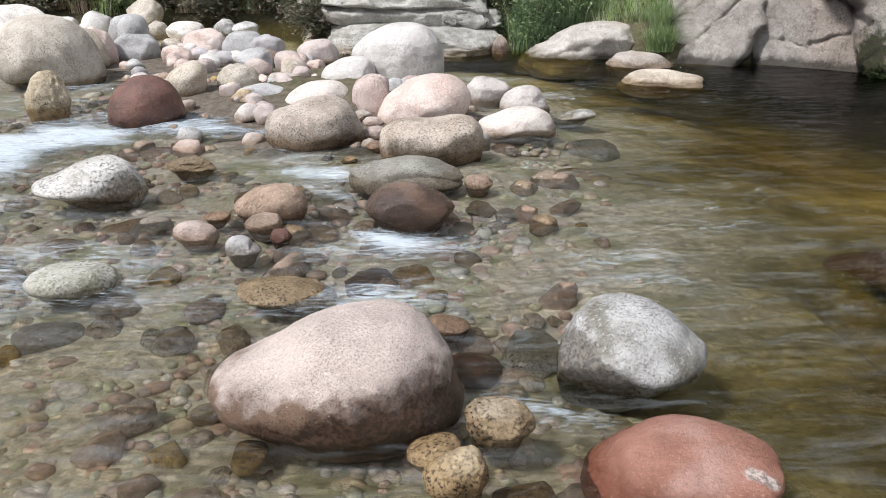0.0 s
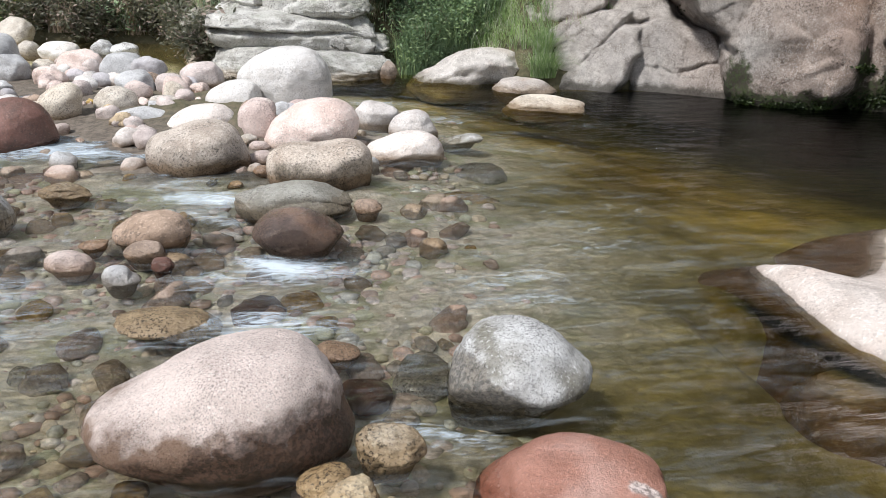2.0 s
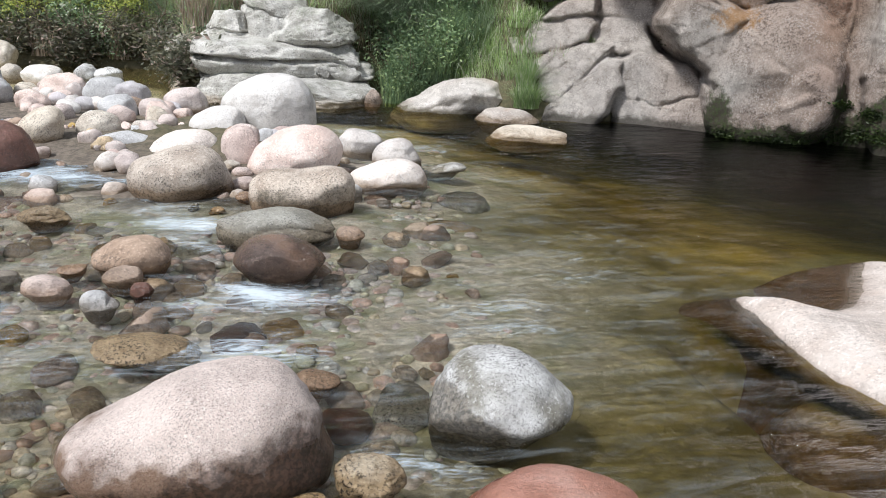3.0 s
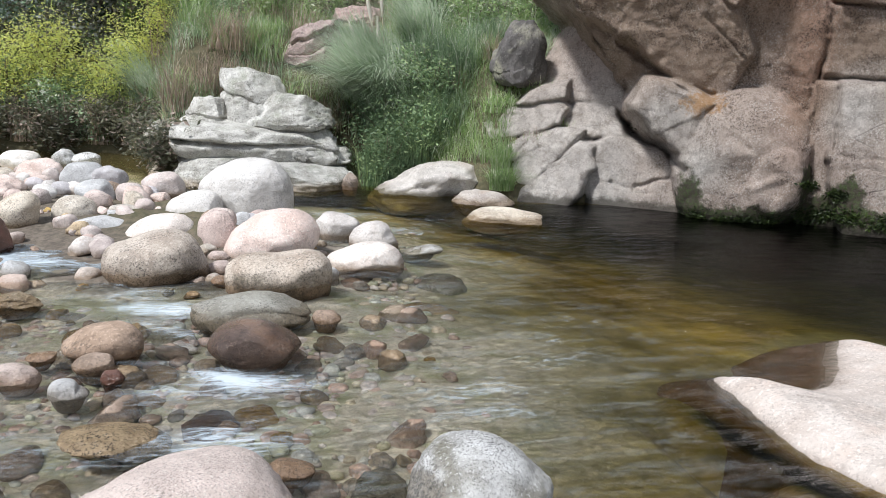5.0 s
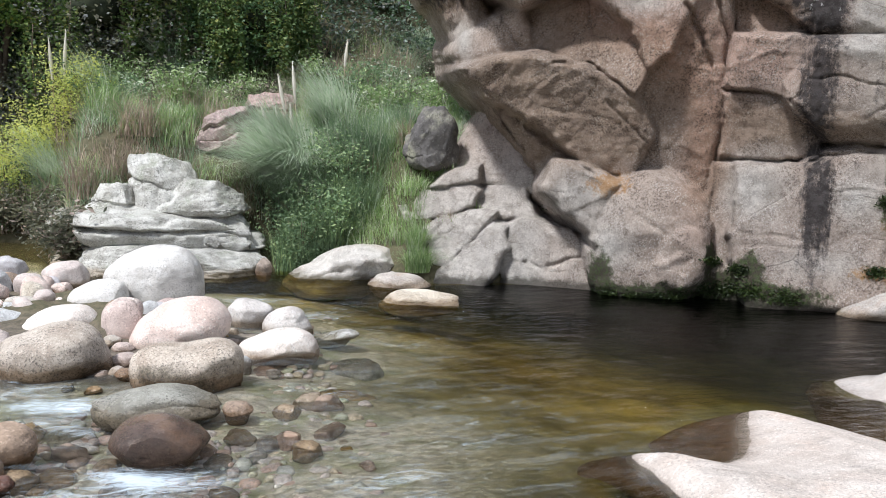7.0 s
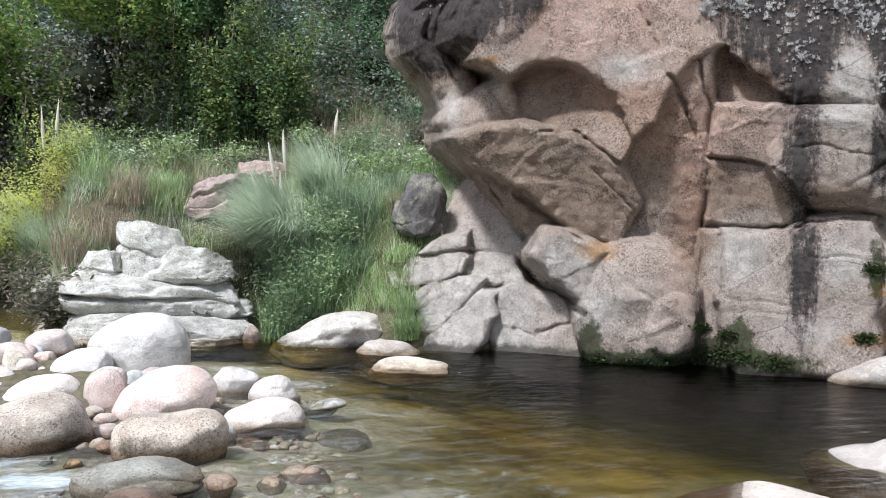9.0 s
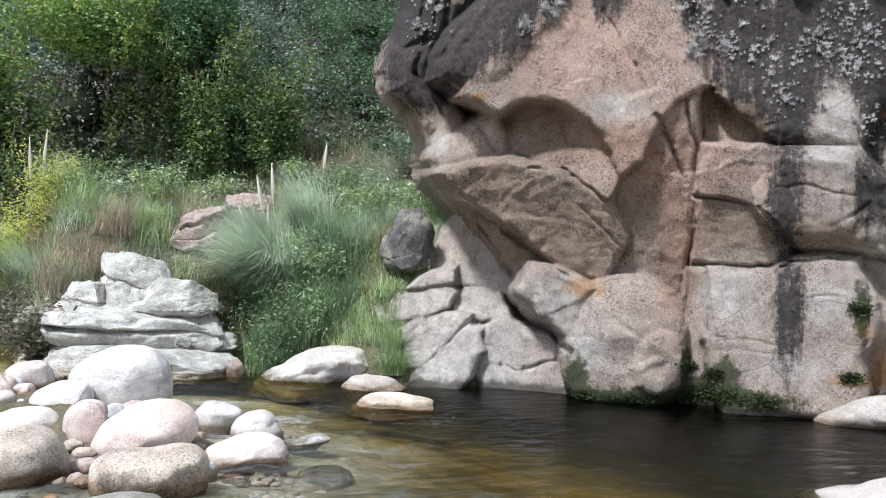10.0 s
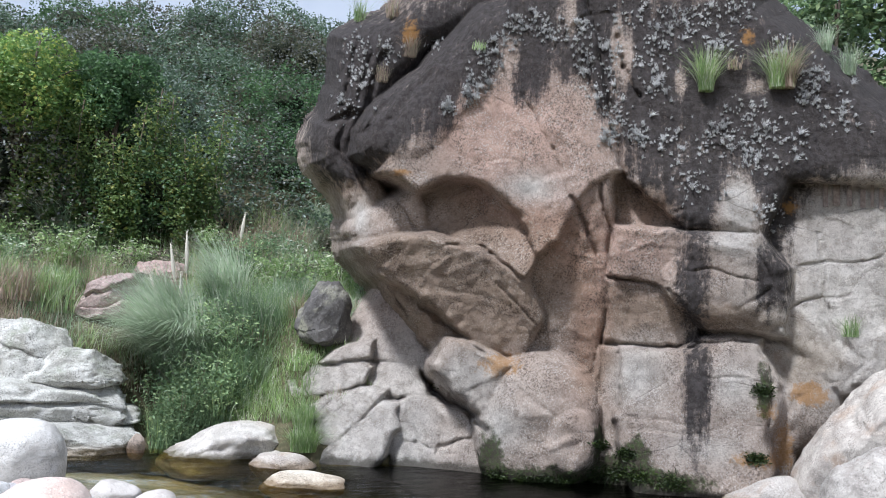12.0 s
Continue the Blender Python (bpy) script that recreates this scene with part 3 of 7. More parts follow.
# ---- rocks ----
def rock_mesh(name, w, d, h, mat, seed, sink=0.28, level=4, lumps=0.12, facets=7, lean=0.0, power=0.9, dents=(), strata=0.0, root=0.1, belly=0.35, flat=0.0, hard=0.0, stain=()):
    """A water-worn rock: a blunt ellipsoid with flats, lumps and dents; its base lies at z = 0, the lowest part under it."""
    rng = random.Random(seed)
    bm = bmesh.new()
    bmesh.ops.create_icosphere(bm, subdivisions=level, radius=1.0)
    flats = [(Vector((rng.gauss(0, 1), rng.gauss(0, 1), rng.gauss(0, 0.7))).normalized(), rng.uniform(0.66, 0.92) - hard) for _ in range(facets)]
    off = Vector((rng.uniform(-50, 50), rng.uniform(-50, 50), rng.uniform(-50, 50)))
    c = h * (1 - sink)
    aim = [v.co.copy() for v in bm.verts]
    for v in bm.verts:
        p = v.co.copy()
        p = Vector([math.copysign(abs(q) ** power, q) for q in p])
        for nrm, lim in flats:
            over = p.dot(nrm) - lim
            if over > 0:
                p -= nrm * over * (0.8 + 0.6 * hard)
        if flat and p.z > flat:
            p.z = flat + (p.z - flat) * 0.15
        p *= 1 + lumps * noise.fractal(v.co * 1.3 + off, 1.0, 2.0, 4) + lumps * 0.3 * noise.fractal(v.co * 4.5 + off, 1.0, 2.0, 4)
        for (ax, ay, az), amount, width in dents:
            p *= 1 + amount * math.exp(-(v.co - Vector((ax, ay, az)).normalized()).length_squared / width ** 2)
        p.x += lean * max(p.z, 0.0)
        if p.z < 0:
            k = min(1.5, 1 / max(0.25, math.sqrt(max(0.0, 1 - v.co.z ** 2)))) ** belly
            p.x, p.y = p.x * k, p.y * k
        q = Vector((p.x * w / 2, p.y * d / 2, h * sink + p.z * (c if p.z > 0 else h * sink + root)))
        if strata:
            k = strata * h
            layer = (q.z + 0.22 * noise.noise(q * 1.4 + off) + 0.10 * q.x) / k
            f = layer - math.floor(layer)
            q.x *= 1 - 0.10 * math.exp(-(min(f, 1 - f) / 0.10) ** 2)
            q.y *= 1 - 0.09 * math.exp(-(min(f, 1 - f) / 0.13) ** 2)
        v.co = q
    me = bpy.data.meshes.new(name)
    bm.to_mesh(me)
    bm.free()
    if stain:
        worn = [min(1.0, sum(a * math.exp(-(q - Vector(at).normalized()).length_squared / width ** 2) for at, a, width in stain)) for q in aim]
        colours(me, "stain", np.repeat(np.array(worn)[:, None], 3, 1))
    me.materials.append(ROCK[mat])
    me.polygons.foreach_set("use_smooth", [True] * len(me.polygons))
    return me


def slab_mesh(name, w, d, h, mat, seed, layers=2, tilt=(0.0, 0.0), box=5.0, cuts=9):
    """A jointed rock slab: a blunt box with an uneven outline, split into beds that stand proud of one another by dark seams."""
    rng = random.Random(seed)
    bm = bmesh.new()
    bmesh.ops.create_icosphere(bm, subdivisions=6, radius=1.0)
    co = np.array([v.co[:] for v in bm.verts])
    off = Vector((rng.uniform(-50, 50), rng.uniform(-50, 50), 0))
    co *= ((np.abs(co) ** box).sum(1) ** (-1 / box))[:, None]
    for _ in range(cuts):
        nrm = np.array((rng.gauss(0, 1), rng.gauss(0, 1), rng.uniform(-0.1, 1.1)))
        nrm /= np.linalg.norm(nrm)
        over = np.clip(co @ nrm - rng.uniform(0.72, 1.0), 0, None)
        co -= 0.92 * over[:, None] * nrm
    low = np.array([noise.noise(Vector(c) * 1.5 + off) for c in co])
    mid = np.array([noise.fractal(Vector(c) * 3.2 + off, 1.0, 2.0, 4) for c in co])
    wave = np.array([noise.noise(Vector((c[0], c[1], 0)) * 1.3 + off) for c in co])
    x, y, z = co.T
    zz = z + 0.16 * wave + 0.12 * x * rng.uniform(-1, 1)
    level = (zz + 1) / 2 * layers
    which = np.clip(np.floor(level), 0, layers - 1).astype(int)
    f = level - np.floor(level)
    seam = np.exp(-(np.minimum(f, 1 - f) / (0.032 * layers)) ** 2) * (level > 0.5) * (level < layers - 0.3)
    shift = np.array([(rng.uniform(-0.07, 0.07), rng.uniform(-0.09, 0.09), rng.uniform(-0.07, 0.05)) for _ in range(layers)])[which]
    k = 1 + 0.13 * low + 0.045 * mid - 0.13 * seam + shift[:, 2]
    x, y = x * k + shift[:, 0], y * k + shift[:, 1]
    z = z + 0.09 * mid + (0.08 * low + tilt[0] * x + tilt[1] * y) * (z > -0.5)
    for v, c in zip(bm.verts, np.stack([x * w / 2, y * d / 2, (z + 0.6) * h / 1.6], -1)):
        v.co = c
    me = bpy.data.meshes.new(name)
    bm.to_mesh(me)
    bm.free()
    me.materials.append(ROCK[mat])
    me.polygons.foreach_set("use_smooth", [True] * len(me.polygons))
    return me


def slab(x, y, z, w, d, h, mat, label, turn=0.0, name="rock_slab", category="rock", group="layered rock ledge", **shape):
    SEED[0] += 1
    ob = new(name, slab_mesh(name, w, d, h, mat, SEED[0], **shape))
    ob.matrix_world = pose(x, y, z, 0, 0, turn)
    return tagged(ob, label, category, group)


SEED = [10]


def rock(x, y, z, w, d, h, mat, label, turn=0.0, name="boulder", category="boulder", group="boulders in the river", tilt=0.0, **shape):
    SEED[0] += 1
    ob = new(name, rock_mesh(name, w, d, h, mat, SEED[0], **shape))
    ob.matrix_world = pose(x, y, z, 0, tilt, turn)
    return tagged(ob, label, category, group)


def cut_corners(pts, times=3):
    for _ in range(times):
        nxt = np.roll(pts, -1, 0)
        pts = np.stack([0.75 * pts + 0.25 * nxt, 0.25 * pts + 0.75 * nxt], 1).reshape(-1, 2)
    return pts


SHELF = np.array((2.0, 3.42, 2.05, 3.68, 2.22, 3.88, 2.51, 3.98, 2.88, 4.2, 3.2, 4.3, 3.55, 4.3, 3.95, 3.8, 4.3, 2.9, 4.1, 2.0, 3.3, 1.55, 2.5, 1.75, 2.22, 2.2, 2.11, 2.5, 2.05, 2.78, 2.0, 3.05, 1.98, 3.25)).reshape(-1, 2)


def hollow_boulder():
    """A broad low boulder: a worn hollow at its outer end holds river water, a hooked rim round it."""
    dry = np.array((2.25, 3.56, 2.19, 3.18, 2.16, 2.8, 2.21, 2.46, 2.35, 2.1, 2.65, 1.85, 3.3, 1.75, 3.95, 2.2, 4.05, 2.9, 3.82, 3.5, 3.58, 4.02, 3.4, 4.04, 3.26, 3.86, 3.08, 3.55, 2.91, 3.36, 2.69, 3.27, 2.5, 3.28, 2.38, 3.38)).reshape(-1, 2)
    dry, wet = cut_corners(dry), cut_corners(SHELF)
    gx, gy = np.meshgrid(np.arange(1.5, 4.8, 0.02), np.arange(1.1, 4.7, 0.02))
    soft_ = np.array([(fbm((a, b, 2), 1.6, 3), fbm((a, b, 5), 8.0, 3)) for a, b in zip(gx.ravel(), gy.ravel())]).reshape(*gx.shape, 2)
    d1 = edge_distance(dry, gx + 0.05 * soft_[..., 0], gy + 0.03 * soft_[..., 0] + 0.02 * soft_[..., 1])
    d2 = edge_distance(wet, gx, gy) + 0.06 * soft_[..., 0]
    rim = smooth_step(2.75, 2.3, gx) * smooth_step(3.6, 3.2, gy)
    top = np.where(d1 > 0, 0.17 * (1 - np.exp(-np.clip(d1, 0, 9) / 0.5)) + 0.06 * rim * (1 - np.exp(-np.clip(d1, 0, 9) / 0.04)), (0.45 + 3.0 * rim) * d1)
    inner = np.exp(-((gx - 2.8) / 0.5) ** 2 - ((gy - 3.75) / 0.4) ** 2)
    bowl = -0.05 - 0.62 * np.clip(-d1 - 0.05, 0, 2) * (1 - inner) - 0.16 * np.exp(-((gx - 2.78) / 0.36) ** 2 - ((gy - 3.68) / 0.24) ** 2)
    side = bowl + 0.05 - shelf_depth(d2 + 0.08) + 0.02 * soft_[..., 0]
    k = np.clip(0.5 + 0.5 * (top - side) / 0.04, 0, 1)
    z = side * (1 - k) + top * k + 0.04 * k * (1 - k)
    z = np.where(d2 < -0.1, np.minimum(z, side + 0.02), z) + 0.006 * soft_[..., 1]
    idx = np.arange(gx.size).reshape(gx.shape)
    faces = np.stack([idx[:-1, :-1], idx[:-1, 1:], idx[1:, 1:], idx[1:, :-1]], -1).reshape(-1, 4)
    faces = faces[(z.ravel()[faces] > -0.8).any(1)]
    used, inv = np.unique(faces, return_inverse=True)
    me = mesh_from("boulder", np.stack([gx, gy, z], -1).reshape(-1, 3)[used].tolist(), inv.reshape(-1, 4).tolist(), ROCK["smooth"])
    tagged(new("boulder", me), "broad smooth pale boulder with a water-filled hollow", "boulder", "boulders in the river")


def worn_mesh(name, w, d, h, zc, mat, seed, outline, level=5, lumps=0.035, cuts=3, dents=(), stain=(), root=0.05, bedded=1.0):
    """A river boulder: an ellipsoid drawn out to its own front outline (radii at twelve even angles), with flats, dents and pitting."""
    rng = random.Random(seed)
    bm = bmesh.new()
    bmesh.ops.create_icosphere(bm, subdivisions=level, radius=1.0)
    aim = np.array([v.co[:] for v in bm.verts])
    ring = np.array(outline + outline[:1])
    at = np.degrees(np.arctan2(aim[:, 2], aim[:, 0])) % 360
    k = sum(wt * np.interp((at + turn) % 360, np.arange(0, 361, 30), ring) for turn, wt in ((-12, 0.25), (0, 0.5), (12, 0.25)))
    co = np.sign(aim) * np.abs(aim) ** 0.92
    k = 1 + 1.15 * (k - 1)
    co[:, 0] *= k
    co[:, 2] *= k
    co[:, 1] *= 1 + (k - 1) * (1 - aim[:, 1] ** 2)
    for _ in range(cuts):
        nrm = np.array((rng.gauss(0, 0.7), rng.gauss(-0.3, 1), rng.gauss(0.2, 0.7)))
        nrm /= np.linalg.norm(nrm)
        co -= 0.75 * np.clip(co @ nrm - rng.uniform(0.78, 0.95), 0, None)[:, None] * nrm
    off = Vector((rng.uniform(-50, 50), rng.uniform(-50, 50), rng.uniform(-50, 50)))
    co *= np.array([1 + lumps * noise.fractal(Vector(q) * 1.6 + off, 1.0, 2.0, 4) + 0.35 * lumps * noise.fractal(Vector(q) * 7.0 + off, 1.0, 2.0, 4) for q in aim])[:, None]
    for way, amount, width in dents:
        co *= (1 + amount * np.exp(-((aim - np.array(Vector(way).normalized())) ** 2).sum(1) / width ** 2))[:, None]
    co[:, 2] *= np.where(co[:, 2] < 0, bedded, 1.0)
    z = zc + co[:, 2] * h / 2 - root * smooth_step(-0.5, -1.0, aim[:, 2])
    for v, q in zip(bm.verts, np.stack([co[:, 0] * w / 2, co[:, 1] * d / 2, z], -1)):
        v.co = q
    me = bpy.data.meshes.new(name)
    bm.to_mesh(me)
    bm.free()
    if stain:
        amount = sum(a * np.exp(-((aim - np.array(Vector(p).normalized())) ** 2).sum(1) / r ** 2) for p, a, r in stain)
        colours(me, "stain", np.repeat(np.clip(amount, 0, 1)[:, None], 3, 1))
    me.materials.append(ROCK[mat])
    me.polygons.foreach_set("use_smooth", [True] * len(me.polygons))
    return me


FOOTPRINTS = []


def worn(x, y, zc, w, d, h, mat, label, turn, outline, name="boulder", category="boulder", group="boulders in the river", **shape):
    SEED[0] += 1
    if group == "boulders of the gravel bar":
        w, d, h, shape["bedded"] = 1.06 * w, 1.12 * d, 1.13 * h, 1.4
    ob = new(name, worn_mesh(name, w, d, h, zc, mat, SEED[0], outline, **shape))
    ob.matrix_world = pose(x, y, 0, 0, 0, turn)
    FOOTPRINTS.append((x, y, 0.5 * w))
    return tagged(ob, label, category, group)


# Stains low and to the right mix wet brown with painted shade.
worn(-0.38, 2.14, 0.11, 0.87, 0.58, 0.46, "pinkgrey", "large pinkish grey speckled granite boulder with a wet foot", 8, (0.93, 0.95, 1.08, 0.97, 0.76, 0.78, 1.02, 0.93, 0.86, 1, 1.1, 1.14), group="boulders in the river", stain=(((0.65, -0.75, -0.12), 1.0, 0.65), ((0.1, -0.95, -0.3), 0.9, 0.5), ((-0.6, -0.7, -0.4), 0.7, 0.35)))
# The left-face stain puts lichen and the side's shade into one colour.
worn(0.66, 2.35, 0.08, 0.59, 0.47, 0.38, "grey", "pale grey granite boulder with a dark mottled side in flowing water", -16, (1.0, 0.84, 0.9, 1.02, 0.98, 0.82, 0.91, 1.09, 1.13, 0.91, 0.8, 0.82), group="boulders in the river", stain=(((-0.8, -0.6, 0.0), 1.2, 0.75), ((-0.1, -0.95, -0.4), 1.0, 0.5)))
worn(0.68, 1.72, 0.02, 0.58, 0.46, 0.25, "red", "smooth red granite boulder with a pale chipped corner", -21, (0.89, 1.1, 0.95, 0.99, 0.89, 0.79, 0.86, 1.14, 1.15, 0.85, 0.75, 0.77), group="boulders in the river", stain=(((0.6, -0.3, 0.66), 1.1, 0.12), ((0.72, -0.3, 0.5), 1.1, 0.1)))
worn(0.16, 1.96, 0.04, 0.23, 0.18, 0.15, "speckle", "ochre and black speckled stone in shallow water", -6, (0.97, 0.94, 0.98, 0.95, 1.01, 1.02, 0.95, 0.98, 1.09, 0.9, 0.89, 0.92), group="boulders in the river", name="stone", category="stone", cuts=8, lumps=0.11)
worn(-0.05, 1.85, 0.01, 0.19, 0.15, 0.07, "speckle", "small ochre and black speckled stone in shallow water", -0, (0.74, 1.07, 1.14, 0.92, 0.77, 0.78, 0.86, 1.06, 1.1, 0.7, 0.54, 0.55), group="boulders in the river", name="stone", category="stone", cuts=8, lumps=0.11)
worn(0.01, 1.68, 0.05, 0.19, 0.15, 0.16, "speckle", "ochre and black speckled stone with a brown wet side", -2, (0.99, 1.04, 1.09, 0.86, 0.76, 0.77, 1, 1, 0.96, 0.96, 1, 1.04), group="boulders in the river", name="stone", category="stone", cuts=8, lumps=0.11)
worn(-2.13, 4.45, 0.09, 0.71, 0.50, 0.35, "ash", "ash-white granite boulder with a dark speckled side", 24, (0.92, 0.87, 1, 0.78, 0.62, 0.67, 0.91, 0.66, 0.53, 0.62, 1.09, 1.11), group="boulders in the river", stain=(((0.7, -0.7, 0.1), 0.9, 0.5), ((0.2, -0.9, -0.4), 0.9, 0.4)), cuts=5)
worn(-1.69, 3.15, 0.03, 0.40, 0.32, 0.14, "moss", "pale stone with a green algae tinge", 26, (0.97, 0.93, 0.95, 0.96, 1.02, 1.03, 0.97, 0.94, 0.93, 0.99, 1.04, 1.05), group="boulders in the river")
worn(-1.67, 2.82, -0.09, 0.30, 0.24, 0.11, "bluegrey", "pale blue-grey granite stone under the water", 28, (0.97, 0.93, 0.81, 0.93, 1.14, 1.08, 0.93, 0.96, 0.91, 0.99, 1.1, 1.06), group="boulders in the river")
worn(-0.71, 3.05, 0.00, 0.46, 0.32, 0.11, "speckle", "flat ochre and black speckled stone in shallow water", 11, (0.9, 0.78, 0.78, 0.97, 1.04, 1.11, 0.55, 0.39, 0.38, 0.52, 1.1, 1.09), group="boulders in the river", cuts=8, lumps=0.11)
worn(-0.96, 4.12, 0.06, 0.42, 0.34, 0.23, "brown", "brown weathered stone with a dark pitted end", 12, (0.97, 0.97, 1.02, 0.96, 0.89, 0.84, 0.99, 0.9, 0.75, 0.77, 1.08, 1.07), group="boulders in the river")
worn(-0.96, 3.87, 0.04, 0.21, 0.17, 0.12, "brown", "small brown weathered stone in shallow water", 12, (0.98, 0.99, 1.06, 0.86, 0.83, 0.82, 0.97, 0.94, 0.9, 0.97, 0.96, 1.11), group="boulders in the river", name="stone", category="stone")
worn(-1.29, 3.76, 0.03, 0.25, 0.20, 0.12, "pinkred", "rose stone with a dark wet foot", 17, (0.86, 0.81, 0.79, 0.99, 1.03, 0.98, 0.97, 0.94, 0.84, 0.83, 1.11, 1.07), group="boulders in the river", name="stone", category="stone")
worn(-1.25, 4.04, 0.02, 0.16, 0.13, 0.05, "brown", "small dark brown stone at the water's surface", 16, (0.97, 1.15, 0.93, 0.92, 0.94, 0.89, 0.92, 0.82, 0.97, 0.89, 0.89, 1.1), group="boulders in the river", name="stone", category="stone")
worn(-1.65, 5.03, 0.04, 0.32, 0.26, 0.12, "speckle", "ochre and black pitted stone in the stream", 17, (0.8, 0.68, 0.76, 1, 0.99, 0.88, 0.97, 0.93, 0.95, 0.99, 1.04, 1.08), group="boulders in the river", name="stone", category="stone", cuts=8, lumps=0.11)
worn(-0.98, 3.52, 0.04, 0.20, 0.16, 0.11, "bluegrey", "pale blue-grey stone in shallow water", 14, (0.68, 0.52, 0.59, 0.98, 1.12, 1.02, 0.97, 1.02, 1.13, 0.94, 0.85, 0.95), group="boulders in the river", name="stone", category="stone")
worn(-0.83, 3.68, 0.03, 0.12, 0.10, 0.09, "redbrown", "small dark red stone in shallow water", 11, (0.98, 0.85, 0.99, 0.95, 1.06, 0.94, 0.95, 0.93, 0.93, 0.91, 0.96, 0.86), group="boulders in the river", name="stone", category="stone")
worn(-0.67, 3.62, -0.09, 0.23, 0.18, 0.11, "tan", "tan stone just under clear water", 9, (0.91, 0.77, 0.87, 1, 1.03, 0.86, 0.95, 0.92, 1.06, 0.95, 1.14, 1.02), group="boulders in the river", name="stone", category="stone")
worn(-2.02, 3.83, -0.09, 0.27, 0.21, 0.11, "tan", "broad tan stone just under clear water", 26, (0.88, 0.86, 0.83, 1, 1.09, 1, 0.95, 1.02, 0.85, 0.95, 0.91, 1.03), group="boulders in the river")
worn(0.01, 2.71, 0.01, 0.20, 0.16, 0.05, "brown", "brown weathered stone behind the large boulder", -1, (0.87, 0.64, 0.65, 0.78, 1.12, 0.94, 0.96, 0.94, 1.11, 1, 1.15, 1.04), group="boulders in the river", name="stone", category="stone")
worn(-2.45, 6.55, 0.16, 0.61, 0.49, 0.41, "redbrown", "dark red-brown worn boulder in the stream", 20, (0.94, 0.91, 0.97, 0.96, 0.82, 0.8, 0.86, 1.04, 1.05, 1, 1.15, 1.14), group="boulders of the gravel bar")
worn(-3.30, 6.69, 0.17, 0.35, 0.28, 0.41, "speckle", "upright ochre and black pitted boulder in the stream", 25, (0.92, 0.89, 0.95, 0.98, 0.94, 0.96, 0.97, 1.07, 0.98, 0.92, 1.14, 1.14), group="boulders of the gravel bar", cuts=8, lumps=0.11)
worn(-4.09, 8.51, 0.29, 1.04, 0.84, 0.72, "beige", "broad beige rounded granite boulder", 25, (0.94, 0.9, 0.94, 0.98, 0.95, 0.95, 0.97, 0.96, 0.62, 0.81, 1.15, 1.12), group="boulders of the gravel bar")
worn(-2.40, 7.65, 0.15, 0.41, 0.32, 0.36, "beige", "beige rounded boulder with a dark foot", 17, (0.89, 1.06, 1.04, 0.81, 0.73, 0.75, 0.89, 0.86, 0.82, 0.9, 0.88, 0.89), group="boulders of the gravel bar")
worn(-3.76, 10.34, 0.24, 0.47, 0.37, 0.53, "bluegrey", "pale blue-grey smooth granite stone", 19, (0.73, 0.75, 0.88, 0.93, 0.94, 0.93, 0.93, 0.84, 0.87, 1, 1.15, 0.98), group="boulders of the gravel bar")
worn(-3.92, 9.61, 0.20, 0.35, 0.28, 0.45, "pink", "pale pink granite stone of the gravel bar", 22, (0.86, 0.73, 0.79, 0.8, 1.1, 1.09, 0.7, 0.61, 0.75, 0.95, 0.99, 1), group="boulders of the gravel bar")
worn(-0.37, 8.17, 0.28, 0.92, 0.78, 0.62, "white", "sun-bleached white rounded granite boulder", 2, (0.98, 0.97, 1.02, 0.97, 0.88, 0.89, 1, 0.75, 0.78, 0.99, 0.94, 1.05), group="boulders of the gravel bar")
worn(-0.10, 6.45, 0.17, 0.75, 0.56, 0.42, "pink", "smooth pale pink granite boulder", 1, (0.99, 1, 1.05, 0.91, 0.77, 0.75, 0.86, 1.15, 0.97, 0.73, 0.72, 0.86), group="boulders of the gravel bar")
worn(-0.04, 5.36, 0.10, 0.71, 0.50, 0.34, "saddle", "buff granite boulder with a hollowed saddle top and dark foot", 0, (0.98, 1.05, 1.15, 0.83, 1.02, 1.02, 0.99, 1.02, 0.84, 0.85, 1.1, 1.02), group="boulders of the gravel bar", stain=(((-0.5, -0.8, 0.0), 0.8, 0.6), ((0.2, -0.9, -0.5), 0.9, 0.5)), dents=(((0.25, -0.6, 0.7), -0.1, 0.3),))
worn(0.51, 7.21, 0.12, 0.42, 0.32, 0.24, "cream", "cream rounded granite boulder", -4, (0.87, 0.83, 0.72, 0.82, 1.01, 1.02, 0.99, 1.04, 1.09, 0.99, 0.82, 0.76), group="boulders of the gravel bar")
worn(0.80, 6.81, 0.10, 0.46, 0.34, 0.25, "cream", "cream rounded granite boulder at the pool's edge", -7, (0.69, 0.65, 0.83, 0.98, 0.86, 0.86, 0.92, 1.05, 0.8, 0.8, 1.12, 1), group="boulders of the gravel bar")
worn(0.61, 6.05, 0.08, 0.63, 0.47, 0.23, "cream", "broad cream granite boulder at the pool's edge", -6, (0.94, 0.94, 1.03, 0.87, 0.68, 0.69, 0.85, 0.98, 1, 1, 1.12, 1.15), group="boulders of the gravel bar")
worn(1.17, 6.57, 0.02, 0.42, 0.25, 0.09, "grey", "flat pale grey stone at the end of the gravel bar", -10, (0.88, 1, 1.1, 0.64, 0.56, 0.51, 0.61, 1.14, 1.12, 0.78, 0.72, 0.75), group="boulders of the gravel bar")
worn(-0.57, 6.81, 0.16, 0.32, 0.29, 0.33, "pinkred", "rose granite stone with pale bands", 4, (0.92, 1.12, 1.14, 0.95, 0.85, 0.93, 0.92, 1.06, 1.07, 0.82, 0.74, 0.78), group="boulders of the gravel bar")
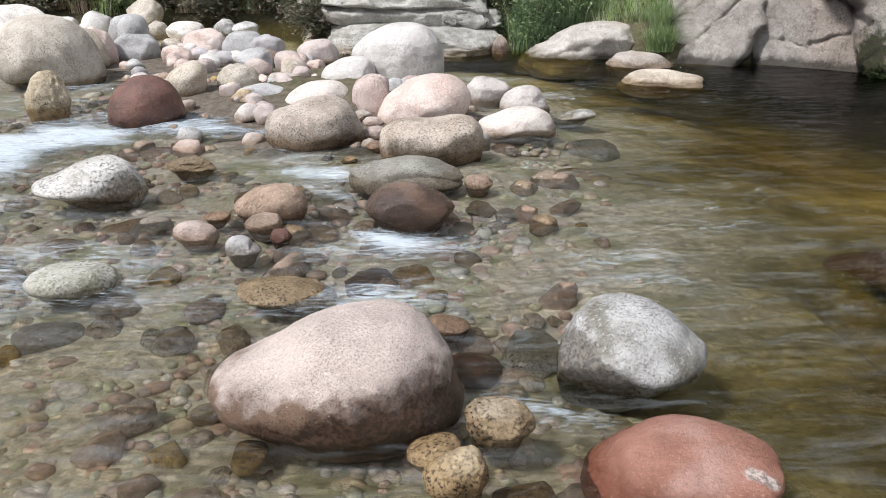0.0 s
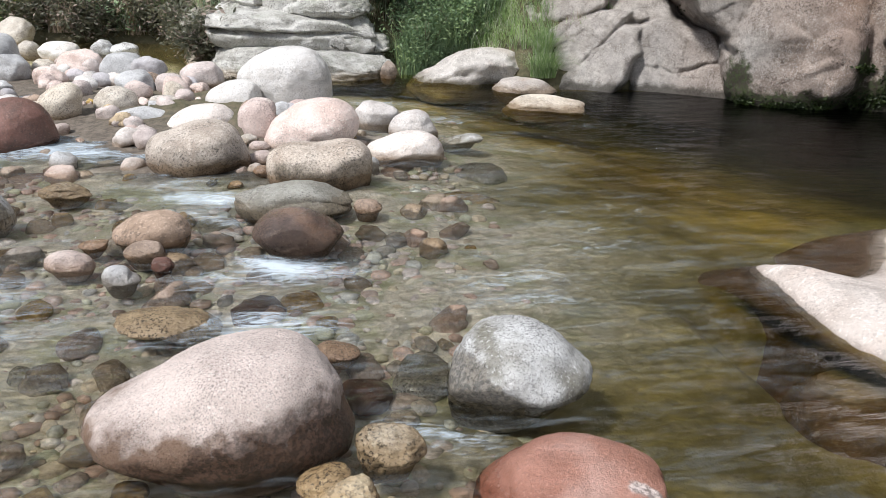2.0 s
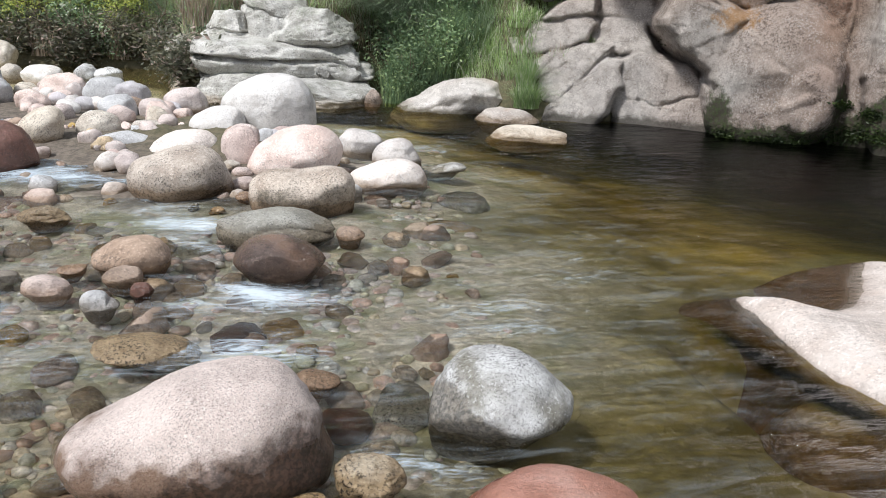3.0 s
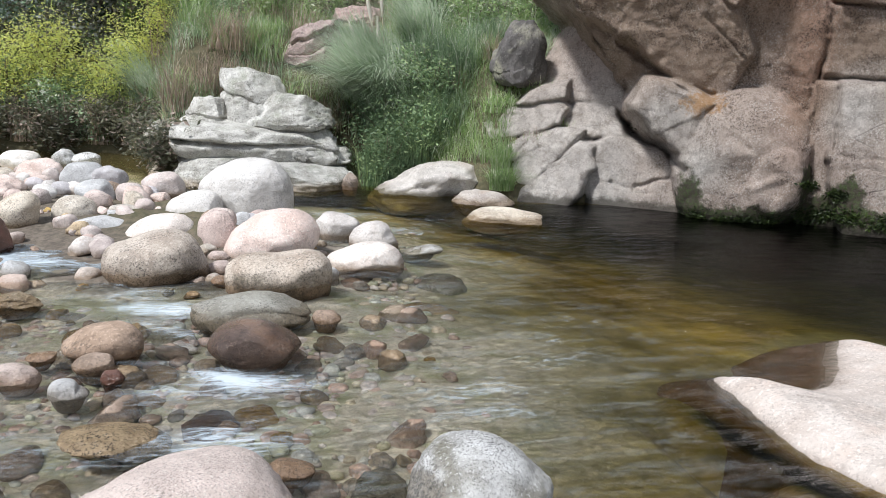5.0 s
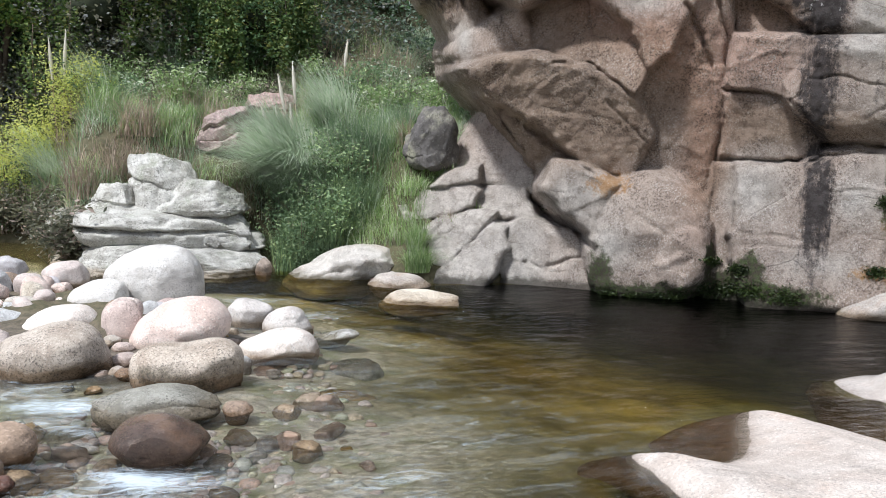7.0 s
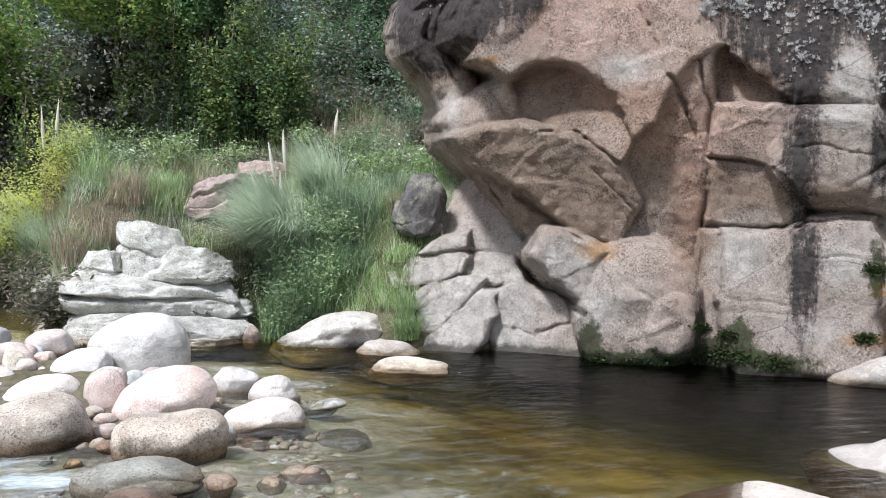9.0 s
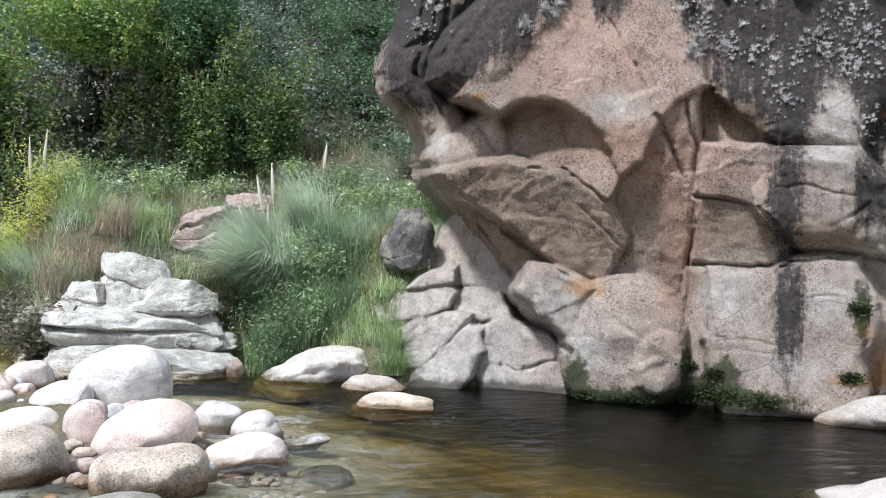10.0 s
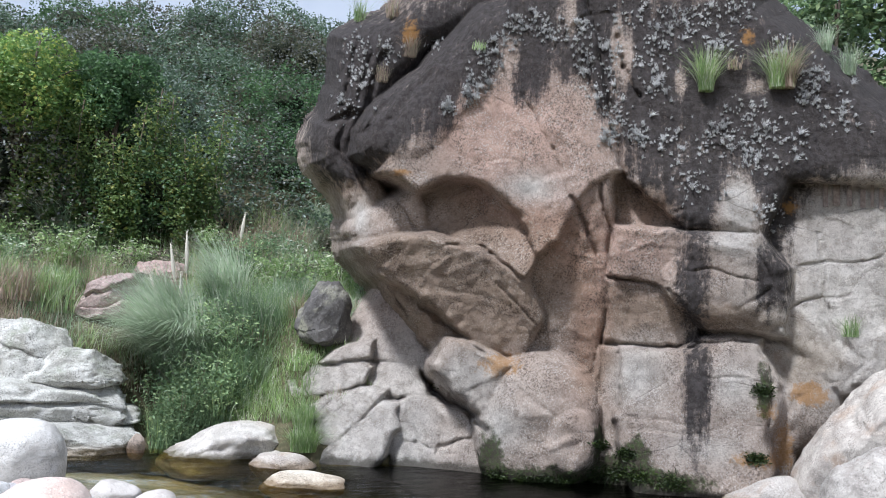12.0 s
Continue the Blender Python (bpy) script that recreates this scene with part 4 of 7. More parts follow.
worn(-1.07, 7.04, 0.11, 0.60, 0.48, 0.25, "cream", "cream rounded granite boulder of the gravel bar", 8, (0.96, 0.96, 1.04, 0.9, 0.77, 0.74, 0.8, 1.15, 0.94, 0.89, 1.13, 1.11), group="boulders of the gravel bar")
worn(-0.92, 5.76, 0.14, 0.69, 0.52, 0.38, "saddle", "large buff granite boulder with an ochre stained corner", 9, (0.93, 0.94, 1.05, 0.96, 0.78, 0.96, 1, 0.99, 1, 0.97, 1.14, 1.15), group="boulders of the gravel bar", stain=(((0.7, -0.7, -0.3), 0.7, 0.5),), cuts=2)
worn(-0.84, 7.76, 0.17, 0.52, 0.42, 0.34, "white", "white granite boulder banked against larger stones", 6, (0.96, 1.01, 1.05, 0.89, 0.81, 0.89, 0.96, 0.95, 0.93, 0.88, 0.74, 0.82), group="boulders of the gravel bar")
worn(-1.58, 7.33, 0.07, 0.46, 0.32, 0.20, "bluegrey", "flat pale blue-grey granite stone", 12, (0.9, 0.88, 0.77, 0.89, 1.14, 1.14, 0.83, 0.79, 0.81, 0.9, 0.74, 0.8), group="boulders of the gravel bar")
worn(-1.96, 7.94, 0.11, 0.40, 0.34, 0.27, "beige", "grey-beige rounded boulder with a dark foot", 13, (0.97, 0.91, 1, 0.98, 0.95, 0.92, 1, 1.1, 1.03, 0.96, 1.05, 1.06), group="boulders of the gravel bar")
worn(-1.96, 8.73, 0.15, 0.44, 0.37, 0.30, "bluegrey", "pale blue-white granite stone", 12, (0.89, 0.9, 1.04, 0.88, 0.86, 0.88, 0.79, 0.59, 0.57, 0.74, 1.02, 1.14), group="boulders of the gravel bar")
worn(-1.57, 8.72, 0.14, 0.33, 0.28, 0.25, "pink", "small pink granite stone of the gravel bar", 10, (0.94, 0.8, 0.9, 0.93, 1.04, 1.03, 0.93, 0.88, 0.92, 0.97, 1.05, 0.99), group="boulders of the gravel bar")
worn(-1.27, 8.47, 0.11, 0.25, 0.21, 0.20, "pinkgrey", "grey-pink granite stone of the gravel bar", 8, (0.93, 0.97, 1.04, 0.88, 0.88, 0.81, 0.99, 0.88, 1.03, 0.96, 1.06, 0.95), group="boulders of the gravel bar")
worn(-1.40, 9.67, 0.13, 0.48, 0.41, 0.26, "pink", "pale pink boulder behind the white one", 8, (1, 0.95, 1.07, 0.92, 0.91, 0.86, 0.95, 0.85, 0.94, 0.94, 1.01, 1.15), group="boulders of the gravel bar")
worn(-0.22, 4.67, 0.05, 0.75, 0.45, 0.22, "greywet", "long wet grey stone half under water", 2, (0.93, 0.87, 0.95, 0.99, 1.07, 1.05, 0.83, 0.46, 0.33, 0.39, 0.77, 1.11), group="boulders in the river")
worn(-0.16, 3.99, 0.09, 0.52, 0.39, 0.25, "darkwet", "dark wet stone with water sliding over it", 2, (0.9, 0.81, 0.85, 1, 1.03, 0.94, 0.97, 0.94, 0.97, 0.97, 1.01, 1.09), group="boulders in the river")
worn(-0.51, 6.21, 0.05, 0.17, 0.15, 0.08, "pinkred", "small rose stone wedged between boulders", 4, (0.95, 0.83, 0.96, 0.98, 1.07, 0.92, 0.97, 0.92, 1.11, 0.98, 0.98, 0.88), group="boulders of the gravel bar", name="stone", category="stone")
worn(-0.48, 5.87, 0.04, 0.19, 0.17, 0.10, "pinkred", "small red-brown stone wedged between boulders", 4, (0.96, 0.94, 1.11, 0.99, 0.93, 0.83, 0.98, 0.96, 1.11, 0.99, 0.92, 0.87), group="boulders of the gravel bar", name="stone", category="stone")
worn(-0.45, 5.53, 0.03, 0.14, 0.13, 0.08, "brown", "small brown stone at the foot of a boulder", 4, (0.87, 0.91, 0.79, 0.9, 0.85, 0.82, 0.94, 0.76, 0.82, 0.95, 0.95, 1.13), group="boulders of the gravel bar", name="stone", category="stone")
worn(0.25, 4.59, 0.03, 0.19, 0.18, 0.10, "brown", "small tan and brown stone in the stream", -3, (0.98, 0.86, 0.98, 0.98, 1.09, 0.99, 0.95, 0.93, 1.15, 1, 0.99, 0.85), group="boulders in the river", name="stone", category="stone")
worn(-0.67, 4.58, -0.09, 0.38, 0.30, 0.11, "moss", "grey-green stone just under the water", 8, (0.97, 0.87, 1.04, 0.98, 1.06, 0.87, 0.96, 0.96, 0.99, 0.93, 1.04, 0.9), group="boulders in the river")
worn(-1.79, 6.33, -0.09, 0.35, 0.31, 0.11, "beige", "beige stone just under the water", 15, (0.99, 0.83, 0.93, 1, 1.11, 0.91, 0.99, 0.93, 1.1, 0.98, 1.1, 0.91), group="boulders of the gravel bar")
rock(-0.20, 4.65, 0.00, 0.72, 0.40, 0.18, "greywet", "long wet grey stone half under water", 7, group="boulders in the river")
rock(-0.54, 6.59, 0.05, 0.31, 0.28, 0.32, "pinkred", "rose granite stone with pale bands", 2, group="boulders of the gravel bar", level=3)
rock(-6.09, 11.85, 0.15, 1.30, 1.04, 0.35, "white", "sun-bleached white rounded granite boulder", 11, group="boulders of the gravel bar")
rock(-1.49, 8.38, 0.05, 0.34, 0.29, 0.24, "pink", "smooth pale pink granite boulder", -18, group="boulders of the gravel bar", level=3)
rock(-2.38, 10.25, 0.05, 0.54, 0.46, 0.26, "bluegrey", "pale blue-grey smooth granite stone", 4, group="boulders of the gravel bar")
rock(-2.93, 10.47, 0.05, 0.56, 0.47, 0.27, "pink", "smooth pale pink granite boulder", -9, group="boulders of the gravel bar")
rock(-3.07, 9.62, 0.02, 0.41, 0.35, 0.20, "pink", "smooth pale pink granite boulder", -17, group="boulders of the gravel bar")
rock(-3.60, 11.96, 0.05, 0.54, 0.46, 0.20, "white", "sun-bleached white rounded granite boulder", 10, group="boulders of the gravel bar")
rock(-3.96, 9.31, 0.05, 0.43, 0.39, 0.41, "beige", "beige rounded granite boulder", -7, group="boulders of the gravel bar")
rock(-4.59, 11.36, 0.10, 0.54, 0.49, 0.36, "white", "sun-bleached white rounded granite boulder", 14, group="boulders of the gravel bar")
rock(-4.02, 10.86, 0.10, 0.51, 0.43, 0.38, "bluegrey", "pale blue-grey smooth granite stone", 17, group="boulders of the gravel bar")
rock(-3.62, 9.88, 0.03, 0.55, 0.46, 0.29, "bluegrey", "pale blue-grey smooth granite stone", 15, group="boulders of the gravel bar")
rock(-3.10, 12.30, 0.03, 0.39, 0.33, 0.21, "grey", "pale grey rounded granite boulder standing in flowing water", 17, group="boulders of the gravel bar")
rock(-2.80, 12.31, 0.03, 0.46, 0.39, 0.17, "grey", "pale grey rounded granite boulder standing in flowing water", -8, group="boulders of the gravel bar")
rock(-1.55, 11.27, 0.03, 0.49, 0.39, 0.19, "beige", "beige rounded granite boulder", -3, group="boulders of the gravel bar")
rock(-2.06, 10.02, 0.05, 0.45, 0.39, 0.23, "lavender", "lavender-grey smooth granite cobble on the gravel bar", -2, group="boulders of the gravel bar")
rock(-1.50, 7.94, 0.02, 0.42, 0.33, 0.15, "beige", "beige rounded granite boulder", -5, group="boulders of the gravel bar")
rock(-3.03, 9.47, 0.02, 0.23, 0.21, 0.14, "pinkred", "rose granite stone with pale bands", 4, name="stone", category="stone", group="boulders of the gravel bar", level=3)
rock(-2.85, 10.01, 0.02, 0.29, 0.26, 0.16, "pink", "smooth pale pink granite boulder", 9, name="stone", category="stone", group="boulders of the gravel bar", level=3)
rock(-2.76, 10.27, 0.06, 0.21, 0.19, 0.17, "pinkred", "rose granite stone with pale bands", 14, name="stone", category="stone", group="boulders of the gravel bar", level=3)
rock(-4.05, 12.15, 0.05, 0.31, 0.28, 0.18, "beige", "beige rounded granite boulder", -17, group="boulders of the gravel bar", level=3)
rock(-5.30, 11.84, 0.10, 0.42, 0.38, 0.25, "white", "sun-bleached white rounded granite boulder", -4, group="boulders of the gravel bar")
rock(-4.64, 13.45, 0.10, 0.57, 0.49, 0.35, "beige", "beige rounded granite boulder", -9, group="boulders of the gravel bar")
rock(-1.87, 6.45, -0.19, 0.50, 0.60, 0.16, "beige", "beige granite boulder under the water", -13, group="boulders of the gravel bar", lumps=0.14, root=0.03)
rock(-2.08, 5.66, -0.19, 0.58, 0.70, 0.16, "pinkred", "rose granite stone with pale bands under the water", 15, group="boulders of the gravel bar", lumps=0.14, root=0.03)
rock(-0.65, 3.97, -0.10, 0.21, 0.25, 0.07, "tan", "tan stone just under clear water", -14, name="stone", category="stone", group="boulders in the river", level=3, lumps=0.14, root=0.03)
rock(-0.34, 3.32, -0.13, 0.29, 0.35, 0.10, "redbrown", "dark red-brown worn boulder in the stream under the water", 0, name="stone", category="stone", group="boulders in the river", level=3, lumps=0.14, root=0.03)
rock(-0.14, 3.40, -0.10, 0.21, 0.26, 0.07, "ochre", "ochre stone under clear water", 3, name="stone", category="stone", group="boulders in the river", level=3, lumps=0.14, root=0.03)
rock(-1.78, 4.15, -0.17, 0.41, 0.38, 0.14, "tan", "tan stone just under clear water", -3, group="boulders in the river", lumps=0.14, root=0.03)
rock(-1.07, 3.04, -0.10, 0.19, 0.23, 0.07, "pinkred", "rose granite stone with pale bands under the water", 4, name="stone", category="stone", group="boulders in the river", level=3, lumps=0.14, root=0.03)
rock(-1.46, 3.05, -0.09, 0.18, 0.21, 0.06, "tan", "tan stone just under clear water", 16, name="stone", category="stone", group="boulders in the river", level=3, lumps=0.14, root=0.03)
rock(-0.65, 1.94, -0.08, 0.13, 0.15, 0.05, "ochre", "ochre stone under clear water", 11, name="stone", category="stone", group="boulders in the river", level=3, lumps=0.14, root=0.03)
rock(0.11, 2.50, -0.10, 0.21, 0.25, 0.07, "redbrown", "dark red-brown worn boulder in the stream under the water", 1, name="stone", category="stone", group="boulders in the river", level=3, lumps=0.14, root=0.03)
rock(0.22, 1.70, -0.10, 0.21, 0.21, 0.07, "tan", "tan stone just under clear water", 13, name="stone", category="stone", group="boulders in the river", level=3, lumps=0.14, root=0.03)
rock(0.35, 2.63, -0.12, 0.26, 0.32, 0.09, "grey", "pale grey rounded granite boulder standing in flowing water", 1, name="stone", category="stone", group="boulders in the river", level=3, lumps=0.14, root=0.03)
rock(-1.39, 5.51, -0.14, 0.32, 0.38, 0.11, "ochre", "ochre stone under clear water", 5, group="boulders of the gravel bar", level=3, lumps=0.14, root=0.03)
rock(-0.35, 4.77, -0.19, 0.59, 0.62, 0.16, "greywet", "long wet grey stone half under water", -5, group="boulders in the river", lumps=0.14, root=0.03)
rock(-1.29, 4.98, -0.13, 0.27, 0.33, 0.10, "grey", "pale grey rounded granite boulder standing in flowing water", -16, name="stone", category="stone", group="boulders in the river", level=3, lumps=0.14, root=0.03)
rock(0.97, 5.10, -0.19, 0.51, 0.26, 0.16, "ochre", "ochre stone under clear water", -11, group="boulders in the river", lumps=0.14, root=0.03)
rock(0.51, 5.75, -0.16, 0.37, 0.44, 0.13, "pink", "pale pink granite boulder under the water", 7, group="boulders of the gravel bar", lumps=0.14, root=0.03)
rock(1.22, 5.85, -0.17, 0.40, 0.48, 0.14, "moss", "pale stone with a green algae tinge under the water", 10, group="boulders of the gravel bar", lumps=0.14, root=0.03)
slab(0.16, 10.54, 0.00, 1.58, 1.26, 0.30, "ledge", "flat grey rock slab at the water's edge", name="rock_slab", group="layered rock ledge", layers=1, tilt=(-0.25, 0.1), box=4.0, turn=6, cuts=4)
slab(-0.80, 10.70, 0.00, 1.27, 1.02, 0.37, "ledge", "low grey rock slab at the water's edge", name="rock_slab", group="layered rock ledge", layers=1, tilt=(0.2, 0.1), box=3.4, turn=-10, cuts=6)
slab(-0.35, 11.33, 0.20, 2.31, 1.85, 0.62, "ledge", "broad layered grey-green rock slab", name="rock_slab", group="layered rock ledge", layers=3, tilt=(0.02, 0.12), box=4.5, turn=4, cuts=5)
slab(0.31, 11.03, 0.35, 1.07, 0.85, 0.49, "ledge", "layered grey rock slab with green lichen", name="rock_slab", group="layered rock ledge", layers=2, tilt=(-0.25, 0.15), box=4.0, turn=-10, cuts=6)
slab(-0.30, 11.34, 0.77, 0.97, 0.78, 0.69, "ledge", "blocky pale rock on top of the ledge", name="rock_block", group="layered rock ledge", layers=2, tilt=(-0.3, 0.1), box=3.6, turn=18)
slab(0.07, 11.18, 0.78, 1.19, 0.96, 0.40, "ledge", "blocky pale rock on top of the ledge", name="rock_block", group="layered rock ledge", layers=1, tilt=(-0.15, 0.1), box=4.0, turn=-12)
slab(-0.97, 11.20, 0.69, 0.61, 0.49, 0.40, "ledge", "small blocky rock beside the ledge", name="rock_block", group="layered rock ledge", layers=2, turn=20)
slab(-1.63, 11.89, 0.29, 0.71, 0.57, 0.43, "greywet", "mossy low rock at the foot of the bank", name="rock_block", group="layered rock ledge", layers=2)
rock(0.85, 10.29, 0.00, 0.22, 0.18, 0.23, "brown", "small brown rock at the water's edge", name="stone", category="stone", group="rocks on the far bank")
slab(3.12, 10.52, 1.58, 0.74, 0.6, 0.68, "dark", "dark lichened angular boulder on the grassy bank", name="boulder", group="rocks on the far bank", layers=1, tilt=(0.15, 0.0), box=4.0, turn=25, cuts=14)
slab(0.47, 12.99, 1.69, 0.97, 0.78, 0.57, "rosy", "rose-brown weathered rock among the grass", name="bank_rock", group="rocks on the far bank", layers=3, tilt=(0.35, 0.0))
slab(1.34, 13.78, 2.09, 0.96, 0.77, 0.46, "rosy", "rose-brown weathered rock among the grass", name="bank_rock", group="rocks on the far bank", layers=2, tilt=(-0.1, 0.0))
rock(2.0, 10.12, -0.04, 0.34, 0.27, 0.15, "greyshore", "small weathered stone at the water's edge", 0, name="stone", category="stone", group="stones along the far shore", facets=8, hard=0.1)
rock(2.22, 9.95, -0.04, 0.42, 0.34, 0.19, "rosy", "small weathered stone at the water's edge", 37, name="stone", category="stone", group="stones along the far shore", facets=8, hard=0.1)
rock(2.4, 9.8, -0.04, 0.3, 0.24, 0.14, "shore", "small weathered stone at the water's edge", 74, name="stone", category="stone", group="stones along the far shore", facets=8, hard=0.1)
rock(2.55, 9.66, -0.04, 0.36, 0.29, 0.16, "greyshore", "small weathered stone at the water's edge", 111, name="stone", category="stone", group="stones along the far shore", facets=8, hard=0.1)
rock(2.12, 10.3, -0.04, 0.26, 0.21, 0.12, "rosy", "small weathered stone at the water's edge", 148, name="stone", category="stone", group="stones along the far shore", facets=8, hard=0.1)
rock(2.62, 9.5, -0.04, 0.28, 0.22, 0.13, "shore", "small weathered stone at the water's edge", 185, name="stone", category="stone", group="stones along the far shore", facets=8, hard=0.1)
rock(1.75, 10.42, -0.04, 0.3, 0.24, 0.14, "greyshore", "small weathered stone at the water's edge", 222, name="stone", category="stone", group="stones along the far shore", facets=8, hard=0.1)
rock(2.35, 10.0, -0.04, 0.22, 0.18, 0.10, "shore", "small weathered stone at the water's edge", 259, name="stone", category="stone", group="stones along the far shore", facets=8, hard=0.1)
hollow_boulder()
build_water()
worn(8.13, 5.95, 0.76, 1.82, 1.45, 2.07, "paleshore", "large pale leaning boulder beside the pool", -53, (0.99, 1.06, 1.11, 0.77, 0.61, 0.61, 0.76, 1.13, 1.08, 0.99, 1.01, 1), group="rocks at the cliff foot", root=0.3, lumps=0.07, cuts=6, level=6)
worn(6.70, 4.87, 0.42, 1.10, 0.88, 1.01, "paleshore", "pale boulder at the pool margin", -53, (1, 1.1, 1.15, 0.89, 0.75, 0.78, 0.9, 1.02, 0.94, 1, 0.91, 1.1), group="rocks at the cliff foot", root=0.3, lumps=0.07, cuts=6, level=6)
worn(7.12, 6.66, 0.12, 0.95, 0.62, 0.44, "paleshore", "pale low rock at the foot of the cliff", -46, (1, 1.15, 1.15, 0.62, 0.47, 0.44, 0.54, 1.08, 1.14, 0.87, 0.9, 0.87), group="rocks at the cliff foot")
worn(4.82, 4.26, 0.00, 1.26, 0.88, 0.43, "smooth", "smooth pale boulder sloping beneath the pool", -47, (0.97, 1.07, 1.09, 0.62, 0.43, 0.39, 0.62, 1.09, 1.09, 1, 0.98, 1.07), group="boulders in the river", root=0.3)
worn(2.38, 8.18, 0.02, 0.98, 0.58, 0.27, "beige", "low beige rock standing in the calm pool", -16, (0.91, 0.87, 0.74, 0.86, 0.88, 0.83, 0.82, 1.1, 1.13, 0.89, 0.94, 1.06), group="boulders in the river")
worn(1.84, 10.29, 0.08, 1.78, 1.25, 0.72, "shore", "pale smooth rock at the pool's edge", -10, (0.95, 0.92, 1.03, 0.79, 0.55, 0.5, 0.61, 0.97, 1.05, 0.94, 1.15, 1.13), group="rocks on the far bank", cuts=6, lumps=0.1)
worn(2.42, 9.33, 0.0, 0.88, 0.55, 0.3, "paleshore", "low pale rock at the pool's edge", -14, (0.92, 0.8, 0.94, 0.99, 1.06, 0.85, 0.91, 0.93, 0.99, 0.95, 1, 0.91), group="rocks on the far bank")
rock(2.05, 2.3, -0.42, 0.75, 0.5, 0.418, "smooth", "brown submerged boulder with a dry white tip", 20, group="boulders in the river", level=5, lumps=0.06, facets=2)


def crowded(x, y, by, more=0.0):
    return any(math.hypot(x - fx, y - fy) < by * fr + more for fx, fy, fr in FOOTPRINTS)


def scatter_cobbles():
    """Loose cobbles on the river bed and between the boulders of the bar."""
    rng = random.Random(77)
    kinds = ("tan", "beige", "cream", "pinkred", "ochre", "beige", "bluegrey", "pink", "moss", "pink")
    shapes = [rock_mesh("cobble", 1.0, 0.8, 0.5, kinds[i % 10], 900 + i, level=3, root=0.1, lumps=0.16) for i in range(20)]
    mixed = []
    for i in range(12):
        me = rock_mesh("bed_stone", 1.0, 0.78, 0.42, "tan", 970 + i, level=2, root=0.1, lumps=0.18)
        mixed.append(([v.co.copy() for v in me.vertices], [tuple(p.vertices) for p in me.polygons]))
    bv, bf = [], []
    for _ in range(5200):
        x, y = rng.uniform(-4.2, 2.0), 1.2 + 7.4 * rng.random() ** 1.3
        if x > 0.45 + 0.1 * y + rng.uniform(-0.4, 0.3) or gz(x, y) > -0.05 or x < -0.45 * y - 1.4:
            continue
        size, a = rng.uniform(0.035, 0.13), rng.uniform(0, 6.28)
        ca, sa, z, k = math.cos(a) * size, math.sin(a) * size, gz(x, y) - 0.015, len(bv)
        vs, fs = mixed[rng.randrange(12)]
        flat = rng.uniform(0.5, 0.9) * size
        bv += [(x + v.x * ca - v.y * sa, y + v.x * sa + v.y * ca, z + v.z * flat) for v in vs]
        bf += [tuple(i + k for i in f) for f in fs]
    tagged(new("bed_stones", mesh_from("bed_stones", bv, bf, PEBBLE)), "mixed tan, olive and grey stones paving the stream bed", "stones", kind="stuff")
    made = 0
    while made < 230:
        x, y = rng.uniform(-3.6, 1.3), 1.5 + 6.8 * rng.random() ** 1.5
        if x > 0.5 + 0.1 * y or x < -0.42 * y - 1.2 or crowded(x, y, 0.9):
            continue
        made += 1
        size = rng.uniform(0.07, 0.17) if rng.random() < 0.8 else rng.uniform(0.16, 0.27)
        ob = new("cobble", shapes[rng.randrange(20)])
        ob.matrix_world = pose(x, y, gz(x, y) - 0.03 * size, rng.uniform(-15, 15), rng.uniform(-15, 15), rng.uniform(0, 360)) @ Matrix.Diagonal((size, size, size * rng.uniform(0.6, 1.0), 1))
        tagged(ob, "rounded river cobble on the stream bed", "cobble", "cobbles on the stream bed")
    bar = [rock_mesh("stone", 1.0, 0.8, 0.6, k, 940 + i, level=3, root=0.1) for i, k in enumerate(("pink", "white", "beige", "bluegrey", "pinkred", "brown", "cream", "lavender"))]
    made = 0
    while made < 110:
        x, y = rng.uniform(-5.0, 0.9), rng.uniform(5.6, 12.0)
        size = rng.uniform(0.1, 0.3)
        if gz(x, y) < -0.06 or y > shore(x) - 0.3 or crowded(x, y, 1.0, 0.4 * size):
            continue
        made += 1
        ob = new("stone", bar[rng.randrange(8)])
        ob.matrix_world = pose(x, y, gz(x, y) - 0.02, rng.uniform(-12, 12), rng.uniform(-12, 12), rng.uniform(0, 360)) @ Matrix.Diagonal((size, size, size, 1))
        tagged(ob, "bleached rounded stone of the gravel bar", "stone", "small stones of the gravel bar")
    verts, faces = [], []
    bm = bmesh.new()
    bmesh.ops.create_icosphere(bm, subdivisions=1, radius=1.0)
    bm.verts.index_update()
    ico, tri = [v.co.copy() for v in bm.verts], [tuple(v.index for v in f.verts) for f in bm.faces]
    bm.free()
    for _ in range(3600):
        x, y = rng.uniform(-3.8, 1.6), 1.3 + 6.6 * rng.random() ** 1.4
        if x > 0.35 + 0.1 * y or gz(x, y) > -0.05:
            continue
        r, k, a = rng.uniform(0.012, 0.045), len(verts), rng.uniform(0, 6.28)
        ca, sa, z = math.cos(a), math.sin(a), gz(x, y)
        for v in ico:
            px, py = v.x * r, v.y * r * 0.75
            verts.append((x + px * ca - py * sa, y + px * sa + py * ca, z + v.z * r * 0.55))
        faces += [tuple(i + k for i in f) for f in tri]
    tagged(new("pebbles", mesh_from("pebbles", verts, faces, PEBBLE)), "small mixed pebbles covering the stream bed", "pebbles", kind="stuff")


def gz(x, y):
    return float(ground_height(np.array(float(x)), np.array(float(y))))


PEBBLE = pebble_material()
scatter_cobbles()


# ---- cliff and slabs: faces of jointed blocks ----
HUB = Vector((0.0, -0.21, 1.56))
